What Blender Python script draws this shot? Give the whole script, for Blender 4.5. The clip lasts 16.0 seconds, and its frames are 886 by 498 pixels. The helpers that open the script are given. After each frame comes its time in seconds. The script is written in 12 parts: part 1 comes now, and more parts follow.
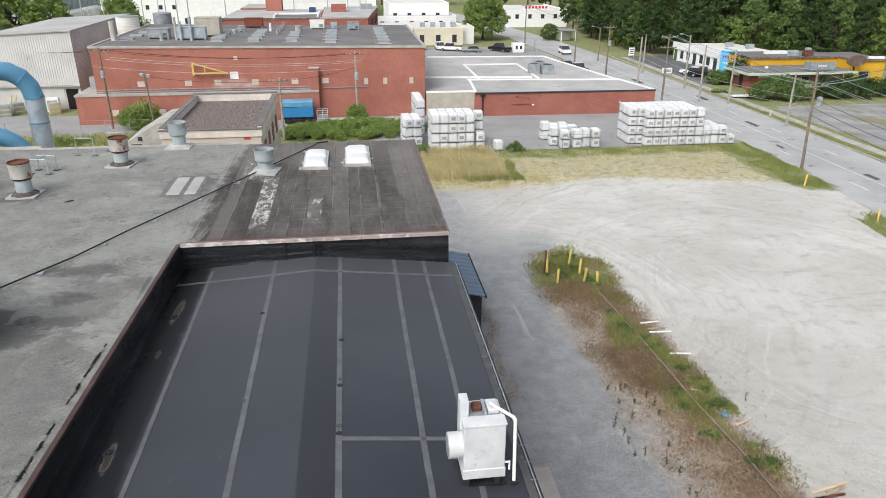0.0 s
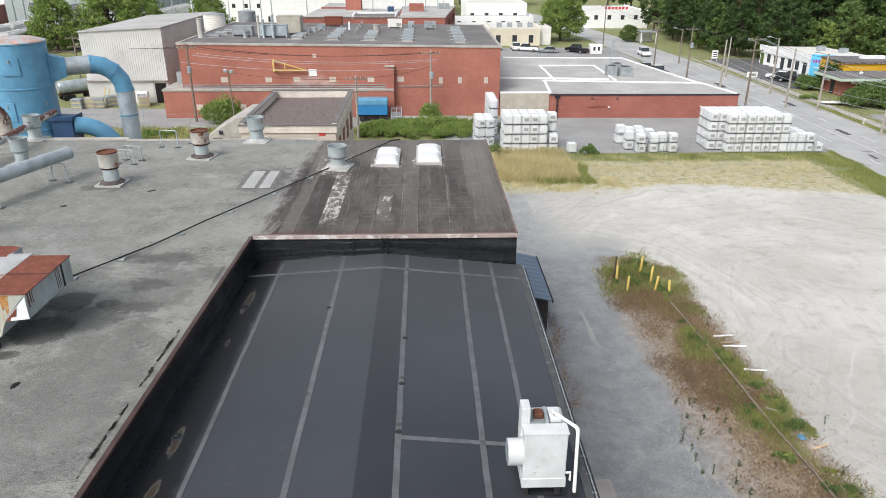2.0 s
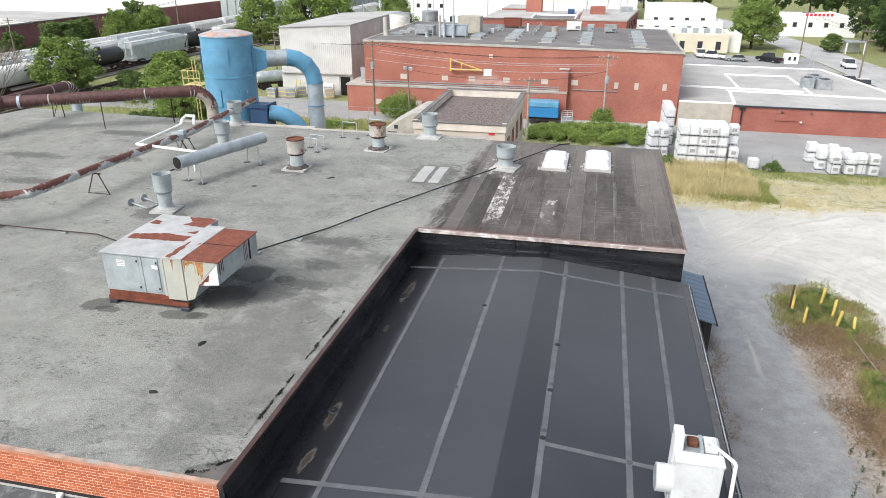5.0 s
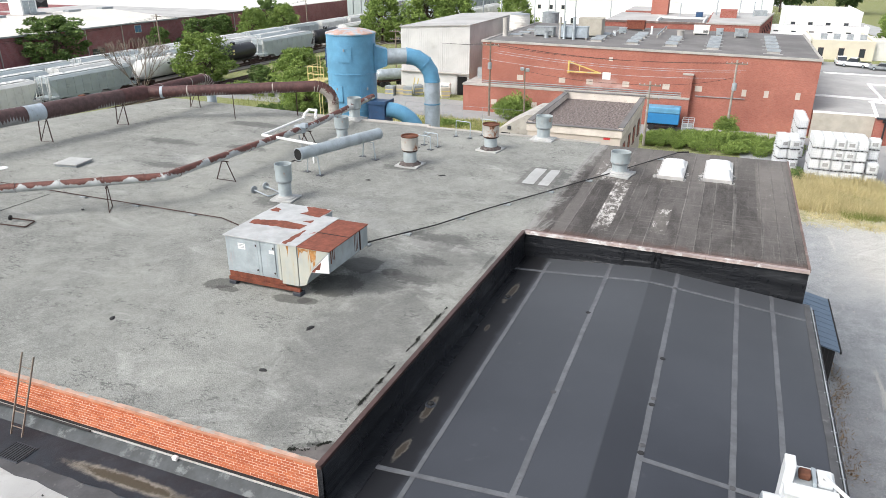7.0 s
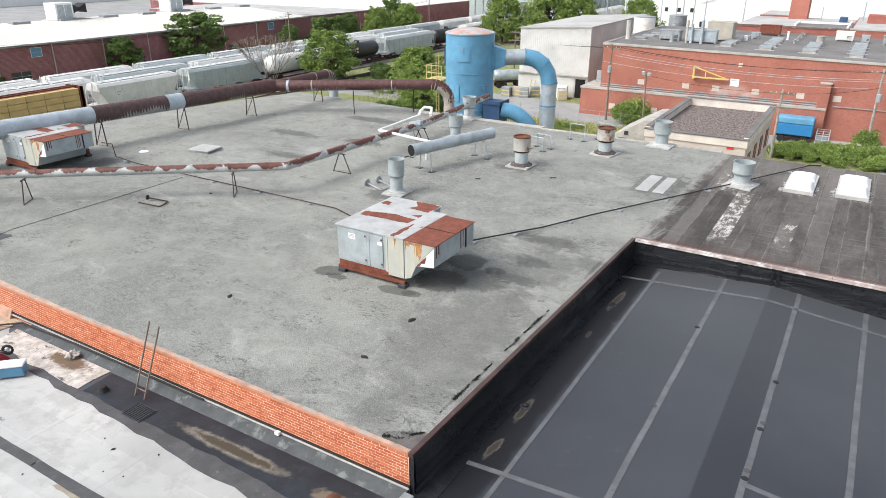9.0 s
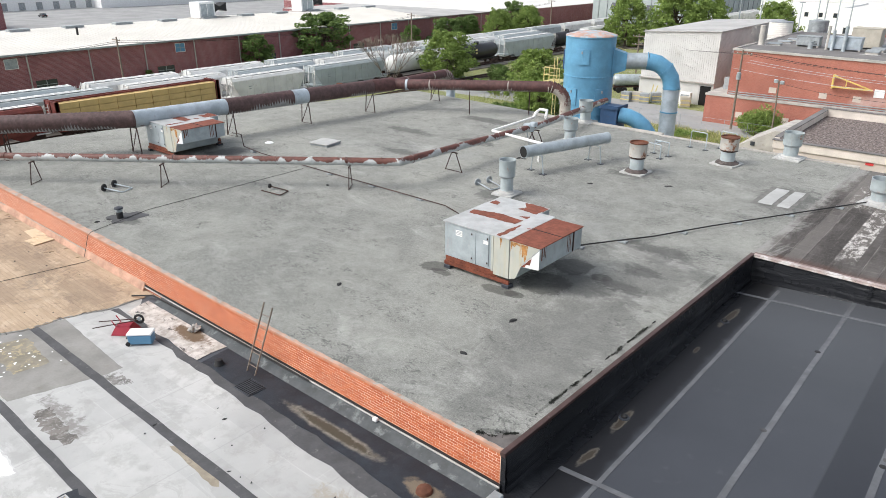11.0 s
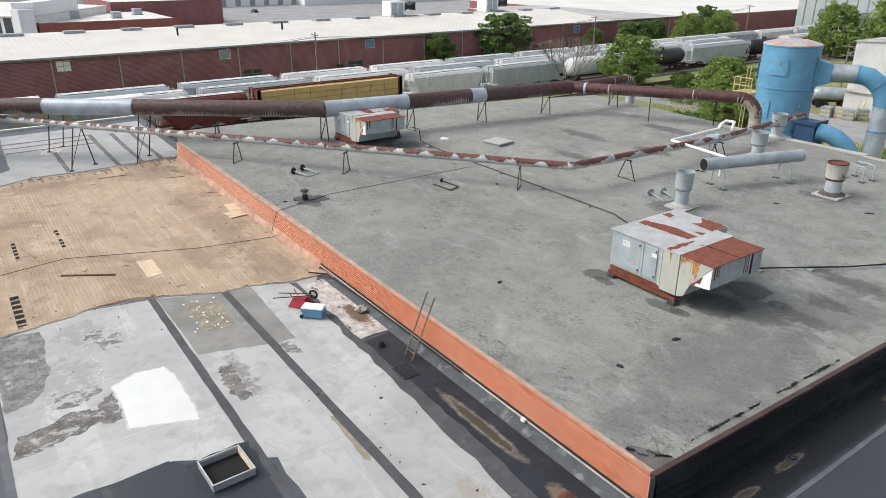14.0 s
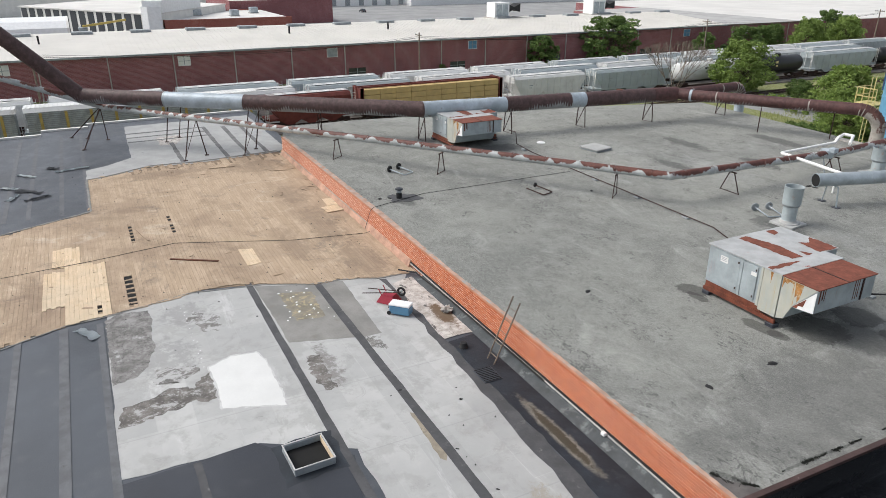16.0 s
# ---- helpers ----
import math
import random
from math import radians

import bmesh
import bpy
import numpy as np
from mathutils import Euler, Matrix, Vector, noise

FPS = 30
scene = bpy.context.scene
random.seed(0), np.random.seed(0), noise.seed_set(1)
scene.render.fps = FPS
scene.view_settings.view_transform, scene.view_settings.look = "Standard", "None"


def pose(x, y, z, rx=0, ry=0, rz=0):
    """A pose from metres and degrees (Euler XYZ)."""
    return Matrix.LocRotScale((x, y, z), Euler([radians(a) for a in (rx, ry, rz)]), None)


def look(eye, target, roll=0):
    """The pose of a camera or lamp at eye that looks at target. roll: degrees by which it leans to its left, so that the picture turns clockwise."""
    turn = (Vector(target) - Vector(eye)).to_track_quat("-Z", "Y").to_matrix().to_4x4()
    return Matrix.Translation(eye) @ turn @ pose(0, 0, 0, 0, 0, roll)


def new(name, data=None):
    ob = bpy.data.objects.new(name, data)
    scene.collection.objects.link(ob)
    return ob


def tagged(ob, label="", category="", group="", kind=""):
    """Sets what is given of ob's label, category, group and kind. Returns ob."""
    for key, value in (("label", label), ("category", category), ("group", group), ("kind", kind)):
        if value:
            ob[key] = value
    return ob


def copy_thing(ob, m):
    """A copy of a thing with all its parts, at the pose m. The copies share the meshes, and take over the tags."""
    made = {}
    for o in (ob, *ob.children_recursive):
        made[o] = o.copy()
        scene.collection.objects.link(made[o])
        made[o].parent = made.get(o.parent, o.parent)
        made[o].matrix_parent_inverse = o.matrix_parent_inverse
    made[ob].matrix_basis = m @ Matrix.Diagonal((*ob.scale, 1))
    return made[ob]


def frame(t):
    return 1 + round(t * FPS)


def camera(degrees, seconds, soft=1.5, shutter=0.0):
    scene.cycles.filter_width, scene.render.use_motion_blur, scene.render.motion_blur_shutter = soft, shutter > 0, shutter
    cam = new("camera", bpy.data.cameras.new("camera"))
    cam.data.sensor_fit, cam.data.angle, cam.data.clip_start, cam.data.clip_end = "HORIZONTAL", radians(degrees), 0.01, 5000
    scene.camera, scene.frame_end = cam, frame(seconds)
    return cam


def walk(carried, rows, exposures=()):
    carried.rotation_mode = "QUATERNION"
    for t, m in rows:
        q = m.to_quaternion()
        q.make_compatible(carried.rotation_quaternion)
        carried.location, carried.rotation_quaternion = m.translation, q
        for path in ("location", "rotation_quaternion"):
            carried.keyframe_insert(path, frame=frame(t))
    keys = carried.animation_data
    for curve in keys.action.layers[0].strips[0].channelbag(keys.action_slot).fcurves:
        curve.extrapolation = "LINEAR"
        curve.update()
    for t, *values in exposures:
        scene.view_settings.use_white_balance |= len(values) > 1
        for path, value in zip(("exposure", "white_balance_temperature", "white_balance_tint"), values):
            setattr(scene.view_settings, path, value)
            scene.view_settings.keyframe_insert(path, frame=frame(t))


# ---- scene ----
cam = camera(64.90, 16.0, soft=0.6)
# seconds, place, turn
PATH = [
    (0.0, pose(0.066, -0.073, 21.043, 66.941, -0.143, -7.558)),
    (0.5, pose(0.104, 0.029, 21.038, 66.962, -0.150, -7.364)),
    (1.0, pose(0.123, 0.097, 21.025, 66.943, -0.149, -6.186)),
    (1.5, pose(0.123, 0.125, 21.004, 66.928, -0.120, -3.839)),
    (2.0, pose(0.102, 0.124, 20.984, 66.939, -0.069, -1.531)),
    (2.5, pose(0.069, 0.111, 20.972, 66.966, -0.102, 0.784)),
    (3.0, pose(0.030, 0.096, 20.972, 66.978, -0.141, 3.106)),
    (3.5, pose(-0.002, 0.084, 20.982, 66.992, -0.090, 5.404)),
    (4.0, pose(-0.023, 0.080, 21.000, 67.010, -0.113, 7.720)),
    (6.5, pose(-0.033, 0.034, 21.046, 67.053, -0.049, 19.420)),
    (7.0, pose(-0.027, 0.018, 21.032, 67.068, -0.070, 21.766)),
    (7.5, pose(-0.014, 0.004, 21.014, 67.081, -0.019, 24.108)),
    (8.0, pose(-0.000, 0.000, 21.000, 67.084, 0.028, 26.461)),
    (8.5, pose(0.015, -0.003, 20.988, 67.102, 0.016, 28.824)),
    (9.0, pose(0.034, -0.009, 20.980, 67.143, -0.055, 31.229)),
    (11.5, pose(0.139, -0.100, 20.932, 67.314, 0.054, 43.063)),
    (12.0, pose(0.154, -0.128, 20.926, 67.329, 0.054, 45.452)),
    (12.5, pose(0.156, -0.166, 20.923, 67.342, 0.048, 47.813)),
    (13.0, pose(0.145, -0.203, 20.923, 67.364, 0.006, 50.182)),
    (13.5, pose(0.127, -0.226, 20.936, 67.370, -0.017, 52.536)),
    (14.0, pose(0.108, -0.236, 20.958, 67.391, -0.087, 54.909)),
    (14.5, pose(0.096, -0.241, 20.976, 67.397, -0.090, 57.087)),
    (15.0, pose(0.110, -0.230, 20.997, 67.407, -0.117, 59.393)),
    (15.5, pose(0.143, -0.202, 21.025, 67.434, -0.094, 61.685)),
    (16.0, pose(0.186, -0.169, 21.053, 67.434, -0.139, 63.082)),
]
walk(cam, PATH, exposures=[(0.0, 0.32), (2.0, 0.40), (4.0, 0.58), (6.5, 0.72), (9.0, 0.72), (11.5, 0.55), (14.0, 0.38), (16.0, 0.25)])

# ---- daylight: hazy sun from the south-west, bright sky ----
SUN_FROM = Vector((-0.42, -0.55, 0.72)).normalized()
world = bpy.data.worlds.new("world")
scene.world = world
world.use_nodes = True
wt = world.node_tree
wt.nodes.clear()
sky = wt.nodes.new("ShaderNodeTexSky")
sky.sky_type = "NISHITA"
sky.sun_disc = False
sky.sun_elevation = math.asin(SUN_FROM.z)
sky.sun_rotation = math.atan2(SUN_FROM.x, SUN_FROM.y)
sky.air_density, sky.dust_density, sky.ozone_density = 1.0, 3.0, 1.0
wb = wt.nodes.new("ShaderNodeBackground")
wb.inputs["Strength"].default_value = 0.15
wo = wt.nodes.new("ShaderNodeOutputWorld")
haze = wt.nodes.new("ShaderNodeHueSaturation")
haze.inputs["Saturation"].default_value = 0.42
wt.links.new(sky.outputs[0], haze.inputs["Color"])
wt.links.new(haze.outputs[0], wb.inputs["Color"])
wt.links.new(wb.outputs[0], wo.inputs["Surface"])
sun_data = bpy.data.lights.new("sun", "SUN")
sun_data.energy, sun_data.angle, sun_data.color = 1.8, radians(36), (1.0, 0.975, 0.935)
sun = new("sun", sun_data)
sun.matrix_world = look(SUN_FROM * 100, (0, 0, 0))
scene.view_settings.exposure = 0.0

# ---- node helper ----
class Nodes:
    def __init__(self, name):
        self.mat = bpy.data.materials.new(name)
        self.mat.use_nodes = True
        self.t = self.mat.node_tree
        self.b = self.t.nodes["Principled BSDF"]
        self.p = self.t.nodes.new("ShaderNodeNewGeometry").outputs["Position"]

    def put(self, sock, v):
        if isinstance(v, bpy.types.NodeSocket):
            self.t.links.new(v, sock)
        elif isinstance(v, (tuple, list)) and len(v) == 3 and sock.type == "RGBA":
            sock.default_value = (*v, 1)
        else:
            sock.default_value = v

    def math(self, op, a, b=0.0, c=0.0, clamp=False):
        n = self.t.nodes.new("ShaderNodeMath")
        n.operation, n.use_clamp = op, clamp
        for s, v in zip(n.inputs, (a, b, c)):
            self.put(s, v)
        return n.outputs[0]

    def noise(self, scale, detail=4.0, rough=0.55, dist=0.0, stretch=None, at=None):
        n = self.t.nodes.new("ShaderNodeTexNoise")
        n.inputs["Scale"].default_value = scale
        n.inputs["Detail"].default_value = detail
        n.inputs["Roughness"].default_value = rough
        n.inputs["Distortion"].default_value = dist
        self.put(n.inputs["Vector"], self.stretched(stretch, at))
        return n.outputs["Fac"]

    def stretched(self, stretch, at=None):
        v = at or self.p
        if stretch:
            m = self.t.nodes.new("ShaderNodeVectorMath")
            m.operation = "MULTIPLY"
            self.put(m.inputs[0], v)
            m.inputs[1].default_value = stretch
            v = m.outputs[0]
        return v

    def voronoi(self, scale, stretch=None, feature="F1", out="Distance"):
        n = self.t.nodes.new("ShaderNodeTexVoronoi")
        n.feature = feature
        n.inputs["Scale"].default_value = scale
        self.put(n.inputs["Vector"], self.stretched(stretch))
        return n.outputs[out]

    def step(self, v, lo, hi):
        """0 below lo, 1 above hi, smooth between."""
        n = self.t.nodes.new("ShaderNodeMapRange")
        n.interpolation_type = "SMOOTHSTEP"
        self.put(n.inputs["Value"], v)
        n.inputs["From Min"].default_value, n.inputs["From Max"].default_value = (lo, hi) if lo < hi else (hi, lo)
        n.inputs["To Min"].default_value, n.inputs["To Max"].default_value = (0, 1) if lo < hi else (1, 0)
        return n.outputs[0]

    def mix(self, fac, a, b, mode="MIX"):
        n = self.t.nodes.new("ShaderNodeMix")
        n.data_type, n.blend_type = "RGBA", mode
        self.put(n.inputs[0], fac)
        self.put(n.inputs[6], a)
        self.put(n.inputs[7], b)
        return n.outputs[2]

    def axis(self, k):
        n = self.t.nodes.new("ShaderNodeSeparateXYZ")
        self.put(n.inputs[0], self.p)
        return n.outputs[k]

    def attr(self, name):
        n = self.t.nodes.new("ShaderNodeAttribute")
        n.attribute_name = name
        return n.outputs["Fac"]

    def island(self):
        return self.t.nodes.new("ShaderNodeNewGeometry").outputs["Random Per Island"]

    def ob_random(self):
        return self.t.nodes.new("ShaderNodeObjectInfo").outputs["Random"]

    def blob(self, cx, cy, rx, ry, wob=0.5, turn=0.0, scale=1.5):
        """1 inside a ragged patch round (cx, cy), 0 outside."""
        s = self.t.nodes.new("ShaderNodeMapping")
        s.vector_type = "TEXTURE"
        s.inputs["Location"].default_value = (cx, cy, 0)
        s.inputs["Rotation"].default_value = (0, 0, turn)
        s.inputs["Scale"].default_value = (rx, ry, 1e6)
        self.put(s.inputs["Vector"], self.p)
        ln = self.t.nodes.new("ShaderNodeVectorMath")
        ln.operation = "LENGTH"
        self.put(ln.inputs[0], s.outputs[0])
        d = self.math("ADD", ln.outputs["Value"], self.math("MULTIPLY_ADD", self.noise(scale, 7, 0.72, 0.8), wob * 4, -wob * 2))
        d = self.math("ADD", d, self.math("MULTIPLY_ADD", self.noise(scale * 7, 4, 0.7), wob * 1.2, -wob * 0.6))
        return self.step(d, 1.15, 0.6)

    def bump(self, height, strength=0.3, distance=0.02):
        n = self.t.nodes.new("ShaderNodeBump")
        n.inputs["Strength"].default_value = strength
        n.inputs["Distance"].default_value = distance
        self.put(n.inputs["Height"], height)
        self.t.links.new(n.outputs[0], self.b.inputs["Normal"])

    def done(self, color, rough=0.8, metal=0.0, spec=0.4):
        self.put(self.b.inputs["Base Color"], color)
        self.put(self.b.inputs["Roughness"], rough)
        self.put(self.b.inputs["Metallic"], metal)
        self.b.inputs["Specular IOR Level"].default_value = spec
        return self.mat


def shade(c, k):
    return tuple(min(1.0, v * k) for v in c)


def plain(name, c, rough=0.7, metal=0.0, var=0.25, scale=1.0, fine=14.0, bump=0.15, dirt=None, dirt_at=(0.58, 0.75), spec=0.4, dirt_scale=None, per_ob=0.0):
    """A surface with broad and fine variation and, if wanted, ragged dirt."""
    n = Nodes(name)
    big, small = n.noise(scale, 5, 0.6), n.noise(fine, 4, 0.6)
    col = n.mix(n.step(big, 0.3, 0.7), shade(c, 1 - var), shade(c, 1 + var * 0.6))
    col = n.mix(n.math("MULTIPLY", n.step(small, 0.35, 0.75), 0.35), col, shade(c, 1 - 1.2 * var))
    if per_ob:
        col = n.mix(n.math("MULTIPLY", n.ob_random(), per_ob), col, shade(c, 0.45))
    if dirt:
        col = n.mix(n.step(n.noise(dirt_scale or scale * 1.7, 7, 0.68), *dirt_at), col, dirt)
    n.bump(small, bump)
    return n.done(col, rough, metal, spec)


def gravel_mat():
    n = Nodes("roof_gravel")
    fine, grain, mid, big = n.noise(26, 3, 0.85), n.noise(9, 5, 0.8), n.noise(0.9, 8, 0.7, 0.5), n.noise(0.14, 5, 0.6, 0.4)
    col = n.mix(n.step(big, 0.36, 0.64), (0.216, 0.221, 0.205), (0.288, 0.293, 0.268))
    col = n.mix(n.math("MULTIPLY", n.step(mid, 0.46, 0.66), 0.4), col, (0.36, 0.365, 0.34))
    col = n.mix(n.math("MULTIPLY", n.step(mid, 0.5, 0.36), 0.3), col, (0.165, 0.168, 0.16))
    grit = n.math("ADD", n.math("MULTIPLY", fine, 0.65), n.math("MULTIPLY", grain, 0.35))
    col = n.mix(n.math("MULTIPLY", n.step(grit, 0.51, 0.57), 0.34), col, (0.50, 0.495, 0.475))
    col = n.mix(n.math("MULTIPLY", n.step(grit, 0.48, 0.42), 0.34), col, (0.075, 0.075, 0.072))
    clod = n.noise(3.2, 6, 0.8, 0.6)
    col = n.mix(n.math("MULTIPLY", n.step(clod, 0.46, 0.38), 0.26), col, (0.11, 0.11, 0.106))
    col = n.mix(n.math("MULTIPLY", n.step(clod, 0.56, 0.64), 0.3), col, (0.40, 0.396, 0.372))
    # short dark scratches where the stones are swept aside
    worm = n.math("MULTIPLY", n.step(n.noise(3.4, 6, 0.75, 2.2, (0.75, 1.3, 1)), 0.535, 0.57), n.step(n.noise(0.62, 7, 0.75), 0.535, 0.575))
    col = n.mix(n.math("MULTIPLY", worm, 0.7), col, (0.10, 0.10, 0.098))
    crease = n.math("MULTIPLY", n.step(n.math("ABSOLUTE", n.math("ADD", n.noise(1.1, 5, 0.7, 1.6, (0.7, 1.4, 1)), -0.5)), 0.012, 0.003), n.step(n.noise(0.33, 5, 0.65), 0.5, 0.6))
    col = n.mix(n.math("MULTIPLY", crease, 0.55), col, (0.10, 0.10, 0.098))
    streak = n.step(n.noise(0.8, 9, 0.76, 0.8, (0.6, 1.3, 1)), 0.58, 0.70)
    col = n.mix(n.math("MULTIPLY", streak, 0.2), col, (0.15, 0.148, 0.145))
    pale = n.step(n.noise(0.42, 8, 0.72, 0.7, (0.6, 1.4, 1)), 0.57, 0.72)
    col = n.mix(n.math("MULTIPLY", pale, 0.42), col, (0.50, 0.50, 0.475))
    for args in ((-10.0, 18.6, 1.3, 1.0, 0.5), (-9.0, 19.3, 1.0, 0.45, 0.7), (-8.9, 20.8, 0.8, 0.5, 0.7), (-37, 17.6, 1.1, 0.5, 0.6), (-33.4, 20.5, 1.0, 1.4, 0.5),
                 (-27.3, 11.8, 1.0, 0.4, 0.5), (-27.5, 36.5, 2.2, 0.7, 0.5), (-14.5, 31.6, 1.4, 0.9, 0.7), (-9.2, 23.0, 1.5, 0.5, 0.7), (-17.6, 24.4, 1.3, 0.8, 0.7),
                 (-29.5, 31.0, 2.2, 0.6, 0.7), (-24.5, 31.5, 1.6, 0.5, 0.7), (-26.0, 27.0, 2.0, 0.5, 0.8), (-7.4, 32.3, 1.2, 2.0, 0.6)):
        col = n.mix(n.math("MULTIPLY", n.blob(*args), 0.58), col, (0.068, 0.068, 0.068))
    # stains at the air handler's feet; shade below its hood is painted in too
    for args in ((-14.55, 16.6, 0.62, 0.42, 0.22, 0.5), (-14.1, 16.35, 0.45, 0.2, 0.22), (-11.75, 16.5, 0.72, 0.3, 0.25, 0.1), (-11.2, 16.55, 0.35, 0.25, 0.2), (-10.9, 17.9, 0.9, 0.9, 0.25), (-10.9, 19.7, 0.75, 0.75, 0.3), (-9.7, 19.5, 0.4, 0.3, 0.3), (-14.9, 19.0, 0.5, 1.0, 0.3)):
        col = n.mix(n.math("MULTIPLY", n.step(n.blob(*args, scale=3.0), 0.15, 0.6), 0.64), col, (0.062, 0.06, 0.057))
    # damp, silted stones towards the low edge
    for args in ((-8.6, 14.6, 1.9, 4.6, 0.6), (-8.4, 20.6, 1.5, 2.4, 0.7), (-9.4, 22.6, 1.6, 1.0, 0.7)):
        col = n.mix(n.math("MULTIPLY", n.blob(*args, scale=0.9), 0.34), col, (0.10, 0.10, 0.097))
    # stones bleached round the stacks
    for args in ((-14.6, 25.3, 2.4, 0.8, 0.6), (-12.6, 23.4, 1.8, 0.7, 0.6), (-24.0, 28.5, 3.0, 1.0, 0.6), (-31.0, 26.5, 2.6, 1.2, 0.6)):
        col = n.mix(n.math("MULTIPLY", n.blob(*args), 0.12), col, (0.47, 0.48, 0.475))
    # black moss along the edges
    for args in ((-7.55, 10.5, 0.42, 0.10, 0.35, 0.55), (-7.15, 10.72, 0.34, 0.09, 0.35, 0.45), (-7.12, 12.5, 0.055, 0.8, 0.45, 0.0), (-7.06, 13.6, 0.045, 0.5, 0.45, 0.0), (-7.04, 15.6, 0.05, 0.6, 0.45, -0.02), (-6.97, 17.0, 0.055, 0.75, 0.45, -0.04), (-6.86, 21.5, 0.08, 1.0, 0.45, 0.0)):
        col = n.mix(n.math("MULTIPLY", n.blob(*args, scale=7.0), 0.42), col, (0.013, 0.014, 0.013))
    n.bump(n.math("ADD", grit, n.math("MULTIPLY", mid, 0.25)), 0.9, 0.05)
    return n.done(col, 0.95, 0, 0.2)


def bay_mat():
    n = Nodes("weathered_cap_sheet")
    x, y = n.axis(0), n.axis(1)
    uneven = n.math("ADD", x, n.math("MULTIPLY", n.math("SINE", n.math("MULTIPLY", x, 2.3)), 0.2))
    fine, mid = n.noise(18, 5, 0.75), n.noise(0.7, 8, 0.72, 0.3, (1.6, 0.5, 1))
    # each roll has weathered a little differently
    roll = n.t.nodes.new("ShaderNodeTexWhiteNoise")
    roll.noise_dimensions = "1D"
    n.put(roll.inputs["W"], n.math("FLOOR", n.math("DIVIDE", n.math("ADD", uneven, n.math("MULTIPLY_ADD", n.noise(0.3, 2), 0.1, 20.0)), 0.76)))
    tone = n.math("ADD", n.math("MULTIPLY", roll.outputs["Value"], 0.26), n.math("MULTIPLY", mid, 0.85))
    col = n.mix(n.step(tone, 0.3, 0.75), (0.040, 0.036, 0.034), (0.125, 0.115, 0.109))
    rubbed = n.noise(2.4, 9, 0.8, 0.2, (0.25, 2.6, 1))
    col = n.mix(n.math("MULTIPLY", n.step(rubbed, 0.52, 0.68), 0.45), col, (0.24, 0.225, 0.21))
    col = n.mix(n.math("MULTIPLY", n.step(fine, 0.5, 0.66), 0.35), col, (0.21, 0.195, 0.18))
    dusty = n.step(n.math("ADD", y, n.math("MULTIPLY", n.noise(0.5, 8, 0.75, 0.4), 9.0)), 37.5, 41.5)
    col = n.mix(n.math("MULTIPLY", dusty, 0.32), col, (0.22, 0.205, 0.19))
    # laps between the rolls
    lap = n.math("PINGPONG", n.math("ADD", uneven, n.math("MULTIPLY_ADD", n.noise(0.3, 2), 0.1, 20.0)), 0.38)
    wear = n.step(n.noise(1.3, 8, 0.75, 0, (1, 0.5, 1)), 0.42, 0.6)
    col = n.mix(n.math("MULTIPLY", n.step(lap, 0.06, 0.015), n.math("MULTIPLY", wear, 0.55)), col, (0.25, 0.235, 0.22))
    col = n.mix(n.math("MULTIPLY", n.step(lap, 0.02, 0.005), 0.3), col, (0.022, 0.020, 0.019))
    streak = n.noise(1.1, 8, 0.75, 0.3, (5.0, 0.3, 1))
    col = n.mix(n.math("MULTIPLY", n.step(streak, 0.55, 0.66), 0.35), col, (0.21, 0.195, 0.182))
    for x0, x1, y0, y1, k in ((-4.2, -3.45, 25.8, 33.8, 0.475), (-1.95, -1.3, 26.2, 31.0, 0.52), (-5.4, -3.7, 32.2, 37.4, 0.51), (0.7, 1.4, 27.0, 29.0, 0.55), (-2.7, -1.1, 33.2, 38.0, 0.56), (-0.6, 1.2, 33.6, 38.6, 0.56), (2.0, 3.5, 29.0, 39.0, 0.6)):
        box = n.math("MULTIPLY", n.math("MULTIPLY", n.step(x, x0, x0 + 0.06), n.step(x, x1, x1 - 0.06)), n.math("MULTIPLY", n.step(y, y0, y0 + 1.5), n.step(y, y1, y1 - 1.5)))
        m = n.math("MULTIPLY", box, n.step(n.noise(1.7, 10, 0.8, 0.4, (1.5, 0.8, 1)), k, k + 0.1))
        col = n.mix(n.math("MULTIPLY", box, 0.25), col, (0.24, 0.22, 0.2))
        col = n.mix(n.math("MULTIPLY", m, 0.9), col, (0.56, 0.54, 0.515))
    south = n.step(n.math("ADD", y, n.math("MULTIPLY", n.noise(1.4, 7, 0.7), 1.2)), 26.3, 25.7)
    col = n.mix(n.math("MULTIPLY", south, 0.6), col, (0.10, 0.055, 0.045))
    # towards the gravel the stones lie thinner
    edge = n.step(n.math("ADD", x, n.math("MULTIPLY", n.noise(0.8, 9, 0.75, 0.5, (1, 0.5, 1)), 3.2)), -4.2, -4.8)
    col = n.mix(n.math("MULTIPLY", edge, n.step(fine, 0.25, 0.5)), col, (0.275, 0.272, 0.258))
    n.bump(n.math("ADD", fine, n.math("MULTIPLY", n.step(lap, 0.04, 0.0), 1.5)), 0.6, 0.03)
    return n.done(col, 0.9, 0, 0.25)


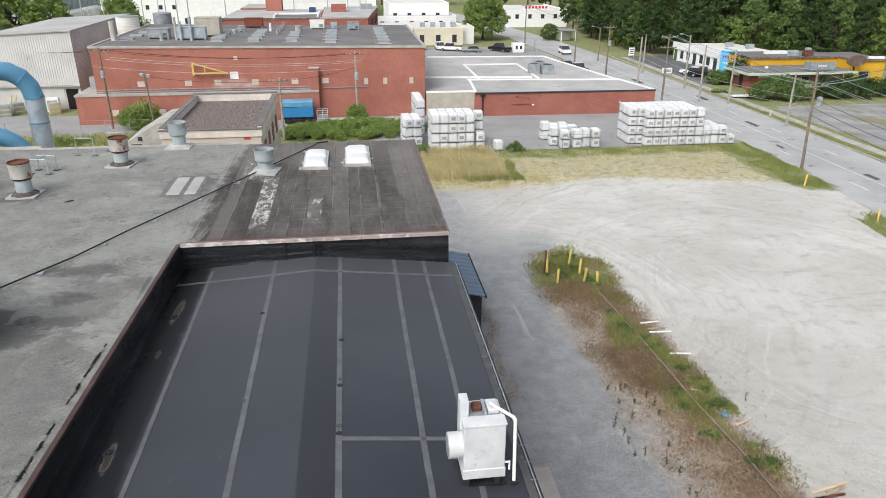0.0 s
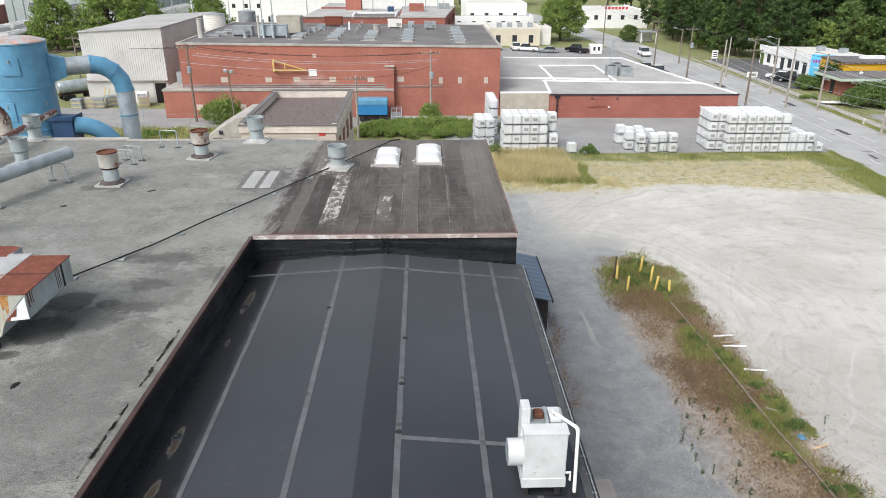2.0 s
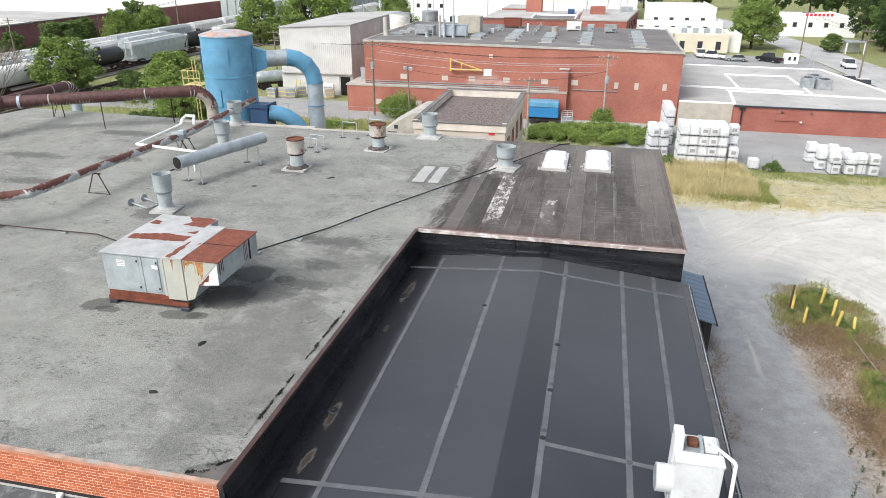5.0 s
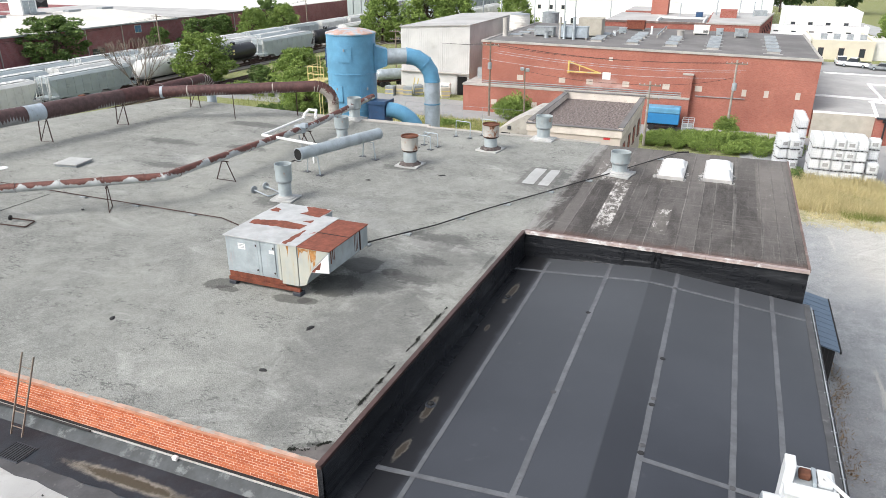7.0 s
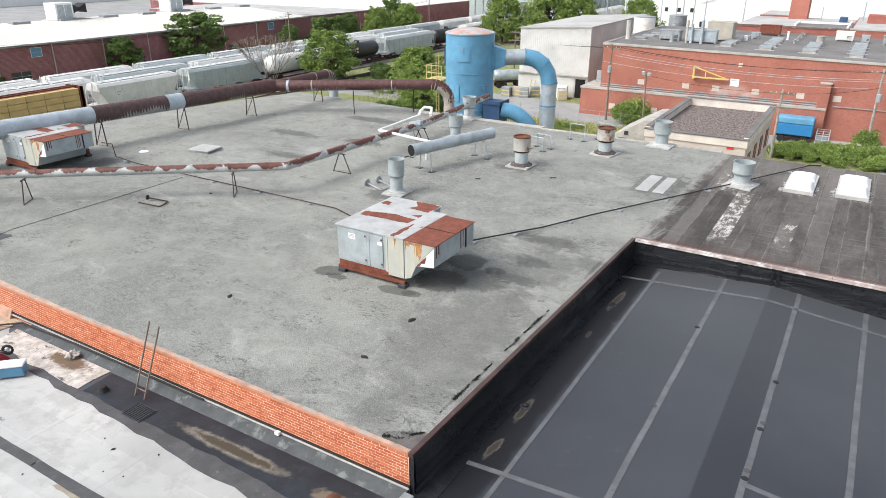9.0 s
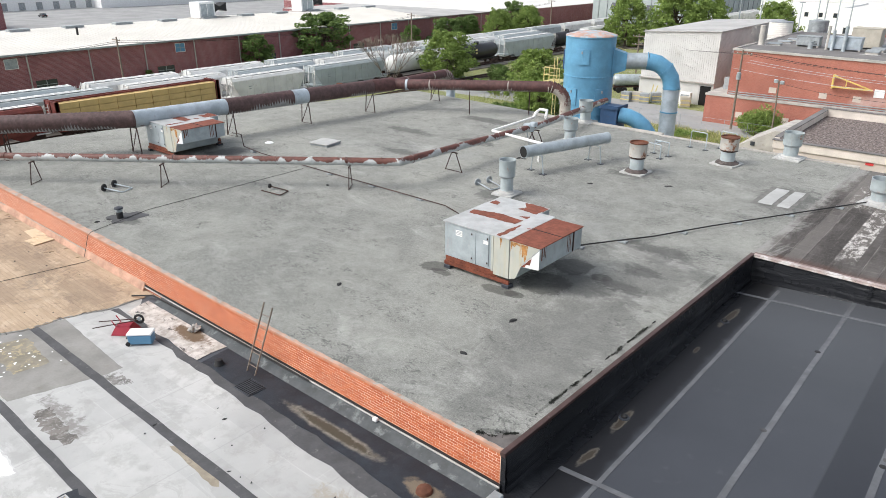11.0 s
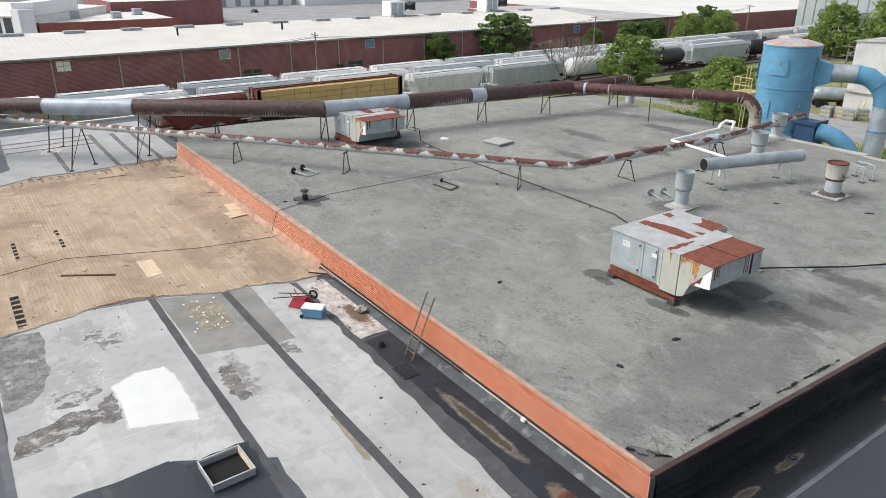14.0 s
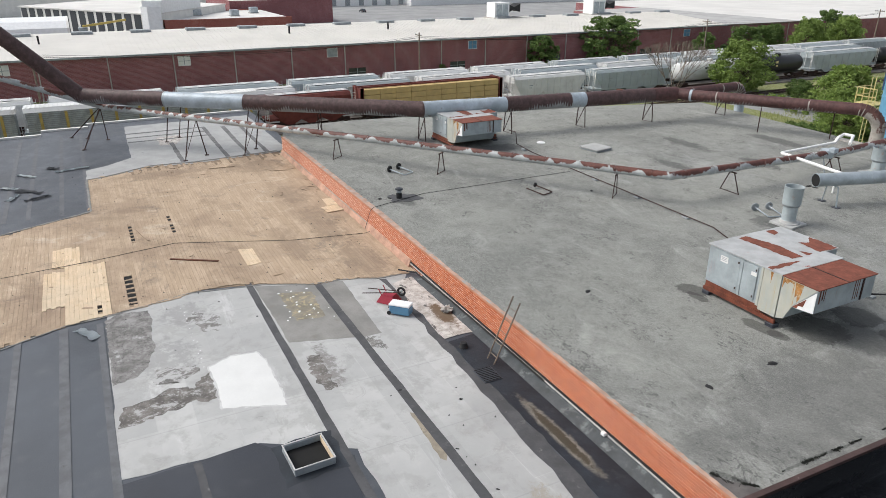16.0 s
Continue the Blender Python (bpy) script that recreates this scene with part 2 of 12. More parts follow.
def membrane_mat(name, c, pale, wrinkle=0.0, rough=0.55):
    n = Nodes(name)
    fine, mid, big = n.noise(30, 3, 0.6), n.noise(0.7, 6, 0.6), n.noise(0.22, 3, 0.5)
    col = n.mix(n.step(big, 0.3, 0.7), shade(c, 0.85), shade(c, 1.2))
    col = n.mix(n.math("MULTIPLY", n.step(mid, 0.5, 0.8), 0.35), col, pale)
    col = n.mix(n.math("MULTIPLY", n.step(n.noise(9, 5, 0.7, 0.4, (1, 0.3, 1)), 0.62, 0.75), 0.15), col, pale)
    n.bump(n.math("ADD", n.math("MULTIPLY", fine, 0.2), n.math("MULTIPLY", n.noise(2.2, 5, 0.6, 1.0, (0.6, 0.6, 3.0)), wrinkle)), 0.5, 0.06)
    return n.done(col, n.mix(n.step(mid, 0.3, 0.7), (rough - 0.07,) * 3, (rough + 0.1,) * 3), 0, 0.32)


def black_roof_mat():
    n = Nodes("black_membrane")
    fine, mid, big = n.noise(30, 3, 0.6), n.noise(0.9, 6, 0.62), n.noise(0.25, 3, 0.5)
    col = n.mix(n.step(big, 0.3, 0.7), (0.026, 0.029, 0.0365), (0.041, 0.045, 0.055))
    # west slope made lighter: its sheen is put into the colour
    x = n.axis(0)
    col = n.mix(n.math("MULTIPLY", n.step(x, -1.4, -1.5), 0.2), col, (0.058, 0.063, 0.071))
    # a sheet of slightly different age
    old = n.math("MULTIPLY", n.step(x, -1.55, -1.5), n.step(x, -0.66, -0.7))
    col = n.mix(n.math("MULTIPLY", old, 0.55), col, (0.015, 0.0165, 0.021))
    # dust at the north end, plus sheen painted in as a paler gradient
    dusty = n.step(n.math("ADD", n.axis(1), n.math("MULTIPLY", mid, 2.5)), 14.5, 26.0)
    col = n.mix(n.math("MULTIPLY", dusty, 0.42), col, (0.088, 0.093, 0.098))
    # darker band between the west upstand and the first seam
    west_band = n.step(n.math("ADD", x, n.math("MULTIPLY", mid, 0.5)), -5.05, -5.35)
    col = n.mix(n.math("MULTIPLY", west_band, 0.9), col, (0.004, 0.004, 0.0055))
    col = n.mix(n.math("MULTIPLY", n.step(n.noise(1.8, 8, 0.75), 0.6, 0.75), 0.18), col, (0.16, 0.16, 0.17))
    for cx, cy, rx, ry, turn in ((-5.97, 21.5, 0.13, 0.85, -0.06), (-5.97, 18.75, 0.07, 0.22, 0), (-6.03, 14.1, 0.13, 0.6, 0.05), (-6.0, 12.3, 0.11, 0.45, -0.1)):
        ring = n.blob(cx, cy, rx, ry, 0.45, turn, 3.5)
        col = n.mix(n.math("MULTIPLY", ring, 0.5), col, (0.26, 0.24, 0.2))
        col = n.mix(n.math("MULTIPLY", n.blob(cx, cy, rx * 0.75, ry * 0.8, 0.45, turn, 3.5), 0.9), col, (0.035, 0.026, 0.018))
    n.bump(n.math("ADD", n.math("MULTIPLY", fine, 0.3), mid), 0.18, 0.03)
    return n.done(col, n.mix(west_band, (0.52,) * 3, (0.55,) * 3), 0, 0.42)


def gutter_mat():
    n = Nodes("gutter_membrane")
    mid = n.noise(1.1, 6, 0.65)
    col = n.mix(n.step(mid, 0.35, 0.7), (0.010, 0.0138, 0.0195), (0.021, 0.028, 0.037))
    col = n.mix(n.math("MULTIPLY", n.step(n.noise(2.4, 8, 0.75), 0.55, 0.7), 0.2), col, (0.11, 0.112, 0.112))
    col = n.mix(n.math("MULTIPLY", n.blob(-11.4, 9.05, 1.75, 0.22, 0.3), 0.6), col, (0.31, 0.285, 0.235))
    col = n.mix(n.blob(-11.4, 9.05, 1.6, 0.14, 0.4, 0, 3.5), col, (0.055, 0.046, 0.03))
    col = n.mix(n.math("MULTIPLY", n.blob(-8.2, 8.95, 0.55, 0.25, 0.5), 0.7), col, (0.2, 0.16, 0.11))
    n.bump(n.noise(9, 5, 0.7), 0.3, 0.03)
    return n.done(col, 0.55, 0, 0.45)


def old_patch_mat():
    n = Nodes("flaking_patch")
    col = n.mix(n.step(n.noise(3, 6, 0.7), 0.35, 0.65), (0.34, 0.31, 0.28), (0.58, 0.55, 0.52))
    col = n.mix(n.step(n.noise(2.2, 8, 0.78, 0.5, (0.6, 1.6, 1)), 0.55, 0.62), col, (0.10, 0.095, 0.09))
    col = n.mix(n.math("MULTIPLY", n.blob(-18.5, 9.32, 0.95, 0.3, 0.7), 0.92), col, (0.12, 0.075, 0.04))
    n.bump(n.noise(9, 5, 0.7), 0.3, 0.03)
    return n.done(col, 0.8, 0, 0.3)


def brick_far(name, c, mortar, scale=1.0, bloom=()):
    """Brickwork for walls that stay far off."""
    n = Nodes(name)
    m = n.t.nodes.new("ShaderNodeTexBrick")
    m.inputs["Scale"].default_value = 1.0
    m.inputs["Brick Width"].default_value, m.inputs["Row Height"].default_value = 0.22 * scale, 0.075 * scale
    m.inputs["Mortar Size"].default_value = 0.008 * scale
    for k, col in (("Color1", shade(c, 0.85)), ("Color2", shade(c, 1.15)), ("Mortar", mortar)):
        m.inputs[k].default_value = (*col, 1)
    s = n.t.nodes.new("ShaderNodeSeparateXYZ")
    n.put(s.inputs[0], n.p)
    cmb = n.t.nodes.new("ShaderNodeCombineXYZ")
    n.put(cmb.inputs[0], n.math("ADD", s.outputs[0], s.outputs[1]))
    n.put(cmb.inputs[1], s.outputs[2])
    n.put(m.inputs["Vector"], cmb.outputs[0])
    col = n.mix(n.math("MULTIPLY", n.step(n.noise(0.25, 6, 0.65), 0.35, 0.7), 0.45), m.outputs["Color"], shade(c, 0.62))
    col = n.mix(n.math("MULTIPLY", n.step(n.noise(0.6, 7, 0.7, 0, (1, 1, 0.35)), 0.58, 0.75), 0.3), col, shade(mortar, 0.9))
    for cx, cz, rx, rz in bloom:
        # pale lime bloom washed out of the joints
        dx, dz = n.math("DIVIDE", n.math("ADD", s.outputs[0], -cx), rx), n.math("DIVIDE", n.math("ADD", s.outputs[2], -cz), rz)
        d = n.math("ADD", n.math("SQRT", n.math("ADD", n.math("MULTIPLY", dx, dx), n.math("MULTIPLY", dz, dz))), n.math("MULTIPLY_ADD", n.noise(1.2, 6, 0.7), 1.2, -0.6))
        col = n.mix(n.math("MULTIPLY", n.step(d, 1.1, 0.1), 0.45), col, (0.62, 0.5, 0.47))
    n.bump(m.outputs["Fac"], -0.25, 0.01)
    return n.done(col, 0.9, 0, 0.2)


def brick_near_mat():
    n = Nodes("orange_brick")
    r = n.math("FRACT", n.math("ADD", n.ob_random(), n.island()))
    col = n.mix(r, (0.375, 0.10, 0.044), (0.53, 0.168, 0.08))
    col = n.mix(n.math("MULTIPLY", n.step(n.noise(9, 5, 0.7), 0.5, 0.75), 0.35), col, (0.56, 0.25, 0.15))
    col = n.mix(n.math("MULTIPLY", n.step(n.noise(0.5, 5, 0.6), 0.4, 0.75), 0.22), col, (0.30, 0.095, 0.055))
    bleached = n.step(n.math("ADD", n.axis(0), n.math("MULTIPLY", n.noise(0.35, 7, 0.7, 0.5, (1, 1, 2.5)), 14.0)), -12.0, -24.0)
    col = n.mix(n.math("MULTIPLY", bleached, 0.4), col, (0.56, 0.33, 0.25))
    n.bump(n.noise(60, 3, 0.6), 0.3, 0.005)
    return n.done(col, 0.88, 0, 0.25)


def white_roof_mat():
    n = Nodes("silver_coated_roof")
    fine, mid, big = n.noise(22, 4, 0.65), n.noise(1.3, 7, 0.66), n.noise(0.33, 5, 0.6)
    col = n.mix(n.step(big, 0.32, 0.7), (0.38, 0.384, 0.376), (0.51, 0.513, 0.50))
    col = n.mix(n.math("MULTIPLY", n.step(mid, 0.48, 0.64), 0.6), col, (0.32, 0.318, 0.305))
    ghost = n.step(n.noise(0.75, 10, 0.78, 1.0), 0.54, 0.6)
    col = n.mix(n.math("MULTIPLY", ghost, 0.4), col, (0.30, 0.296, 0.28))
    wiped = n.step(n.noise(0.5, 8, 0.7, 0.4, (0.5, 1.6, 1)), 0.58, 0.66)
    col = n.mix(n.math("MULTIPLY", wiped, 0.5), col, (0.60, 0.605, 0.60))
    col = n.mix(n.math("MULTIPLY", n.step(n.noise(2.6, 9, 0.8, 0.8), 0.62, 0.7), 0.55), col, (0.20, 0.20, 0.20))
    felt = n.t.nodes.new("ShaderNodeTexBrick")
    felt.inputs["Scale"].default_value = 1.0
    felt.inputs["Brick Width"].default_value, felt.inputs["Row Height"].default_value = 2.3, 0.95
    felt.inputs["Mortar Size"].default_value = 0.012
    for k, c in (("Color1", (0, 0, 0)), ("Color2", (1, 1, 1)), ("Mortar", (0.3, 0.3, 0.3))):
        felt.inputs[k].default_value = (*c, 1)
    n.put(felt.inputs["Vector"], n.p)
    col = n.mix(n.math("MULTIPLY", felt.outputs["Color"], 0.42), col, (0.27, 0.272, 0.27))
    lines = n.step(n.math("PINGPONG", n.math("ADD", n.axis(0), 40.0), 1.5), 0.03, 0.008)
    col = n.mix(n.math("MULTIPLY", lines, 0.25), col, (0.22, 0.22, 0.22))
    for cx, cy, rx, ry, c, k in ((-19.8, 0.6, 1.3, 1.0, (0.24, 0.24, 0.235), 0.6), (-22.4, 1.6, 0.9, 0.9, (0.24, 0.24, 0.235), 0.6), (-17.3, 4.9, 1.2, 0.3, (0.17, 0.16, 0.15), 0.8),
                              (-9.4, 7.4, 0.8, 0.35, (0.30, 0.27, 0.21), 0.7)):
        rag = n.math("MULTIPLY", n.blob(cx, cy, rx, ry, 0.8, 0, 1.6), n.step(n.noise(3.5, 7, 0.75), 0.36, 0.5))
        col = n.mix(n.math("MULTIPLY", rag, k), col, c)
    n.bump(n.math("ADD", fine, n.math("MULTIPLY", mid, 1.5)), 0.3, 0.02)
    return n.done(col, 0.6, 0, 0.45)


def worn_mat(name, dark, pale, lo):
    """Bare felt that shows through a flaking coat."""
    n = Nodes(name)
    col = n.mix(n.step(n.noise(2.0, 7, 0.7), 0.35, 0.65), shade(dark, 0.7), shade(dark, 1.35))
    col = n.mix(n.step(n.noise(2.4, 10, 0.8, 0.6, (1.2, 0.8, 1)), lo, lo + 0.06), col, pale)
    col = n.mix(n.math("MULTIPLY", n.step(n.noise(11, 5, 0.75), 0.54, 0.64), 0.5), col, pale)
    n.bump(n.noise(9, 5, 0.7), 0.3, 0.02)
    return n.done(col, 0.85, 0, 0.25)


def crumple_mat():
    n = Nodes("crumpled_felt")
    fold = n.noise(2.6, 10, 0.78, 0.5)
    col = n.mix(n.step(fold, 0.34, 0.66), (0.13, 0.125, 0.12), (0.30, 0.295, 0.285))
    crack = n.step(n.math("ABSOLUTE", n.math("ADD", n.noise(1.9, 6, 0.72, 0.7), -0.5)), 0.012, 0.003)
    col = n.mix(n.math("MULTIPLY", crack, 0.75), col, (0.05, 0.048, 0.046))
    col = n.mix(n.step(n.noise(1.1, 7, 0.7), 0.58, 0.66), col, (0.42, 0.42, 0.415))
    n.bump(fold, 0.6, 0.05)
    return n.done(col, 0.8, 0, 0.3)


def rust_pipe_mat(name, paint, rust, amount, zmid=None, stretch=(1, 1, 1)):
    """Galvanised pipe with rust that starts on its upper side and runs down in teeth."""
    n = Nodes(name)
    big = n.noise(0.35, 4, 0.6)
    teeth = n.noise(5.0, 5, 0.7, 0, stretch)
    norm = n.t.nodes.new("ShaderNodeNewGeometry").outputs["Normal"]
    sep = n.t.nodes.new("ShaderNodeSeparateXYZ")
    n.put(sep.inputs[0], norm)
    if stretch[2] < 0.2:
        # the edge of the rust follows the ribs
        run = n.math("ADD", n.math("MULTIPLY", n.axis(0), 0.55), n.math("MULTIPLY", n.axis(1), 0.83))
        saw = n.math("PINGPONG", run, 0.08)
        teeth = n.math("ADD", n.math("MULTIPLY", teeth, 0.45), n.math("MULTIPLY_ADD", saw, 3.4, 0.13))
    if zmid:
        big = n.math("MULTIPLY_ADD", big, 0.5, 0.25)
    up = n.math("ADD", n.math("MULTIPLY", sep.outputs[2], 0.45), n.math("ADD", n.math("MULTIPLY_ADD", big, 1.6, -0.8), n.math("MULTIPLY_ADD", teeth, 1.0, -0.5)))
    if zmid:
        # each length between joints rusts on its own, clear of the joints
        along = n.math("ADD", n.math("MULTIPLY", n.axis(0), 0.8), n.math("MULTIPLY", n.axis(1), 0.6))
        along = n.math("ADD", along, n.math("MULTIPLY", n.noise(0.8, 3, 0.6), 0.9))
        cell = n.math("COSINE", n.math("MULTIPLY", along, 2 * math.pi / zmid))
        up = n.math("ADD", up, n.math("MULTIPLY_ADD", n.math("MINIMUM", cell, -0.2), 0.5, 0.1))
    mask = n.step(up, 0.06 - amount, 0.16 - amount)
    col = n.mix(n.step(n.noise(2.5, 5, 0.6), 0.35, 0.7), shade(paint, 0.8), shade(paint, 1.1))
    col = n.mix(mask, col, n.mix(n.step(n.noise(4, 6, 0.7), 0.35, 0.7), shade(rust, 0.7), shade(rust, 1.3)))
    n.bump(n.noise(20, 4, 0.6), 0.2, 0.01)
    return n.done(col, n.mix(mask, (0.42,) * 3, (0.58,) * 3), 0.0, 0.4)


def rust_sheet_mat(name, paint, rust, lo, hi, scale=0.9):
    n = Nodes(name)
    m = n.step(n.noise(scale, 7, 0.7, 0.4), lo, hi)
    halo = n.step(n.noise(scale, 7, 0.7, 0.4), lo - 0.05, hi)
    col = n.mix(n.step(n.noise(2.0, 5, 0.6), 0.3, 0.7), shade(paint, 0.82), shade(paint, 1.1))
    col = n.mix(n.math("MULTIPLY", n.step(n.noise(6, 5, 0.7, 0, (2.5, 2.5, 0.25)), 0.55, 0.75), 0.35), col, shade(rust, 1.9))
    col = n.mix(halo, col, shade(rust, 2.0))
    col = n.mix(m, col, n.mix(n.step(n.noise(5, 5, 0.7), 0.35, 0.7), shade(rust, 0.75), shade(rust, 1.25)))
    n.bump(n.noise(20, 4, 0.6), 0.15, 0.01)
    return n.done(col, n.mix(m, (0.45,) * 3, (0.85,) * 3), 0.0, 0.4)


def run_sheet_mat():
    """Yellowed sheet metal with orange rust that has run down from the top."""
    n = Nodes("unit_cream_sheet")
    col = n.mix(n.step(n.noise(1.6, 5, 0.6), 0.3, 0.7), (0.38, 0.40, 0.375), (0.45, 0.45, 0.395))
    drip = n.noise(3.2, 5, 0.7, 0.2, (2.2, 2.2, 0.16))
    col = n.mix(n.math("MULTIPLY", n.step(drip, 0.46, 0.62), 0.55), col, (0.44, 0.40, 0.28))
    col = n.mix(n.math("MULTIPLY", n.step(drip, 0.59, 0.66), 0.8), col, (0.42, 0.18, 0.045))
    col = n.mix(n.step(drip, 0.68, 0.74), col, (0.19, 0.07, 0.03))
    n.bump(n.noise(20, 4, 0.6), 0.12, 0.01)
    return n.done(col, 0.6, 0, 0.35)


def ground_mat():
    n = Nodes("yard_ground")
    fine, mid, big = n.noise(6, 6, 0.8), n.noise(0.8, 7, 0.7), n.noise(0.12, 5, 0.6)
    dust = n.mix(n.step(big, 0.35, 0.7), (0.50, 0.492, 0.452), (0.635, 0.627, 0.588))
    dust = n.mix(n.math("MULTIPLY", n.step(mid, 0.48, 0.7), 0.55), dust, (0.33, 0.315, 0.28))
    dust = n.mix(n.math("MULTIPLY", n.step(fine, 0.46, 0.32), 0.5), dust, (0.24, 0.23, 0.205))
    dust = n.mix(n.math("MULTIPLY", n.step(fine, 0.54, 0.68), 0.5), dust, (0.66, 0.65, 0.62))
    dust = n.mix(n.math("MULTIPLY", n.step(n.noise(0.5, 8, 0.72, 1.4, (0.5, 1.5, 1)), 0.56, 0.70), 0.5), dust, (0.31, 0.295, 0.255))
    # wheel marks that swing round the yard and round the tip of the weeds
    for cx, cy, lo, hi, k in ((29.0, 36.0, 10.0, 30.0, 0.3), (12.5, 40.5, 6.5, 16.0, 0.32)):
        dx, dy = n.math("ADD", n.axis(0), -cx), n.math("MULTIPLY", n.math("ADD", n.axis(1), -cy), 0.75)
        rad = n.math("SQRT", n.math("ADD", n.math("MULTIPLY", dx, dx), n.math("MULTIPLY", dy, dy)))
        rad = n.math("ADD", rad, n.math("MULTIPLY", n.noise(0.09, 3, 0.5), 5.0))
        ring = n.t.nodes.new("ShaderNodeTexNoise")
        ring.noise_dimensions = "1D"
        ring.inputs["Scale"].default_value, ring.inputs["Detail"].default_value, ring.inputs["Roughness"].default_value = 1.5, 5.0, 0.75
        n.put(ring.inputs["W"], rad)
        here = n.math("MULTIPLY", n.math("MULTIPLY", n.step(rad, lo, lo + 2), n.step(rad, hi + 3, hi)), n.step(n.noise(0.3, 7, 0.7), 0.38, 0.58))
        dust = n.mix(n.math("MULTIPLY", n.math("MULTIPLY", n.step(ring.outputs[0], 0.52, 0.62), here), k), dust, (0.36, 0.35, 0.32))
        dust = n.mix(n.math("MULTIPLY", n.math("MULTIPLY", n.step(ring.outputs[0], 0.46, 0.36), here), k), dust, (0.70, 0.692, 0.665))
    grey = n.mix(n.step(mid, 0.35, 0.7), (0.225, 0.24, 0.25), (0.34, 0.357, 0.367))
    grey = n.mix(n.math("MULTIPLY", n.step(fine, 0.4, 0.7), 0.5), grey, (0.42, 0.42, 0.42))
    rut = n.step(n.noise(0.7, 6, 0.65, 0.5, (1.7, 0.25, 1)), 0.58, 0.7)
    grey = n.mix(n.math("MULTIPLY", rut, 0.6), grey, (0.50, 0.48, 0.45))
    col = n.mix(n.attr("dust"), grey, dust)
    breakup = n.math("MULTIPLY_ADD", n.noise(1.4, 9, 0.78), 1.1, -0.55)
    def mask(name, k=1.0):
        return n.step(n.math("ADD", n.attr(name), n.math("MULTIPLY", breakup, k)), 0.35, 0.62)
    straw = n.mix(n.step(n.noise(1.2, 6, 0.7), 0.35, 0.7), (0.42, 0.365, 0.19), (0.56, 0.505, 0.32))
    col = n.mix(n.math("MULTIPLY", mask("straw"), 0.85), col, straw)
    soil = n.mix(n.step(n.noise(1.8, 8, 0.78), 0.38, 0.66), (0.30, 0.25, 0.205), (0.47, 0.43, 0.385))
    col = n.mix(n.math("MULTIPLY", n.step(n.math("ADD", n.attr("dead"), n.math("MULTIPLY", breakup, 0.8)), 0.1, 0.5), 0.8), col, soil)
    dead = n.mix(n.step(n.noise(2.2, 7, 0.75), 0.35, 0.7), (0.24, 0.17, 0.11), (0.40, 0.315, 0.225))
    col = n.mix(n.math("MULTIPLY", n.step(n.math("ADD", n.attr("dead"), n.math("MULTIPLY", breakup, 1.3)), 0.5, 0.75), 0.8), col, dead)
    green = n.mix(n.step(n.noise(2.0, 7, 0.75), 0.35, 0.7), (0.145, 0.17, 0.055), (0.30, 0.305, 0.125))
    col = n.mix(mask("grass", 1.3), col, green)
    chips = n.noise(20, 3, 0.85)
    col = n.mix(n.math("MULTIPLY", n.step(chips, 0.48, 0.40), 0.45), col, n.mix(0.6, col, (0.08, 0.075, 0.07)))
    col = n.mix(n.math("MULTIPLY", n.step(chips, 0.53, 0.60), 0.3), col, (0.72, 0.71, 0.69))
    n.bump(n.math("ADD", n.math("ADD", fine, chips), n.math("MULTIPLY", mid, 1.2)), 0.8, 0.05)
    return n.done(col, 0.95, 0, 0.15)


def leaf_mat(name, dark, light):
    n = Nodes(name)
    r = n.math("FRACT", n.math("ADD", n.island(), n.math("MULTIPLY", n.ob_random(), 3.7)))
    col = n.mix(r, dark, light)
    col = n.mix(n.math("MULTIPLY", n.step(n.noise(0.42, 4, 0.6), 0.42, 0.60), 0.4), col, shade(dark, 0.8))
    n.b.inputs["Subsurface Weight"].default_value = 0.0
    mat = n.done(col, 0.65, 0, 0.3)
    tr = n.t.nodes.new("ShaderNodeBsdfTranslucent")
    n.put(tr.inputs["Color"], n.mix(0.5, col, light))
    mx = n.t.nodes.new("ShaderNodeMixShader")
    mx.inputs[0].default_value = 0.28
    out = n.t.nodes["Material Output"]
    n.t.links.new(n.b.outputs[0], mx.inputs[1])
    n.t.links.new(tr.outputs[0], mx.inputs[2])
    n.t.links.new(mx.outputs[0], out.inputs["Surface"])
    return mat


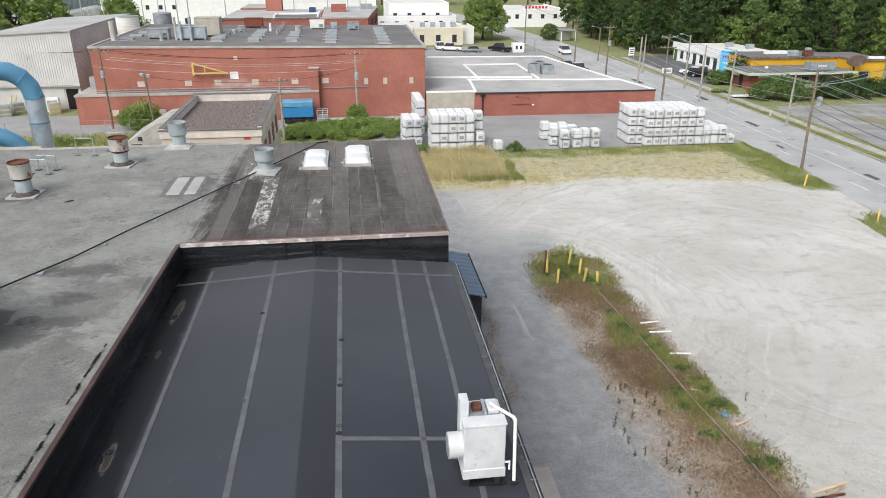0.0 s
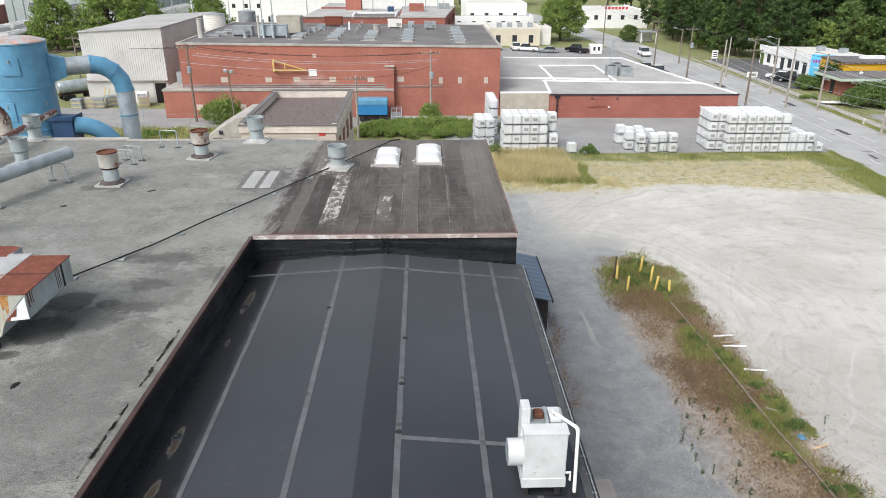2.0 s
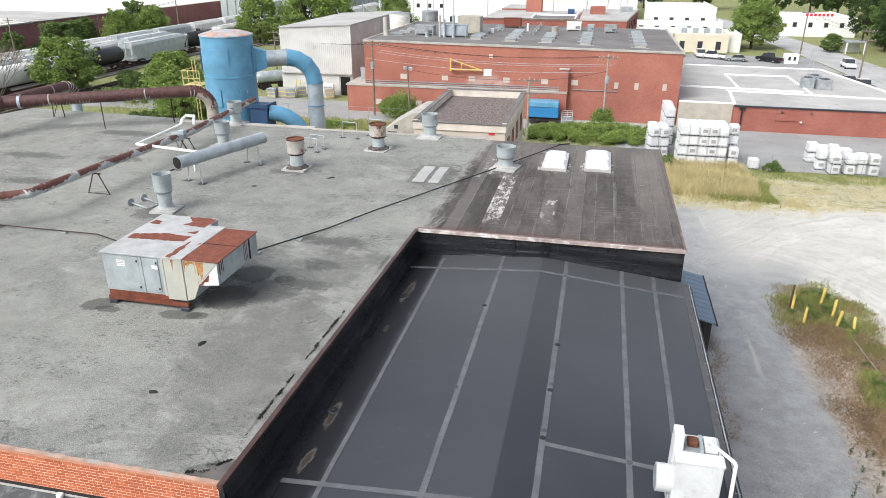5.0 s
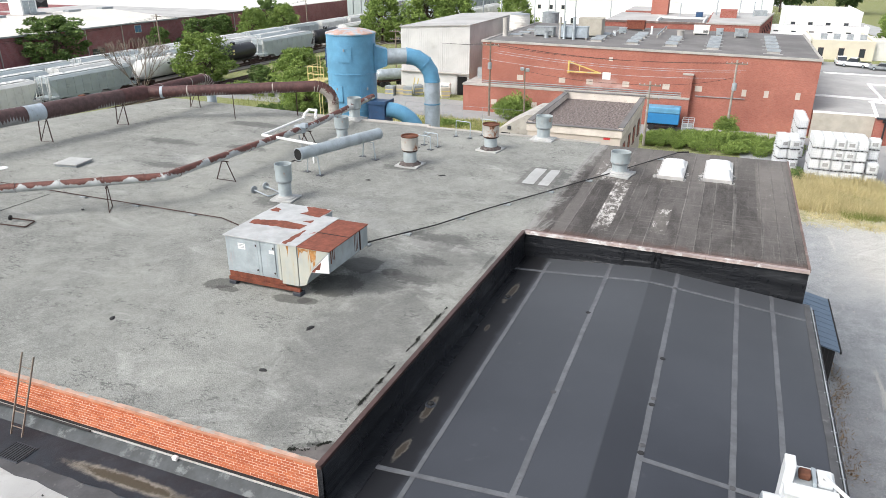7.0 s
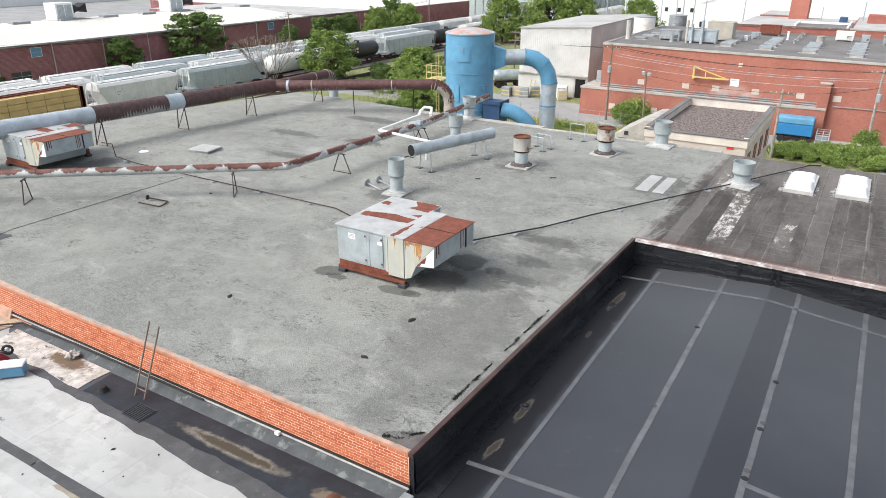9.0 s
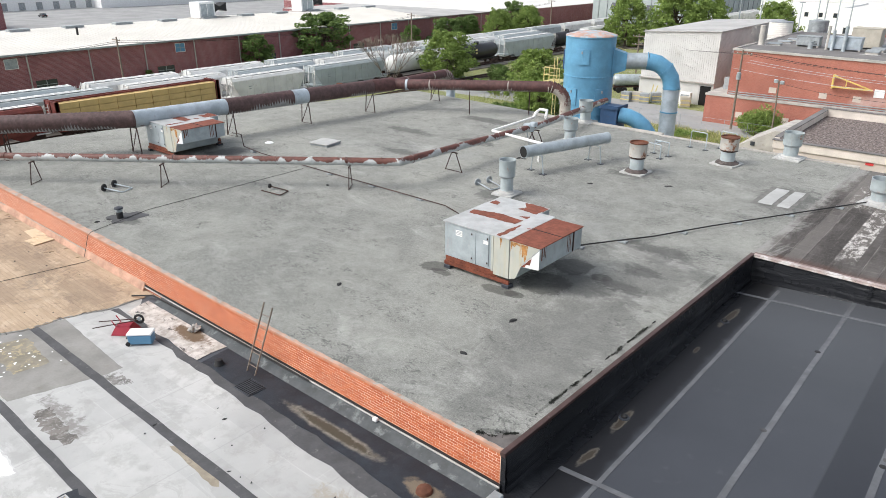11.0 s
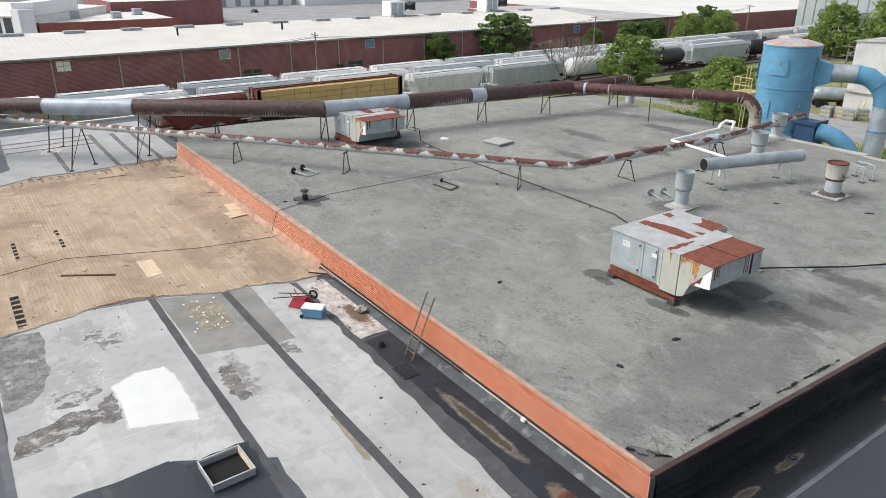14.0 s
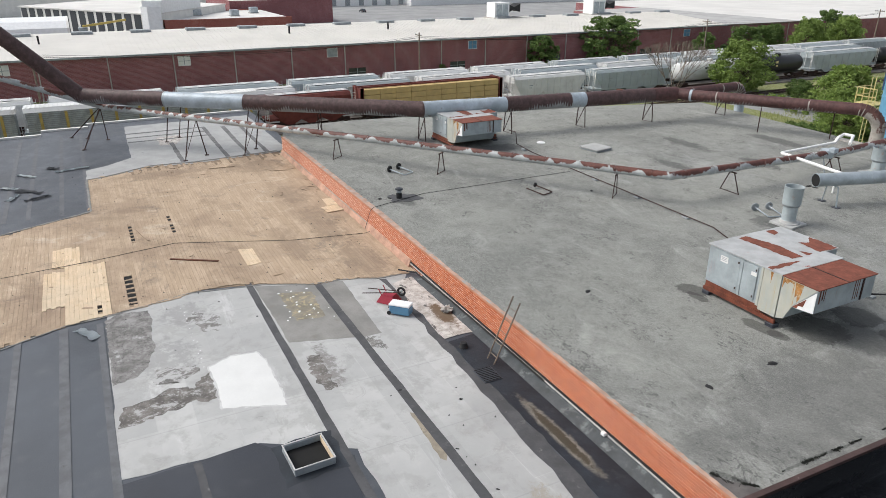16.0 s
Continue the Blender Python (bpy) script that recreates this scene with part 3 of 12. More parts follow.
def plank_mat(name, a, b, grey):
    n = Nodes(name)
    r = n.math("FRACT", n.math("ADD", n.island(), n.math("MULTIPLY", n.ob_random(), 5.3)))
    col = n.mix(r, a, b)
    grain = n.noise(3.0, 6, 0.7, 0.3, (0.4, 9, 1))
    col = n.mix(n.math("MULTIPLY", n.step(grain, 0.4, 0.7), 0.45), col, shade(a, 0.6))
    dash = n.step(n.noise(1.5, 4, 0.6, 0, (0.9, 9, 1)), 0.6, 0.67)
    col = n.mix(n.math("MULTIPLY", dash, 0.5), col, shade(b, 1.3))
    soot = n.step(n.noise(0.55, 10, 0.78, 1.2), 0.53, 0.66)
    col = n.mix(n.math("MULTIPLY", soot, 0.65), col, (0.20, 0.165, 0.135))
    dust = n.step(n.noise(0.42, 10, 0.75, 1.0, (1.3, 0.8, 1)), 0.57, 0.7)
    col = n.mix(n.math("MULTIPLY", dust, 0.5), col, (0.64, 0.57, 0.47))
    col = n.mix(n.math("MULTIPLY", n.step(n.noise(0.35, 6, 0.65), 0.42, 0.68), 0.6), col, grey)
    col = n.mix(n.math("MULTIPLY", n.step(n.noise(1.1, 8, 0.75), 0.6, 0.74), 0.45), col, shade(grey, 0.45))
    blotch = n.step(n.noise(0.33, 9, 0.72, 0.8), 0.5, 0.66)
    col = n.mix(n.math("MULTIPLY", blotch, 0.5), col, shade(grey, 0.75))
    tan = n.step(n.noise(0.6, 9, 0.75, 0.6), 0.56, 0.7)
    col = n.mix(n.math("MULTIPLY", tan, 0.35), col, (0.62, 0.52, 0.40))
    col = n.mix(n.math("MULTIPLY", n.step(n.noise(7, 6, 0.8), 0.6, 0.68), 0.6), col, shade(a, 0.35))
    for args in ((-23.9, 8.6, 2.0, 1.0, 0.8), (-28.8, 8.4, 2.6, 0.8, 0.8), (-33.5, 8.2, 2.0, 0.7, 0.8), (-39.6, 8.0, 1.6, 1.6, 0.8), (-26.4, 6.6, 1.6, 0.7, 0.8), (-40.4, 3.0, 0.8, 3.0, 0.8)):
        col = n.mix(n.math("MULTIPLY", n.blob(*args), 0.5), col, (0.225, 0.17, 0.125))
    n.bump(grain, 0.3, 0.01)
    return n.done(col, 0.85, 0, 0.2)


def glass_mat(name="window_glass", c=(0.03, 0.035, 0.04)):
    n = Nodes(name)
    return n.done(n.mix(n.noise(3.0, 2), c, shade(c, 1.6)), 0.12, 0, 0.6)


MT = dict(
    gravel=gravel_mat(), bay=bay_mat(), black=black_roof_mat(),
    flash=membrane_mat("black_flashing", (0.012, 0.013, 0.0155), (0.08, 0.084, 0.092), 1.1, 0.27),
    seam=plain("seam_tape", (0.115, 0.12, 0.13), 0.6, var=0.25, scale=2.0, dirt=(0.07, 0.07, 0.075)),
    low_felt=membrane_mat("lower_membrane", (0.066, 0.074, 0.087), (0.19, 0.195, 0.205), 0.25, 0.5),
    dull=membrane_mat("grey_membrane", (0.037, 0.041, 0.050), (0.125, 0.13, 0.142), 0.25, 0.44),
    strip=plain("tar_strip", (0.075, 0.076, 0.08), 0.75, var=0.25, scale=1.6, dirt=(0.17, 0.17, 0.17)),
    tar=plain("old_tar", (0.17, 0.167, 0.158), 0.85, var=0.3, scale=2.0, dirt=(0.2, 0.2, 0.19)),
    worn=worn_mat("worn_dark_felt", (0.15, 0.14, 0.13), (0.38, 0.38, 0.372), 0.525), worn_light=worn_mat("worn_grey_felt", (0.17, 0.165, 0.155), (0.42, 0.42, 0.415), 0.47),
    crumple=crumple_mat(), pale_thin=plain("thin_pale_coating", (0.52, 0.525, 0.515), 0.6, var=0.1, scale=2.0, dirt=(0.42, 0.42, 0.415), dirt_at=(0.5, 0.6)),
    bare_felt=plain("bare_felt", (0.245, 0.24, 0.226), 0.9, var=0.2, scale=1.0, dirt=(0.2, 0.19, 0.17)), yellow_felt=plain("yellow_felt", (0.245, 0.222, 0.175), 0.9, var=0.25, scale=1.6, fine=9, dirt=(0.36, 0.305, 0.20), dirt_at=(0.54, 0.6), dirt_scale=5.0),
    gutter=gutter_mat(), old_patch=old_patch_mat(),
    white_roof=white_roof_mat(), ground=ground_mat(),
    pale_roof=plain("pale_coating", (0.65, 0.655, 0.64), 0.6, var=0.06, scale=1.0, dirt=(0.62, 0.62, 0.61), dirt_at=(0.6, 0.8)),
    brick=brick_near_mat(), mortar=plain("mortar", (0.80, 0.62, 0.50), 0.95, var=0.2, scale=1.0),
    coping=plain("rusty_coping", (0.17, 0.115, 0.10), 0.6, var=0.35, scale=1.2, dirt=(0.36, 0.33, 0.30), dirt_scale=1.0),
    edge=plain("metal_edge", (0.60, 0.585, 0.57), 0.4, 0.3, var=0.2, scale=1.0, dirt=(0.30, 0.18, 0.12), dirt_at=(0.6, 0.72)),
    pink_bed=plain("pink_mortar_bed", (0.47, 0.31, 0.24), 0.95, var=0.3, scale=2.5, fine=20, dirt=(0.33, 0.325, 0.30), dirt_at=(0.5, 0.62), dirt_scale=3.0),
    pink_edge=plain("stained_metal_edge", (0.40, 0.325, 0.30), 0.5, 0.1, var=0.25, scale=1.3, dirt=(0.62, 0.60, 0.585), dirt_at=(0.5, 0.6), dirt_scale=1.1),
    pink_render=plain("stained_render", (0.47, 0.29, 0.215), 0.92, var=0.35, scale=1.5, dirt=(0.40, 0.32, 0.25)),
    shed_white=plain("weathered_white_siding", (0.60, 0.60, 0.585), 0.6, var=0.12, scale=0.3, dirt=(0.42, 0.41, 0.39), dirt_at=(0.6, 0.8)),
    cant_felt=plain("cant_felt", (0.055, 0.064, 0.069), 0.6, var=0.35, scale=1.6, fine=8, dirt=(0.15, 0.17, 0.172), dirt_at=(0.52, 0.68), dirt_scale=2.5),
    cement=plain("cement_cap", (0.46, 0.215, 0.135), 0.9, var=0.25, scale=2.0),
    red_brick=brick_far("red_brick", (0.385, 0.145, 0.108), (0.41, 0.205, 0.165), bloom=((-15.0, 5.0, 2.6, 1.0), (-16.6, 4.5, 1.6, 0.7), (-13.0, 4.6, 1.5, 0.6))),
    low_brick=brick_far("old_red_brick", (0.33, 0.105, 0.08), (0.36, 0.22, 0.18)),
    dark_brick=brick_far("dark_red_brick", (0.27, 0.105, 0.11), (0.36, 0.24, 0.24), 2.6),
    concrete=plain("concrete", (0.42, 0.40, 0.37), 0.9, var=0.2, scale=0.7, dirt=(0.25, 0.23, 0.20)),
    asphalt=plain("old_asphalt", (0.30, 0.302, 0.30), 0.9, var=0.18, scale=0.12, fine=5, dirt=(0.20, 0.20, 0.20), dirt_scale=0.35, dirt_at=(0.55, 0.75)),
    dark_asphalt=plain("dark_asphalt", (0.125, 0.126, 0.13), 0.9, var=0.25, scale=0.3, fine=4, dirt=(0.20, 0.20, 0.20), dirt_scale=0.4, dirt_at=(0.55, 0.7)),
    weedy_asphalt=plain("weedy_asphalt", (0.30, 0.30, 0.295), 0.9, var=0.3, scale=0.25, fine=4, dirt=(0.21, 0.205, 0.115), dirt_scale=0.16, dirt_at=(0.53, 0.6)),
    road=plain("road_asphalt", (0.40, 0.403, 0.40), 0.9, var=0.14, scale=0.2, fine=4, dirt=(0.19, 0.19, 0.19), dirt_scale=0.5, dirt_at=(0.58, 0.7)),
    paint=plain("road_paint", (0.70, 0.70, 0.68), 0.8, var=0.2, scale=1.0, dirt=(0.35, 0.35, 0.35)),
    galv=plain("galvanised_steel", (0.40, 0.45, 0.48), 0.42, 0.35, var=0.22, scale=1.5, dirt=(0.30, 0.29, 0.27), dirt_at=(0.6, 0.8)),
    galv_old=plain("dull_steel", (0.33, 0.36, 0.375), 0.55, 0.2, var=0.25, scale=1.5, dirt=(0.22, 0.14, 0.10), dirt_at=(0.62, 0.74)),
    vent=rust_sheet_mat("vent_sheet", (0.37, 0.42, 0.435), (0.20, 0.10, 0.06), 0.66, 0.72, 1.6),
    brown_edge=plain("brown_metal_edge", (0.085, 0.05, 0.045), 0.5, 0.2, var=0.35, scale=1.0, dirt=(0.30, 0.26, 0.24), dirt_at=(0.64, 0.72), dirt_scale=2.0),
    rust=plain("rust", (0.15, 0.06, 0.035), 0.9, var=0.4, scale=3.0, dirt=(0.08, 0.035, 0.025)),
    dark_rust=plain("dark_rusted_steel", (0.055, 0.03, 0.025), 0.85, var=0.4, scale=3.0),
    duct=rust_pipe_mat("rusty_duct", (0.29, 0.295, 0.30), (0.088, 0.052, 0.050), 0.46, None, (1, 1, 0.12)),
    duct_galv=plain("duct_zinc", (0.42, 0.48, 0.53), 0.42, 0.2, var=0.22, scale=1.3, dirt=(0.22, 0.16, 0.14), dirt_at=(0.62, 0.72)),
    elbow=rust_pipe_mat("rusty_elbow", (0.40, 0.37, 0.33), (0.12, 0.055, 0.045), -0.22, None, (1, 1, 0.5)),
    duct_red=rust_pipe_mat("red_oxide_duct", (0.26, 0.23, 0.22), (0.090, 0.041, 0.038), 0.52, None, (1, 1, 0.12)),
    duct_small=rust_pipe_mat("patchy_small_duct", (0.43, 0.45, 0.45), (0.125, 0.047, 0.036), 0.11, 1.4, (1, 1, 0.3)),
    duct_white=rust_pipe_mat("white_small_duct", (0.45, 0.47, 0.47), (0.15, 0.065, 0.05), -0.05, 0.8, (1, 1, 0.3)),
    post_yellow=plain("dull_yellow_paint", (0.46, 0.34, 0.10), 0.6, var=0.2, scale=2.0),
    unit=rust_sheet_mat("unit_sheet", (0.34, 0.385, 0.405), (0.20, 0.075, 0.04), 0.72, 0.75),
    unit_top=rust_sheet_mat("unit_top_sheet", (0.41, 0.42, 0.42), (0.185, 0.062, 0.04), 0.66, 0.68, 1.3),
    unit_cream=run_sheet_mat(),
    old_tar=plain("old_tar_line", (0.15, 0.15, 0.15), 0.8, var=0.3, scale=1.5, dirt=(0.25, 0.25, 0.25)),
    corner_felt=plain("corner_felt", (0.115, 0.105, 0.10), 0.85, var=0.3, scale=2.0, dirt=(0.2, 0.19, 0.18)),
    moss_black=plain("black_moss", (0.017, 0.019, 0.015), 0.95, var=0.4, scale=6.0),
    pale_beige=plain("pale_painted_block", (0.66, 0.60, 0.54), 0.85, var=0.15, scale=0.6, dirt=(0.40, 0.35, 0.31), dirt_at=(0.58, 0.7)),
    vent_rusty=rust_sheet_mat("rusty_vent_sheet", (0.46, 0.45, 0.42), (0.20, 0.095, 0.055), 0.55, 0.62, 1.8),
    dirty_skirt=plain("dirty_skirt", (0.085, 0.07, 0.066), 0.9, var=0.4, scale=3.0, dirt=(0.20, 0.18, 0.165), dirt_at=(0.55, 0.66)),
    orange_rust=plain("orange_rust", (0.40, 0.19, 0.06), 0.9, var=0.45, scale=4.0, dirt=(0.46, 0.40, 0.27), dirt_at=(0.5, 0.66), dirt_scale=5.0),
    unit_rust=rust_sheet_mat("unit_rusted_top", (0.40, 0.38, 0.36), (0.185, 0.058, 0.036), 0.30, 0.36, 0.9),
    skid=plain("red_rusted_skid", (0.165, 0.05, 0.028), 0.85, var=0.4, scale=3.0, dirt=(0.10, 0.04, 0.025)),
    cooler_white=plain("dusty_white_paint", (0.60, 0.62, 0.63), 0.5, var=0.12, scale=2.0, dirt=(0.40, 0.39, 0.37), dirt_at=(0.58, 0.75)),
    white=plain("white_paint", (0.80, 0.81, 0.81), 0.5, var=0.07, scale=1.5, dirt=(0.62, 0.62, 0.60), dirt_at=(0.62, 0.8)),
    pvc=plain("white_plastic", (0.82, 0.82, 0.80), 0.35, var=0.04, scale=2.0),
    dome=plain("white_dome", (0.70, 0.71, 0.715), 0.3, var=0.05, scale=1.5, dirt=(0.68, 0.68, 0.66), dirt_at=(0.62, 0.8)),
    blue=plain("blue_paint", (0.125, 0.325, 0.50), 0.42, var=0.18, scale=0.8, dirt=(0.15, 0.34, 0.50), dirt_at=(0.55, 0.75)),
    blue_dark=plain("dark_blue_paint", (0.03, 0.075, 0.16), 0.5, var=0.2, scale=1.0, dirt=(0.10, 0.05, 0.04)),
    blue_pale=plain("faded_blue_top", (0.50, 0.33, 0.27), 0.8, var=0.25, scale=1.0, dirt=(0.32, 0.42, 0.48), dirt_at=(0.45, 0.6)),
    yellow=plain("yellow_paint", (0.66, 0.49, 0.14), 0.6, var=0.15, scale=2.0),
    pale_yellow=plain("cream_yellow_paint", (0.62, 0.52, 0.22), 0.6, var=0.15, scale=2.0),
    wood=plank_mat("weathered_deck", (0.425, 0.325, 0.228), (0.49, 0.38, 0.275), (0.29, 0.215, 0.155)),
    new_wood=plank_mat("new_boards", (0.62, 0.47, 0.31), (0.72, 0.57, 0.40), (0.60, 0.50, 0.37)),
    bark_brown=plain("brown_underlay", (0.25, 0.188, 0.13), 0.95, var=0.3, scale=2.0),
    pole=plain("grey_pole_wood", (0.22, 0.18, 0.145), 0.9, var=0.3, scale=2.0),
    pole_pale=plain("pale_pole_wood", (0.36, 0.33, 0.29), 0.9, var=0.25, scale=2.0),
    bark=plain("bark", (0.10, 0.075, 0.055), 0.95, var=0.35, scale=2.0),
    hole=plain("dark_inside", (0.012, 0.012, 0.012), 0.95, var=0.2),
    cable=plain("black_cable", (0.015, 0.015, 0.016), 0.6, var=0.2),
    rubber=plain("black_rubber", (0.02, 0.02, 0.021), 0.7, var=0.3),
    red=plain("red_paint", (0.30, 0.017, 0.036), 0.45, var=0.15),
    cooler=plain("blue_plastic", (0.10, 0.24, 0.38), 0.45, var=0.08),
    tote=plain("tote_plastic", (0.84, 0.86, 0.87), 0.4, var=0.08, scale=0.8, per_ob=0.12),
    cage=plain("tote_cage", (0.66, 0.68, 0.70), 0.4, 0.2, var=0.1),
    label=plain("grey_label", (0.38, 0.38, 0.38), 0.5, var=0.2, scale=3.0),
    pallet=plain("black_pallet", (0.10, 0.10, 0.105), 0.7, var=0.2),
    shed_metal=plain("white_siding", (0.74, 0.73, 0.69), 0.6, var=0.1, scale=0.4, dirt=(0.46, 0.43, 0.38), dirt_at=(0.62, 0.8)),
    grey_roof=plain("grey_flat_roof", (0.175, 0.168, 0.165), 0.9, var=0.25, scale=0.2, fine=3, dirt=(0.20, 0.195, 0.19), dirt_scale=0.3),
    light_roof=plain("light_flat_roof", (0.42, 0.415, 0.405), 0.85, var=0.18, scale=0.18, fine=2, dirt=(0.22, 0.21, 0.20), dirt_scale=0.3),
    bright_roof=plain("bright_flat_roof", (0.66, 0.645, 0.615), 0.7, var=0.1, scale=0.1, fine=2, dirt=(0.62, 0.58, 0.52), dirt_scale=0.15),
    metal_roof=plain("ribbed_metal_roof", (0.62, 0.60, 0.555), 0.6, 0.0, var=0.08, scale=0.15, dirt=(0.54, 0.52, 0.47), dirt_scale=0.3),
    stone_roof=plain("brown_gravel_roof", (0.15, 0.118, 0.11), 0.95, var=0.5, scale=2.5, fine=9, dirt=(0.27, 0.235, 0.215), dirt_scale=5.0, dirt_at=(0.5, 0.58)),
    beige=plain("beige_wall", (0.56, 0.495, 0.44), 0.85, var=0.12, scale=0.4, dirt=(0.42, 0.37, 0.30)),
    block=plain("block_wall", (0.44, 0.41, 0.35), 0.9, var=0.15, scale=0.8, dirt=(0.33, 0.30, 0.25)),
    cream=plain("cream_wall", (0.66, 0.61, 0.49), 0.8, var=0.08, scale=0.3),
    shop_blue=plain("blue_shop_wall", (0.10, 0.50, 0.80), 0.6, var=0.1, scale=0.4),
    shop_yellow=plain("yellow_shop_wall", (0.66, 0.38, 0.025), 0.7, var=0.12, scale=0.4),
    car_white=plain("white_car_paint", (0.78, 0.79, 0.80), 0.25, var=0.03), car_black=plain("black_car_paint", (0.02, 0.02, 0.023), 0.2, var=0.1),
    rail_white=plain("pale_railcar_paint", (0.70, 0.705, 0.69), 0.55, var=0.12, scale=0.4, dirt=(0.36, 0.33, 0.29), dirt_at=(0.56, 0.76), per_ob=0.2),
    rail_grey=plain("grey_railcar_paint", (0.40, 0.45, 0.465), 0.55, var=0.12, scale=0.4, dirt=(0.28, 0.27, 0.25), dirt_at=(0.56, 0.76), per_ob=0.2),
    rail_black=plain("black_tank_paint", (0.018, 0.018, 0.02), 0.4, var=0.2, scale=0.6),
    rail_red=plain("railcar_red_oxide", (0.16, 0.04, 0.032), 0.75, var=0.3, scale=1.0),
    lumber=plain("wrapped_lumber", (0.58, 0.42, 0.19), 0.7, var=0.12, scale=0.8),
    rail_steel=plain("rail_steel", (0.11, 0.08, 0.065), 0.7, 0.4, var=0.3, scale=2.0),
    ballast=plain("ballast", (0.20, 0.185, 0.165), 0.95, var=0.3, scale=0.6, fine=8),
    glass=glass_mat(), sign=plain("sign_white", (0.75, 0.75, 0.73), 0.5, var=0.06),
    sign_red=plain("sign_red", (0.55, 0.05, 0.05), 0.5, var=0.1), magenta=plain("magenta_letters", (0.35, 0.04, 0.35), 0.6, var=0.1),
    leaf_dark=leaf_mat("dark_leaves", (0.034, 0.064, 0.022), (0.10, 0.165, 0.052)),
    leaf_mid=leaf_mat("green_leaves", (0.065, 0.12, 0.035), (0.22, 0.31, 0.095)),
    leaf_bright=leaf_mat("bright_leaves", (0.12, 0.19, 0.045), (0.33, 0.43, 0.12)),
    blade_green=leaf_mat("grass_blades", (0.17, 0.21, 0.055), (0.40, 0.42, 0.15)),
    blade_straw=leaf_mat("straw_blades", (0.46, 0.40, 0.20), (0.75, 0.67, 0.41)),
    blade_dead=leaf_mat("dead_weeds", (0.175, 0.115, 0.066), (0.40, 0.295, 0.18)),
    shed_blue=plain("blue_sheet_roof", (0.145, 0.205, 0.275), 0.45, 0.2, var=0.12, scale=1.0), shed_dark=plain("dark_sheet_wall", (0.035, 0.035, 0.037), 0.6, var=0.2),
    truck_blue=plain("blue_tarpaulin", (0.03, 0.20, 0.44), 0.5, var=0.12, scale=0.6),
)

# ---- geometry helpers ----
RND = random.Random(7)


def part(name, bm, material, parent=None, label=""):
    me = bpy.data.meshes.new(name)
    bm.normal_update()
    bm.to_mesh(me)
    bm.free()
    me.materials.append(MT[material] if isinstance(material, str) else material)
    ob = new(name, me)
    if parent:
        ob.parent = parent
    if label:
        tagged(ob, label)
    return ob


def thing(name, label, category, at=(0, 0, 0), group="", kind="", turn=0):
    ob = new(name)
    ob.matrix_basis = pose(*at, 0, 0, turn)
    ob.empty_display_size = 0.2
    return tagged(ob, label, category, group, kind)


def solid(name, bm, material, label, category, kind="", group="", smooth=False):
    ob = part(name, bm, material)
    if smooth:
        smooth_ob(ob)
    return tagged(ob, label, category, group, kind)


def smooth_ob(ob, angle=40):
    ob.data.polygons.foreach_set("use_smooth", [True] * len(ob.data.polygons))
    ob.data.set_sharp_from_angle(angle=radians(angle))
    return ob


def B(*boxes, bevel=0.0):
    """Boxes (x0, x1, y0, y1, z0, z1) in one bmesh."""
    bm = bmesh.new()
    for b in boxes:
        add_box(bm, *b)
    if bevel:
        bmesh.ops.bevel(bm, geom=list(bm.edges), offset=bevel, segments=1, affect="EDGES", clamp_overlap=True)
    return bm


def add_box(bm, x0, x1, y0, y1, z0, z1):
    v = [bm.verts.new((x, y, z)) for x in (x0, x1) for y in (y0, y1) for z in (z0, z1)]
    for f in ((0, 1, 3, 2), (4, 6, 7, 5), (0, 4, 5, 1), (2, 3, 7, 6), (0, 2, 6, 4), (1, 5, 7, 3)):
        bm.faces.new([v[i] for i in f])
    return v


def add_beam(bm, a, b, w, h=None):
    """A rectangular bar from a to b."""
    a, b = Vector(a), Vector(b)
    h = h or w
    m = Matrix.Translation((a + b) / 2) @ (b - a).to_track_quat("Z", "Y").to_matrix().to_4x4()
    vs = add_box(bm, -w / 2, w / 2, -h / 2, h / 2, -(b - a).length / 2, (b - a).length / 2)
    for v in vs:
        v.co = m @ v.co
    return bm


def add_tube(bm, a, b, r, seg=10, r2=None, caps=True):
    a, b = Vector(a), Vector(b)
    r2 = r if r2 is None else r2
    m = (b - a).to_track_quat("Z", "Y").to_matrix()
    rings = []
    for p, rad in ((a, r), (b, r2)):
        rings.append([bm.verts.new(p + m @ Vector((rad * math.cos(i * math.tau / seg), rad * math.sin(i * math.tau / seg), 0))) for i in range(seg)])
    for i in range(seg):
        j = (i + 1) % seg
        bm.faces.new((rings[0][i], rings[0][j], rings[1][j], rings[1][i]))
    if caps:
        bm.faces.new(rings[0][::-1])
        bm.faces.new(rings[1])
    return bm


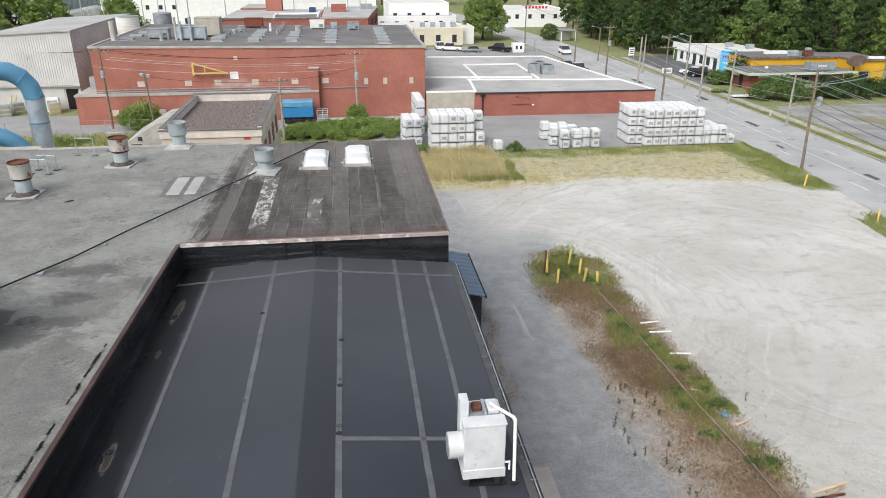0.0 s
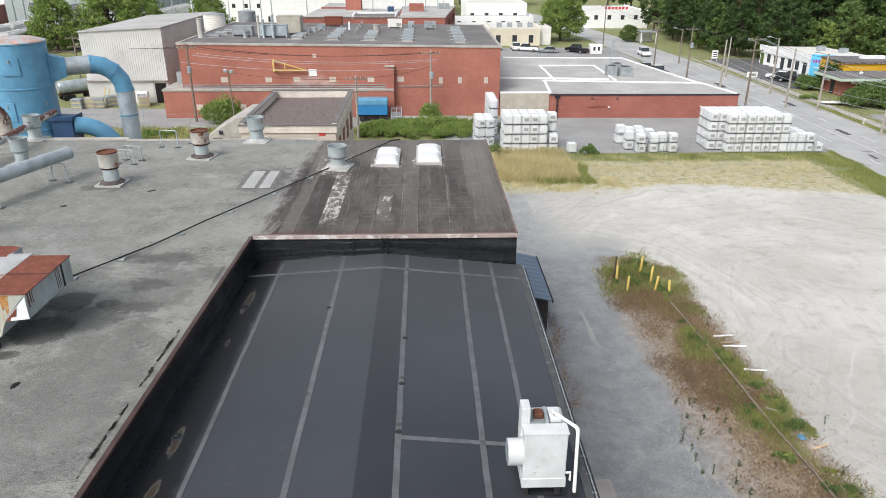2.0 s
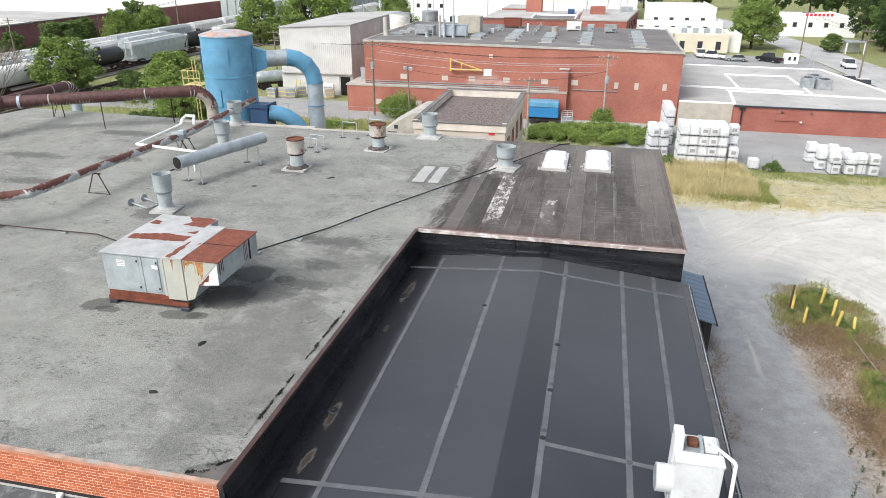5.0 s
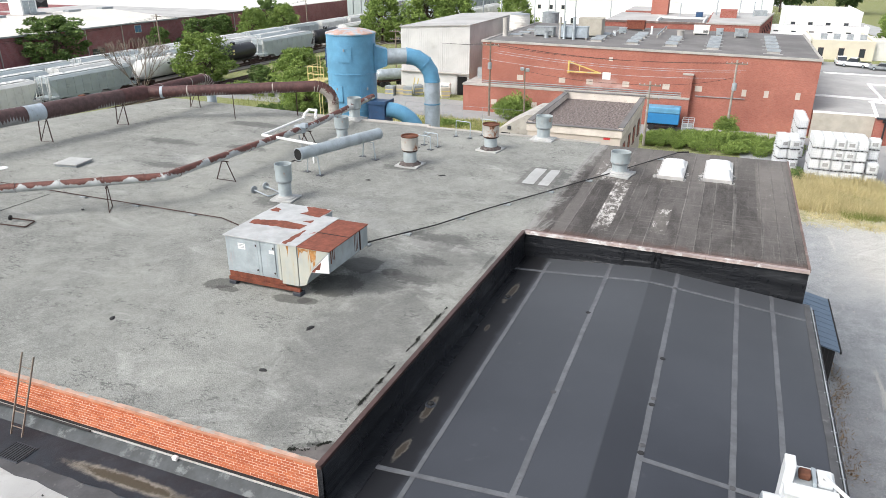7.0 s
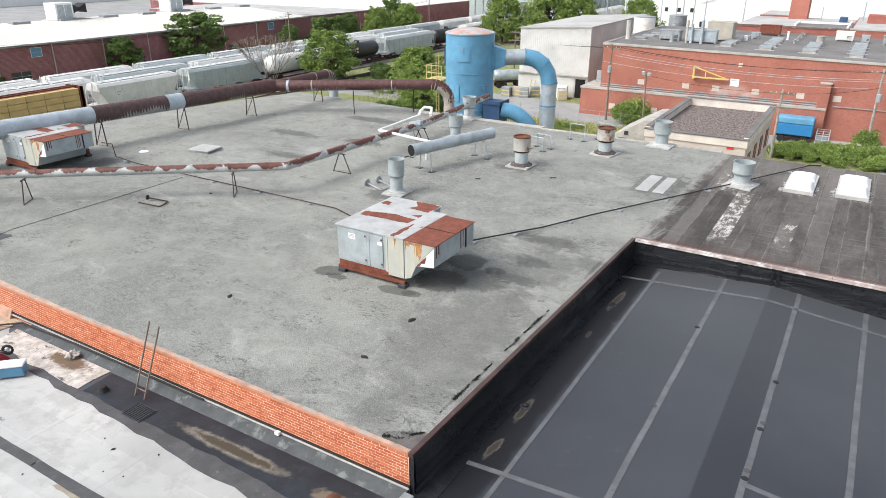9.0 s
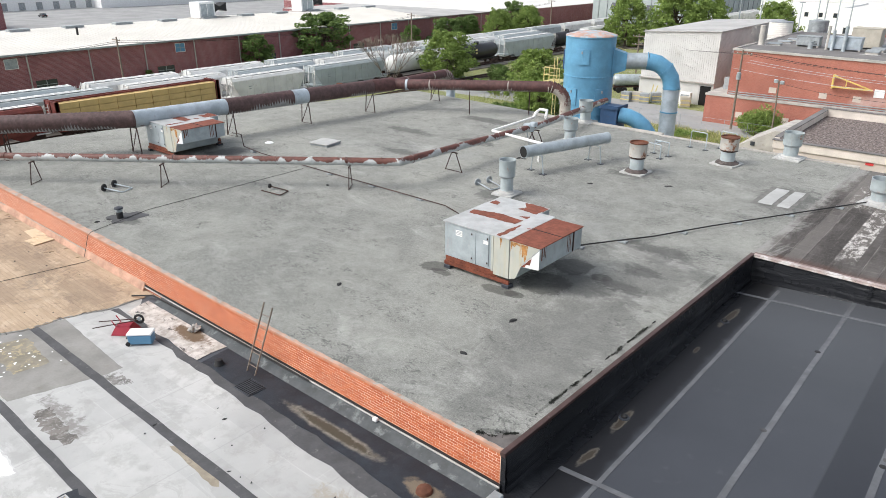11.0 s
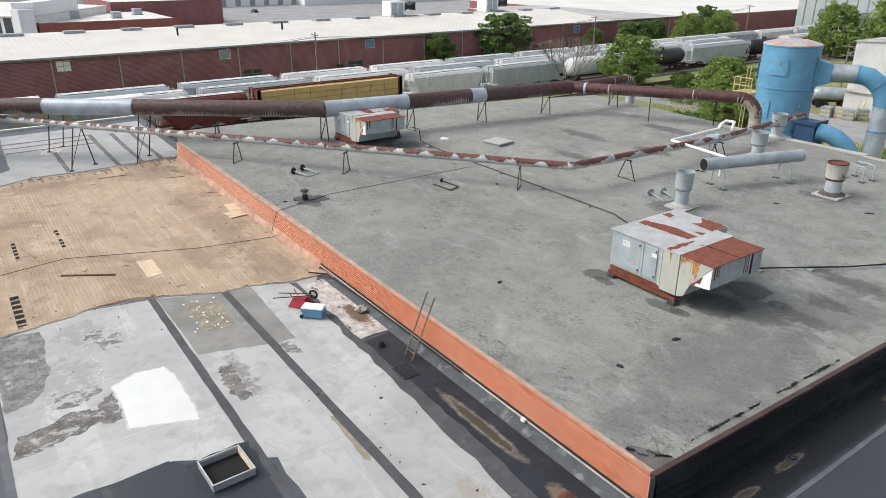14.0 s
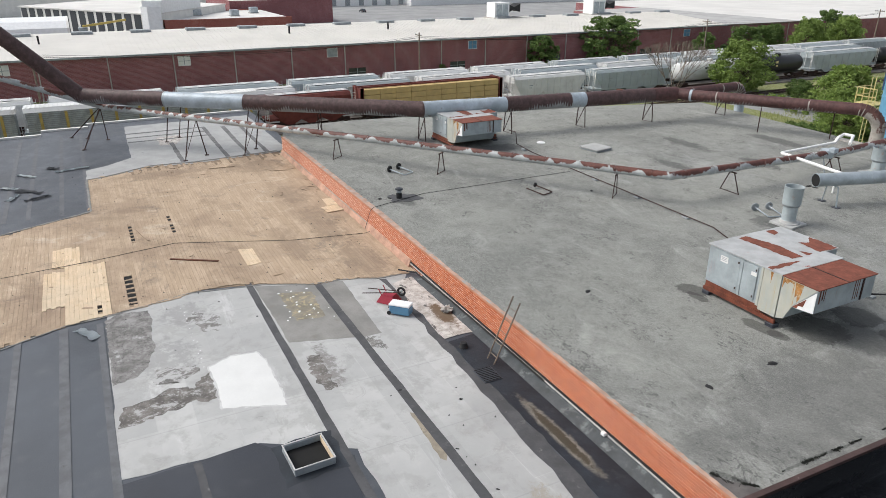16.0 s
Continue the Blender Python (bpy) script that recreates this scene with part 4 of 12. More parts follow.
def sweep(points, r, seg=16, close=False, ribs=0.0, rib=0.0):
    """A round pipe along points, mitred at the bends. ribs: spacing of raised ribs."""
    pts = [Vector(p) for p in points]
    if ribs:
        fine = [pts[0]]
        for a, b in zip(pts, pts[1:]):
            k = max(1, int((b - a).length / (ribs / 2)))
            fine += [a.lerp(b, i / k) for i in range(1, k + 1)]
        pts = fine
    bm = bmesh.new()
    rings = []
    up = Vector((0, 0, 1))
    for i, p in enumerate(pts):
        d = ((pts[min(i + 1, len(pts) - 1)] - p).normalized() + (p - pts[max(i - 1, 0)]).normalized()).normalized()
        side = d.cross(up) if abs(d.z) < 0.95 else (side if i else Vector((1, 0, 0)))
        side = (side - d * side.dot(d)).normalized()
        other = side.cross(d)
        rad = r + (rib if ribs and i % 2 else 0)
        rings.append([bm.verts.new(p + rad * (math.cos(k * math.tau / seg) * side + math.sin(k * math.tau / seg) * other)) for k in range(seg)])
    for a, b in zip(rings, rings[1:]):
        for k in range(seg):
            j = (k + 1) % seg
            bm.faces.new((a[k], a[j], b[j], b[k]))
    bm.faces.new(rings[0][::-1])
    bm.faces.new(rings[-1])
    bmesh.ops.recalc_face_normals(bm, faces=list(bm.faces))
    return bm


def lathe(profile, seg=24, at=(0, 0, 0)):
    """A turned shape from (radius, height) pairs."""
    bm = bmesh.new()
    rings = []
    for r, z in profile:
        rings.append([bm.verts.new((at[0] + r * math.cos(k * math.tau / seg), at[1] + r * math.sin(k * math.tau / seg), at[2] + z)) for k in range(seg)])
    for a, b in zip(rings, rings[1:]):
        for k in range(seg):
            j = (k + 1) % seg
            bm.faces.new((a[k], a[j], b[j], b[k]))
    bm.faces.new(rings[0][::-1])
    bm.faces.new(rings[-1])
    return bm


def prism(outline, z0, z1):
    """An upright block over a plan outline (anticlockwise)."""
    bm = bmesh.new()
    lo = [bm.verts.new((x, y, z0)) for x, y in outline]
    hi = [bm.verts.new((x, y, z1)) for x, y in outline]
    k = len(outline)
    bm.faces.new(hi)
    bm.faces.new(lo[::-1])
    for i in range(k):
        j = (i + 1) % k
        bm.faces.new((lo[i], lo[j], hi[j], hi[i]))
    return bm


def profile_x(outline, x0, x1):
    """A block with a (y, z) outline, drawn along x."""
    bm = bmesh.new()
    a = [bm.verts.new((x0, y, z)) for y, z in outline]
    b = [bm.verts.new((x1, y, z)) for y, z in outline]
    k = len(outline)
    bm.faces.new(a[::-1])
    bm.faces.new(b)
    for i in range(k):
        j = (i + 1) % k
        bm.faces.new((a[i], a[j], b[j], b[i]))
    bmesh.ops.recalc_face_normals(bm, faces=list(bm.faces))
    return bm


def profile_y(outline, y0, y1):
    """A block with an (x, z) outline, drawn along y."""
    bm = profile_x(outline, y0, y1)
    for v in bm.verts:
        v.co = Vector((v.co.y, v.co.x, v.co.z))
    bmesh.ops.recalc_face_normals(bm, faces=list(bm.faces))
    return bm


def ragged(x0, x1, y0, y1, z, thick=0.006, wob=0.06, step=0.4, seed=1):
    """A thin sheet with torn edges."""
    r = random.Random(seed)
    pts = []
    def run(ax, ay, bx, by):
        n = max(2, int(math.hypot(bx - ax, by - ay) / step))
        for i in range(n):
            t = i / n
            pts.append((ax + (bx - ax) * t + r.uniform(-wob, wob), ay + (by - ay) * t + r.uniform(-wob, wob)))
    run(x0, y0, x1, y0)
    run(x1, y0, x1, y1)
    run(x1, y1, x0, y1)
    run(x0, y1, x0, y0)
    return prism(pts, z, z + thick)


def torn(points, z, thick=0.006, wob=0.08, step=0.5, seed=1):
    r = random.Random(seed)
    pts = []
    for (ax, ay), (bx, by) in zip(points, points[1:] + points[:1]):
        n = max(1, int(math.hypot(bx - ax, by - ay) / step))
        for i in range(n):
            t = i / n
            pts.append((ax + (bx - ax) * t + r.uniform(-wob, wob) * (i > 0), ay + (by - ay) * t + r.uniform(-wob, wob) * (i > 0)))
    return prism(pts, z, z + thick)


def tris(verts, faces, name, material, parent=None):
    me = bpy.data.meshes.new(name)
    me.from_pydata(verts, [], faces)
    me.materials.append(MT[material])
    ob = new(name, me)
    if parent:
        ob.parent = parent
    return ob

# ---- ground, roads ----
def smooth01(v, lo, hi):
    t = np.clip((v - lo) / (hi - lo), 0, 1)
    return t * t * (3 - 2 * t)


def ground_sheet():
    xs = np.concatenate([[-3000, -1200, -500, -250], np.arange(-160, -4, 4.0), np.arange(-4, 62, 0.5), np.arange(62, 130, 4.0), [160, 250, 500, 1200, 3000]])
    ys = np.concatenate([[-3000, -1200, -400, -150, -60, -20], np.arange(0, 12, 2.0), np.arange(12, 84, 0.5), np.arange(84, 300, 6.0), [400, 700, 1500, 3500]])
    X, Y = np.meshgrid(xs, ys)
    wob = np.array([noise.noise((x * 0.15, y * 0.15, 0.0)) for x, y in zip(X.ravel(), Y.ravel())]).reshape(X.shape)
    wob2 = np.array([noise.noise((x * 0.6, y * 0.6, 4.0)) for x, y in zip(X.ravel(), Y.ravel())]).reshape(X.shape)
    Z = np.where((X > 4.5) & (X < 46) & (Y > 12) & (Y < 76), 0.05 * wob + 0.02 * wob2, 0.0)
    me = bpy.data.meshes.new("ground")
    nx, ny = len(xs), len(ys)
    idx = np.arange(nx * ny).reshape(ny, nx)
    quads = np.stack([idx[:-1, :-1], idx[:-1, 1:], idx[1:, 1:], idx[1:, :-1]], -1).reshape(-1, 4)
    me.from_pydata(np.stack([X, Y, Z], -1).reshape(-1, 3).tolist(), [], quads.tolist())
    w = 3.0 * wob + 0.9 * wob2
    # where the stone dust lies, and where things grow
    north = 61.5 + 2.2 * np.exp(-((X - 25) / 8) ** 2) - 2.5 * smooth01(X, 38, 46)
    dust = smooth01(X + w * 0.5 + 0.02 * (Y - 30), 13.5, 17.5) * (1 - smooth01(Y + w * 0.2, north + 1, north + 8))
    dust = np.maximum(dust, smooth01(Y + w * 0.6, 46, 54) * (1 - smooth01(Y, north, north + 6)) * smooth01(X + w * 0.5, 7.5, 13) * 0.9)
    strip = smooth01(X + w * 0.3, 11.3, 13.4) * (1 - smooth01(X + w * 0.25, 17.3, 19.2)) * (1 - smooth01(Y + np.abs(X - 15.2) * 0.5 + w * 0.3, 45.2, 49.0))
    dead = strip * (0.42 + 0.5 * np.exp(-((X - 16.1 + 0.05 * (Y - 25)) / 1.9) ** 2) + 0.12 * wob2)
    dead = dead + 0.28 * smooth01(X, 5.0, 4.2) * (Y < 60)
    grass = strip * 0.74 * smooth01(Y + 0.3 * w, 39.8, 42.8)
    for gx, gy, gr in ((16.1, 35.0, 0.9), (17.2, 33.2, 0.8), (17.5, 29.4, 1.2), (16.4, 28.8, 0.8), (17.1, 25.5, 0.7), (18.0, 22.4, 1.0), (17.2, 39.6, 1.3), (18.2, 18.0, 1.4)):
        grass = np.maximum(grass, 0.62 * np.exp(-((X - gx) ** 2 + ((Y - gy) * 0.5) ** 2) / (0.8 * gr) ** 2))
    far = smooth01(Y + w * 0.5, 71.5, 75.5) * (1 - smooth01(Y, 76.4, 77.4)) * (X < 47)
    straw = smooth01(Y + w * 0.35, north - 1.5, north + 2.5) * (1 - smooth01(Y, 76.6, 77.6)) * (X > 3) * (X < 47) * 0.6
    verge = smooth01(X + w * 0.35 + (Y - 60) * 0.10, 41.5, 44.0) * smooth01(Y + w * 0.3, 57.5, 60.0) * (Y < 78)
    verge2 = smooth01(X + w * 0.3 - 0.2 * (Y - 40), 42.5, 44.5) * (1 - smooth01(Y + w * 0.2, 51.5, 53.5))
    clump = np.exp(-(((X - 11.5) / 5.0) ** 2 + ((Y - 70.5) / 6.5) ** 2))
    grass = np.maximum.reduce([grass, straw * 0.66 + 0.15 * wob2 * straw, far * 0.85, verge * 0.85, verge2 * 0.85, clump * 0.45])
    straw = np.maximum(straw, clump * 0.9)
    away = (X < 3) | (Y > 90) | (X > 57.9)
    grass = np.where(away, 0.78 + 0.35 * wob, grass)
    dust = np.where(away, 0.25, dust)
    straw = np.where(away, 0.3, straw)
    dead = np.where(away, 0.25 + 0.2 * wob2, dead)
    for key, val in (("dust", dust), ("grass", grass), ("straw", straw), ("dead", dead)):
        at = me.attributes.new(key, "FLOAT", "POINT")
        at.data.foreach_set("value", np.clip(val, 0, 1).astype(np.float32).ravel())
    me.materials.append(MT["ground"])
    me.polygons.foreach_set("use_smooth", [True] * len(me.polygons))
    return tagged(new("ground", me), "pale stone-dust yard with weeds and dry grass", "ground", kind="structure")


ground = ground_sheet()


def road_strip(name, left, right, z, material, label, category):
    bm = bmesh.new()
    a = [bm.verts.new((x, y, z)) for x, y in left]
    b = [bm.verts.new((x, y, z)) for x, y in right]
    for i in range(len(a) - 1):
        bm.faces.new((a[i], b[i], b[i + 1], a[i + 1]))
    return solid(name, bm, material, label, category, "structure")


ROAD_Y = [-200, 0, 40, 54, 62, 79, 102, 125, 145, 165, 190, 230, 300, 420]
ROAD_L = [45, 45.0, 45.2, 45.6, 46.8, 47.0, 47.1, 46.9, 46.3, 45.2, 43.0, 38, 26, 5]
road = road_strip("road", list(zip(ROAD_L, ROAD_Y)), [(l + (10.6 if y < 150 else 10.2), y) for l, y in zip(ROAD_L, ROAD_Y)], 0.03, "road", "worn grey asphalt road with faded lane lines", "road")
for lane, ys in ((49.2, (58, 70.8, 81.4, 93, 104, 116, 128)), (54.45, (46, 58, 70, 81.1, 92, 103, 114, 126, 138))):
    for y in ys:
        d = part("lane_mark", B((lane - 0.07, lane + 0.07, y, y + 2.6, 0.034, 0.039)), "paint", road, "faded white lane dash")
line = part("centre_line", B((51.75, 51.85, 20, 150, 0.034, 0.039)), "paint", road, "worn pale centre line")
for i, (x, y, a, b) in enumerate(((52.6, 62.0, 0.35, 1.1), (53.6, 60.6, 0.3, 0.5), (54.6, 58.6, 0.12, 1.5), (50.2, 74.5, 0.25, 0.9), (53.3, 86.0, 0.4, 1.6), (48.9, 92.0, 0.3, 1.2), (55.2, 104.0, 0.4, 2.0), (51.0, 120.0, 0.5, 2.4))):
    part("tar_patch", torn([(x - a, y - b), (x + a, y - b * 0.8), (x + a * 0.8, y + b), (x - a * 0.9, y + b * 0.9)], 0.031, 0.004, 0.08, 0.25, 90 + i), "strip", road, "dark tar patch in the asphalt")
kerb = solid("kerb", B(*[(57.62, 57.8, y, y + 3.0, -0.1, 0.15) for y in np.arange(20, 150, 3.02)], bevel=0.012), "concrete", "grey concrete kerb along the road", "kerb", "structure")
solid("pavement", B((59.4, 60.8, -60, 150, -0.1, 0.06)), "concrete", "narrow concrete footpath beside the road", "pavement", "structure")
yard = road_strip("asphalt_yard", [(6.0, 76.9), (8.6, 84), (8.6, 96)], [(46.95, 76.6), (47.0, 84), (47.05, 97)], 0.024, "asphalt", "patched grey asphalt storage yard", "yard")
back_lane = road_strip("back_lane", [(-140, 90), (-60, 90.5), (6, 89.5)], [(-140, 108), (-60, 104), (6, 99)], 0.012, "asphalt", "grey asphalt lane behind the works", "road")
road_strip("car_park", [(10, 131), (10, 172)], [(46, 131), (44.7, 172)], 0.018, "asphalt", "asphalt car park beside the low building", "car park")
road_strip("shop_car_park", [(60.9, 116.5), (60.9, 152)], [(71, 116.5), (74, 152)], 0.02, "dark_asphalt", "dark asphalt forecourt in front of the shops", "car park")
road_strip("old_car_park", [(62.0, 60), (62.0, 96.5)], [(130, 60), (130, 97)], 0.02, "weedy_asphalt", "cracked empty asphalt car park with weeds", "car park")

# ---- the works building: blocks, roofs ----
ZG = 11.0
GREY = [(-6.9, 10.12), (-6.58, 24.95), (-6.2, 39.85), (-17, 40.0), (-26.3, 40.9), (-38.6, 41.7), (-41.6, 31.5), (-44.3, 16.0), (-44.5, 10.9), (-41.75, 10.12)]
solid("roof_gravel", prism(GREY, ZG - 0.3, ZG), "gravel", "flat grey gravel roof with dark scuffs and stains", "roof", "structure")
shrink = [(-7.1, 10.25), (-6.8, 24.95), (-6.4, 39.6), (-17, 39.8), (-26.3, 40.7), (-38.4, 41.4), (-41.3, 31.4), (-44.0, 15.9), (-44.2, 11.1), (-41.6, 10.3)]
solid("wall_north", prism(shrink, 0, ZG - 0.3), "low_brick", "brick walls of the works below the gravel roof", "wall", "structure")
solid("roof_bay", prism([(-6.577, 24.98), (3.62, 24.98), (3.62, 39.7), (-6.203, 39.7)], ZG - 0.3, ZG - 0.004), "bay", "dark weathered roof in rolled strips with pale scuffs", "roof", "structure")
solid("wall_east", B((-6.1, 3.45, 25.2, 39.5, 0, ZG - 0.3)), "low_brick", "brick wall under the dark roof", "wall", "structure")
# low kerb round the gravel
solid("trim_west_edge", prism([(-6.93, 10.02), (-6.8, 10.02), (-6.46, 24.9), (-6.59, 24.9)], ZG - 0.06, ZG + 0.045), "brown_edge", "rusty brown edge strip along the gravel roof", "trim", "structure")
bm = B()
for x0 in np.arange(-6.55, 3.6, 1.7):
    add_box(bm, x0, min(x0 + 1.69, 3.66), 24.83, 25.0, ZG - 0.045, ZG + 0.02)
    add_box(bm, x0, min(x0 + 1.69, 3.66), 24.815, 24.828, ZG - 0.075, ZG - 0.04)
solid("trim_edge", bm, "pink_edge", "pinkish rust-stained metal roof edge", "trim", "structure")
solid("trim_east_edge", B((3.6, 3.68, 25.0, 39.75, ZG - 0.09, ZG + 0.03)), "coping", "thin brown metal edge along the dark roof", "trim", "structure")
solid("trim_dark_edge", B((-6.5, 3.55, 25.02, 25.14, ZG, ZG + 0.012)), "coping", "brown stained band along the roof edge", "trim", "structure")
bm = B()
for x0, x1, y0, y1 in ((-17, -6.2, 39.82, 40.05), (-26.3, -17, 40.0, 40.5)):
    add_box(bm, x0, x1, y0, y1, ZG - 0.1, ZG + 0.06)
solid("trim_north", bm, "concrete", "low pale kerb at the far roof edge", "trim", "structure")


def black_z(x):
    return 9.94 + (x + 6.9) / 5.4 * 0.36 if x < -1.5 else 10.3 - (x + 1.5) / 5.35 * 0.55


def black_sheet(x0, x1, y0, y1, lift, name, material, label, category, parent=None, jag=0.0, seed=3):
    """A sheet that follows the two slopes of the black roof."""
    r = random.Random(seed)
    bm = bmesh.new()
    xs = sorted({x0, x1} | ({-1.5} if x0 < -1.5 < x1 else set()))
    nj = max(2, int((y1 - y0) / 0.5))
    ys = [y0 + (y1 - y0) * j / nj for j in range(nj + 1)]
    g = []
    for y in ys:
        dx = r.uniform(-jag, jag)
        g.append([bm.verts.new((x + dx, y, black_z(x + dx) + lift)) for x in xs])
    for a, b in zip(g, g[1:]):
        for i in range(len(xs) - 1):
            bm.faces.new((a[i], a[i + 1], b[i + 1], b[i]))
    ext = bmesh.ops.extrude_face_region(bm, geom=list(bm.faces))
    bmesh.ops.translate(bm, verts=[v for v in ext["geom"] if isinstance(v, bmesh.types.BMVert)], vec=(0, 0, -min(0.3, max(0.003, lift))))
    bmesh.ops.recalc_face_normals(bm, faces=list(bm.faces))
    return part(name, bm, material, parent, label)


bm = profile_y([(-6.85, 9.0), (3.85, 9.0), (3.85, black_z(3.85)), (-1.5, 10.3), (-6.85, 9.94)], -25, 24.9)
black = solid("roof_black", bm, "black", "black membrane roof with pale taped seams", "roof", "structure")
solid("wall_black_block", B((-6.7, 3.75, -25, 24.8, 0, 9.0)), "low_brick", "brick walls under the black roof", "wall", "structure")
for i, (xa, ya, yb, w) in enumerate(((-5.33, -25, 24.5, 0.12), (-3.02, -25, 24.9, 0.15), (-0.6, -25, 24.9, 0.15), (1.45, -25, 24.9, 0.15), (2.6, 9.0, 24.9, 0.14))):
    black_sheet(xa - w / 2, xa + w / 2, ya, yb, 0.008 + 0.0005 * i, "seam_strip", "seam", "pale grey seam tape", "", black, 0.008, i)
for i, (xa, xb, yc) in enumerate(((-6.5, 3.7, 23.55), (-6.3, 3.7, 11.55), (-0.6, 2.2, 13.85))):
    black_sheet(xa, xb, yc - 0.07, yc + 0.07, 0.014 + 0.001 * i, "seam_strip", "seam", "pale grey seam tape", "", black, 0.0, i)
black_sheet(3.64, 3.84, -25, 24.7, 0.02, "edge_strip", "strip", "dusty grey edge strip", "", black, 0.01, 9)
# membrane patches where strips meet
for i, (px, py) in enumerate(((-3.1, 15.75), (-0.6, 14.05), (-0.6, 14.35), (-0.58, 16.12), (-0.56, 16.42), (-0.54, 18.55), (1.45, 13.85), (-3.1, 20.6), (-0.6, 23.5))):
    bm = bmesh.new()
    bmesh.ops.create_cone(bm, cap_ends=True, segments=12, radius1=0.085, radius2=0.075, depth=0.006)
    bmesh.ops.create_cone(bm, cap_ends=True, segments=10, radius1=0.045, radius2=0.04, depth=0.016)
    bmesh.ops.translate(bm, verts=list(bm.verts), vec=(px, py, black_z(px) + 0.019))
    part("round_patch", bm, "rubber" if i % 2 else "strip", black)


def wrinkled(a, b, z0a, z0b, z1, out, name, seed):
    """Loose flashing on a wall from a to b; out: the way that it faces."""
    L = math.hypot(b[0] - a[0], b[1] - a[1])
    nu, nv = int(L / 0.12), 16
    verts, faces = [], []
    for i in range(nu + 1):
        t = i / nu
        x, y = a[0] + (b[0] - a[0]) * t, a[1] + (b[1] - a[1]) * t
        z0 = z0a(t)
        for j in range(nv + 1):
            s = j / nv
            z = z0 + (z1 - z0) * s
            bulge = 0.05 * (1 - s) ** 2 + 0.04 * noise.noise((t * L * 0.4, s * 4.0, seed)) * (1 - s * 0.8) + 0.1 * max(0, noise.noise((t * L * 0.22 + s * 0.5, s * 4.5, seed + 3))) * (1 - s * 0.7)
            o = 0.015 + max(0, bulge)
            verts.append((x + out[0] * o, y + out[1] * o, z))
    for i in range(nu):
        for j in range(nv):
            k = i * (nv + 1) + j
            faces.append((k, k + nv + 1, k + nv + 2, k + 1))
    ob = tris(verts, faces, name, "flash")
    smooth_ob(ob, 60)
    return tagged(ob, "loose wrinkled black flashing on the parapet wall", "flashing", kind="structure")


solid("wall_pit_west", prism([(-6.95, 10.06), (-6.8, 10.06), (-6.5, 24.96), (-6.65, 24.96)], 9.5, ZG - 0.05), "flash", "black upstand beside the black roof", "wall", "structure")
solid("wall_pit_north", B((-6.5, 3.62, 24.9, 25.05, 9.5, ZG - 0.06)), "flash", "black upstand under the dark roof", "wall", "structure")
wrinkled((-6.8, 10.06), (-6.5, 24.9), lambda t: 9.94, None, ZG - 0.03, (1, 0), "wall_flashing_west", 2.0)
wrinkled((-6.5, 24.9), (3.62, 24.9), lambda t: black_z(-6.5 + 10.12 * t) - 0.01, None, ZG - 0.05, (0, -1), "wall_flashing_north", 7.0)
# vertical laps in the flashing
for i, x in enumerate((-2.65, -1.55, -1.35)):
    solid("trim_lap", B((x - 0.05, x + 0.05, 24.80, 24.835, black_z(x), ZG - 0.06)), "flash", "black lap strip in the flashing", "trim", "structure")
# taped foot of the west upstand
black_sheet(-6.72, -6.28, 10.1, 24.7, 0.012, "foot_strip", "flash", "dark taped foot of the upstand", "", black, 0.02, 12)
for dx_, dy_ in ((-5.97, 21.05), (-6.05, 14.25)):
    rdn = thing("roof_drain", "small dark roof drain in a silt stain", "drain", (dx_, dy_, black_z(dx_)), "roof drains")
    smooth_ob(part("strainer", lathe([(0.09, 0), (0.085, 0.07), (0.03, 0.11)], 12), "rubber", rdn))
    smooth_ob(part("clamp_ring", lathe([(0.15, 0), (0.14, 0.025), (0.09, 0.03)], 14), "dull", rdn))
# eaves rail with clips on the east side
rail = thing("eaves_rail", "thin pale metal eaves rail with clips", "roof edge", (3.9, 0, 9.72), kind="structure")
part("rail", B((-0.02, 0.01, -25, 24.75, -0.03, 0.035)), "galv_old", rail)
part("gutter", B((0.015, 0.09, -25, 24.75, -0.16, -0.06)), "shed_dark", rail)
for y in np.arange(8.0, 24.6, 0.62):
    part("clip", B((-0.14, 0.03, y - 0.012, y + 0.012, 0.045, 0.055)), "galv_old", rail)

# ---- the lower roof, south of the brick parapet ----
ZL = 9.92
low = solid("roof_lower", prism([(-6.9, -30), (-6.9, 10.04), (-44.4, 10.04), (-44.4, 11.2), (-56.0, 11.2), (-56.0, -0.5), (-54.9, -0.5), (-54.9, -3.4), (-53.6, -3.4), (-53.6, -30)], ZL - 0.4, ZL), "low_felt", "grey membrane of the lower roof", "roof", "structure")
solid("wall_lower_block", prism([(-7.1, -29.8), (-7.1, 9.9), (-43, 9.9), (-53.4, 9.9), (-53.4, -29.8)], 0, ZL - 0.4), "low_brick", "brick walls under the lower roof", "wall", "structure")
coat = part("silver_coating", torn([(-6.9, 8.15), (-10.5, 8.2), (-14, 8.4), (-17, 8.5), (-20.5, 8.6), (-22.1, 9.6), (-22.15, 8.45), (-22.65, 7.3), (-22.8, 6.0), (-23.55, 4.5), (-24.05, 1.9), (-23.5, -0.8), (-18.3, -0.92), (-14.6, -1.0), (-14.5, 2.2), (-13.2, 4.3), (-10.8, 4.2), (-6.9, 4.25)][::-1], ZL + 0.001, 0.008, 0.07, 0.6, 4), "white_roof", low, "silver-grey coating with dirty patches")
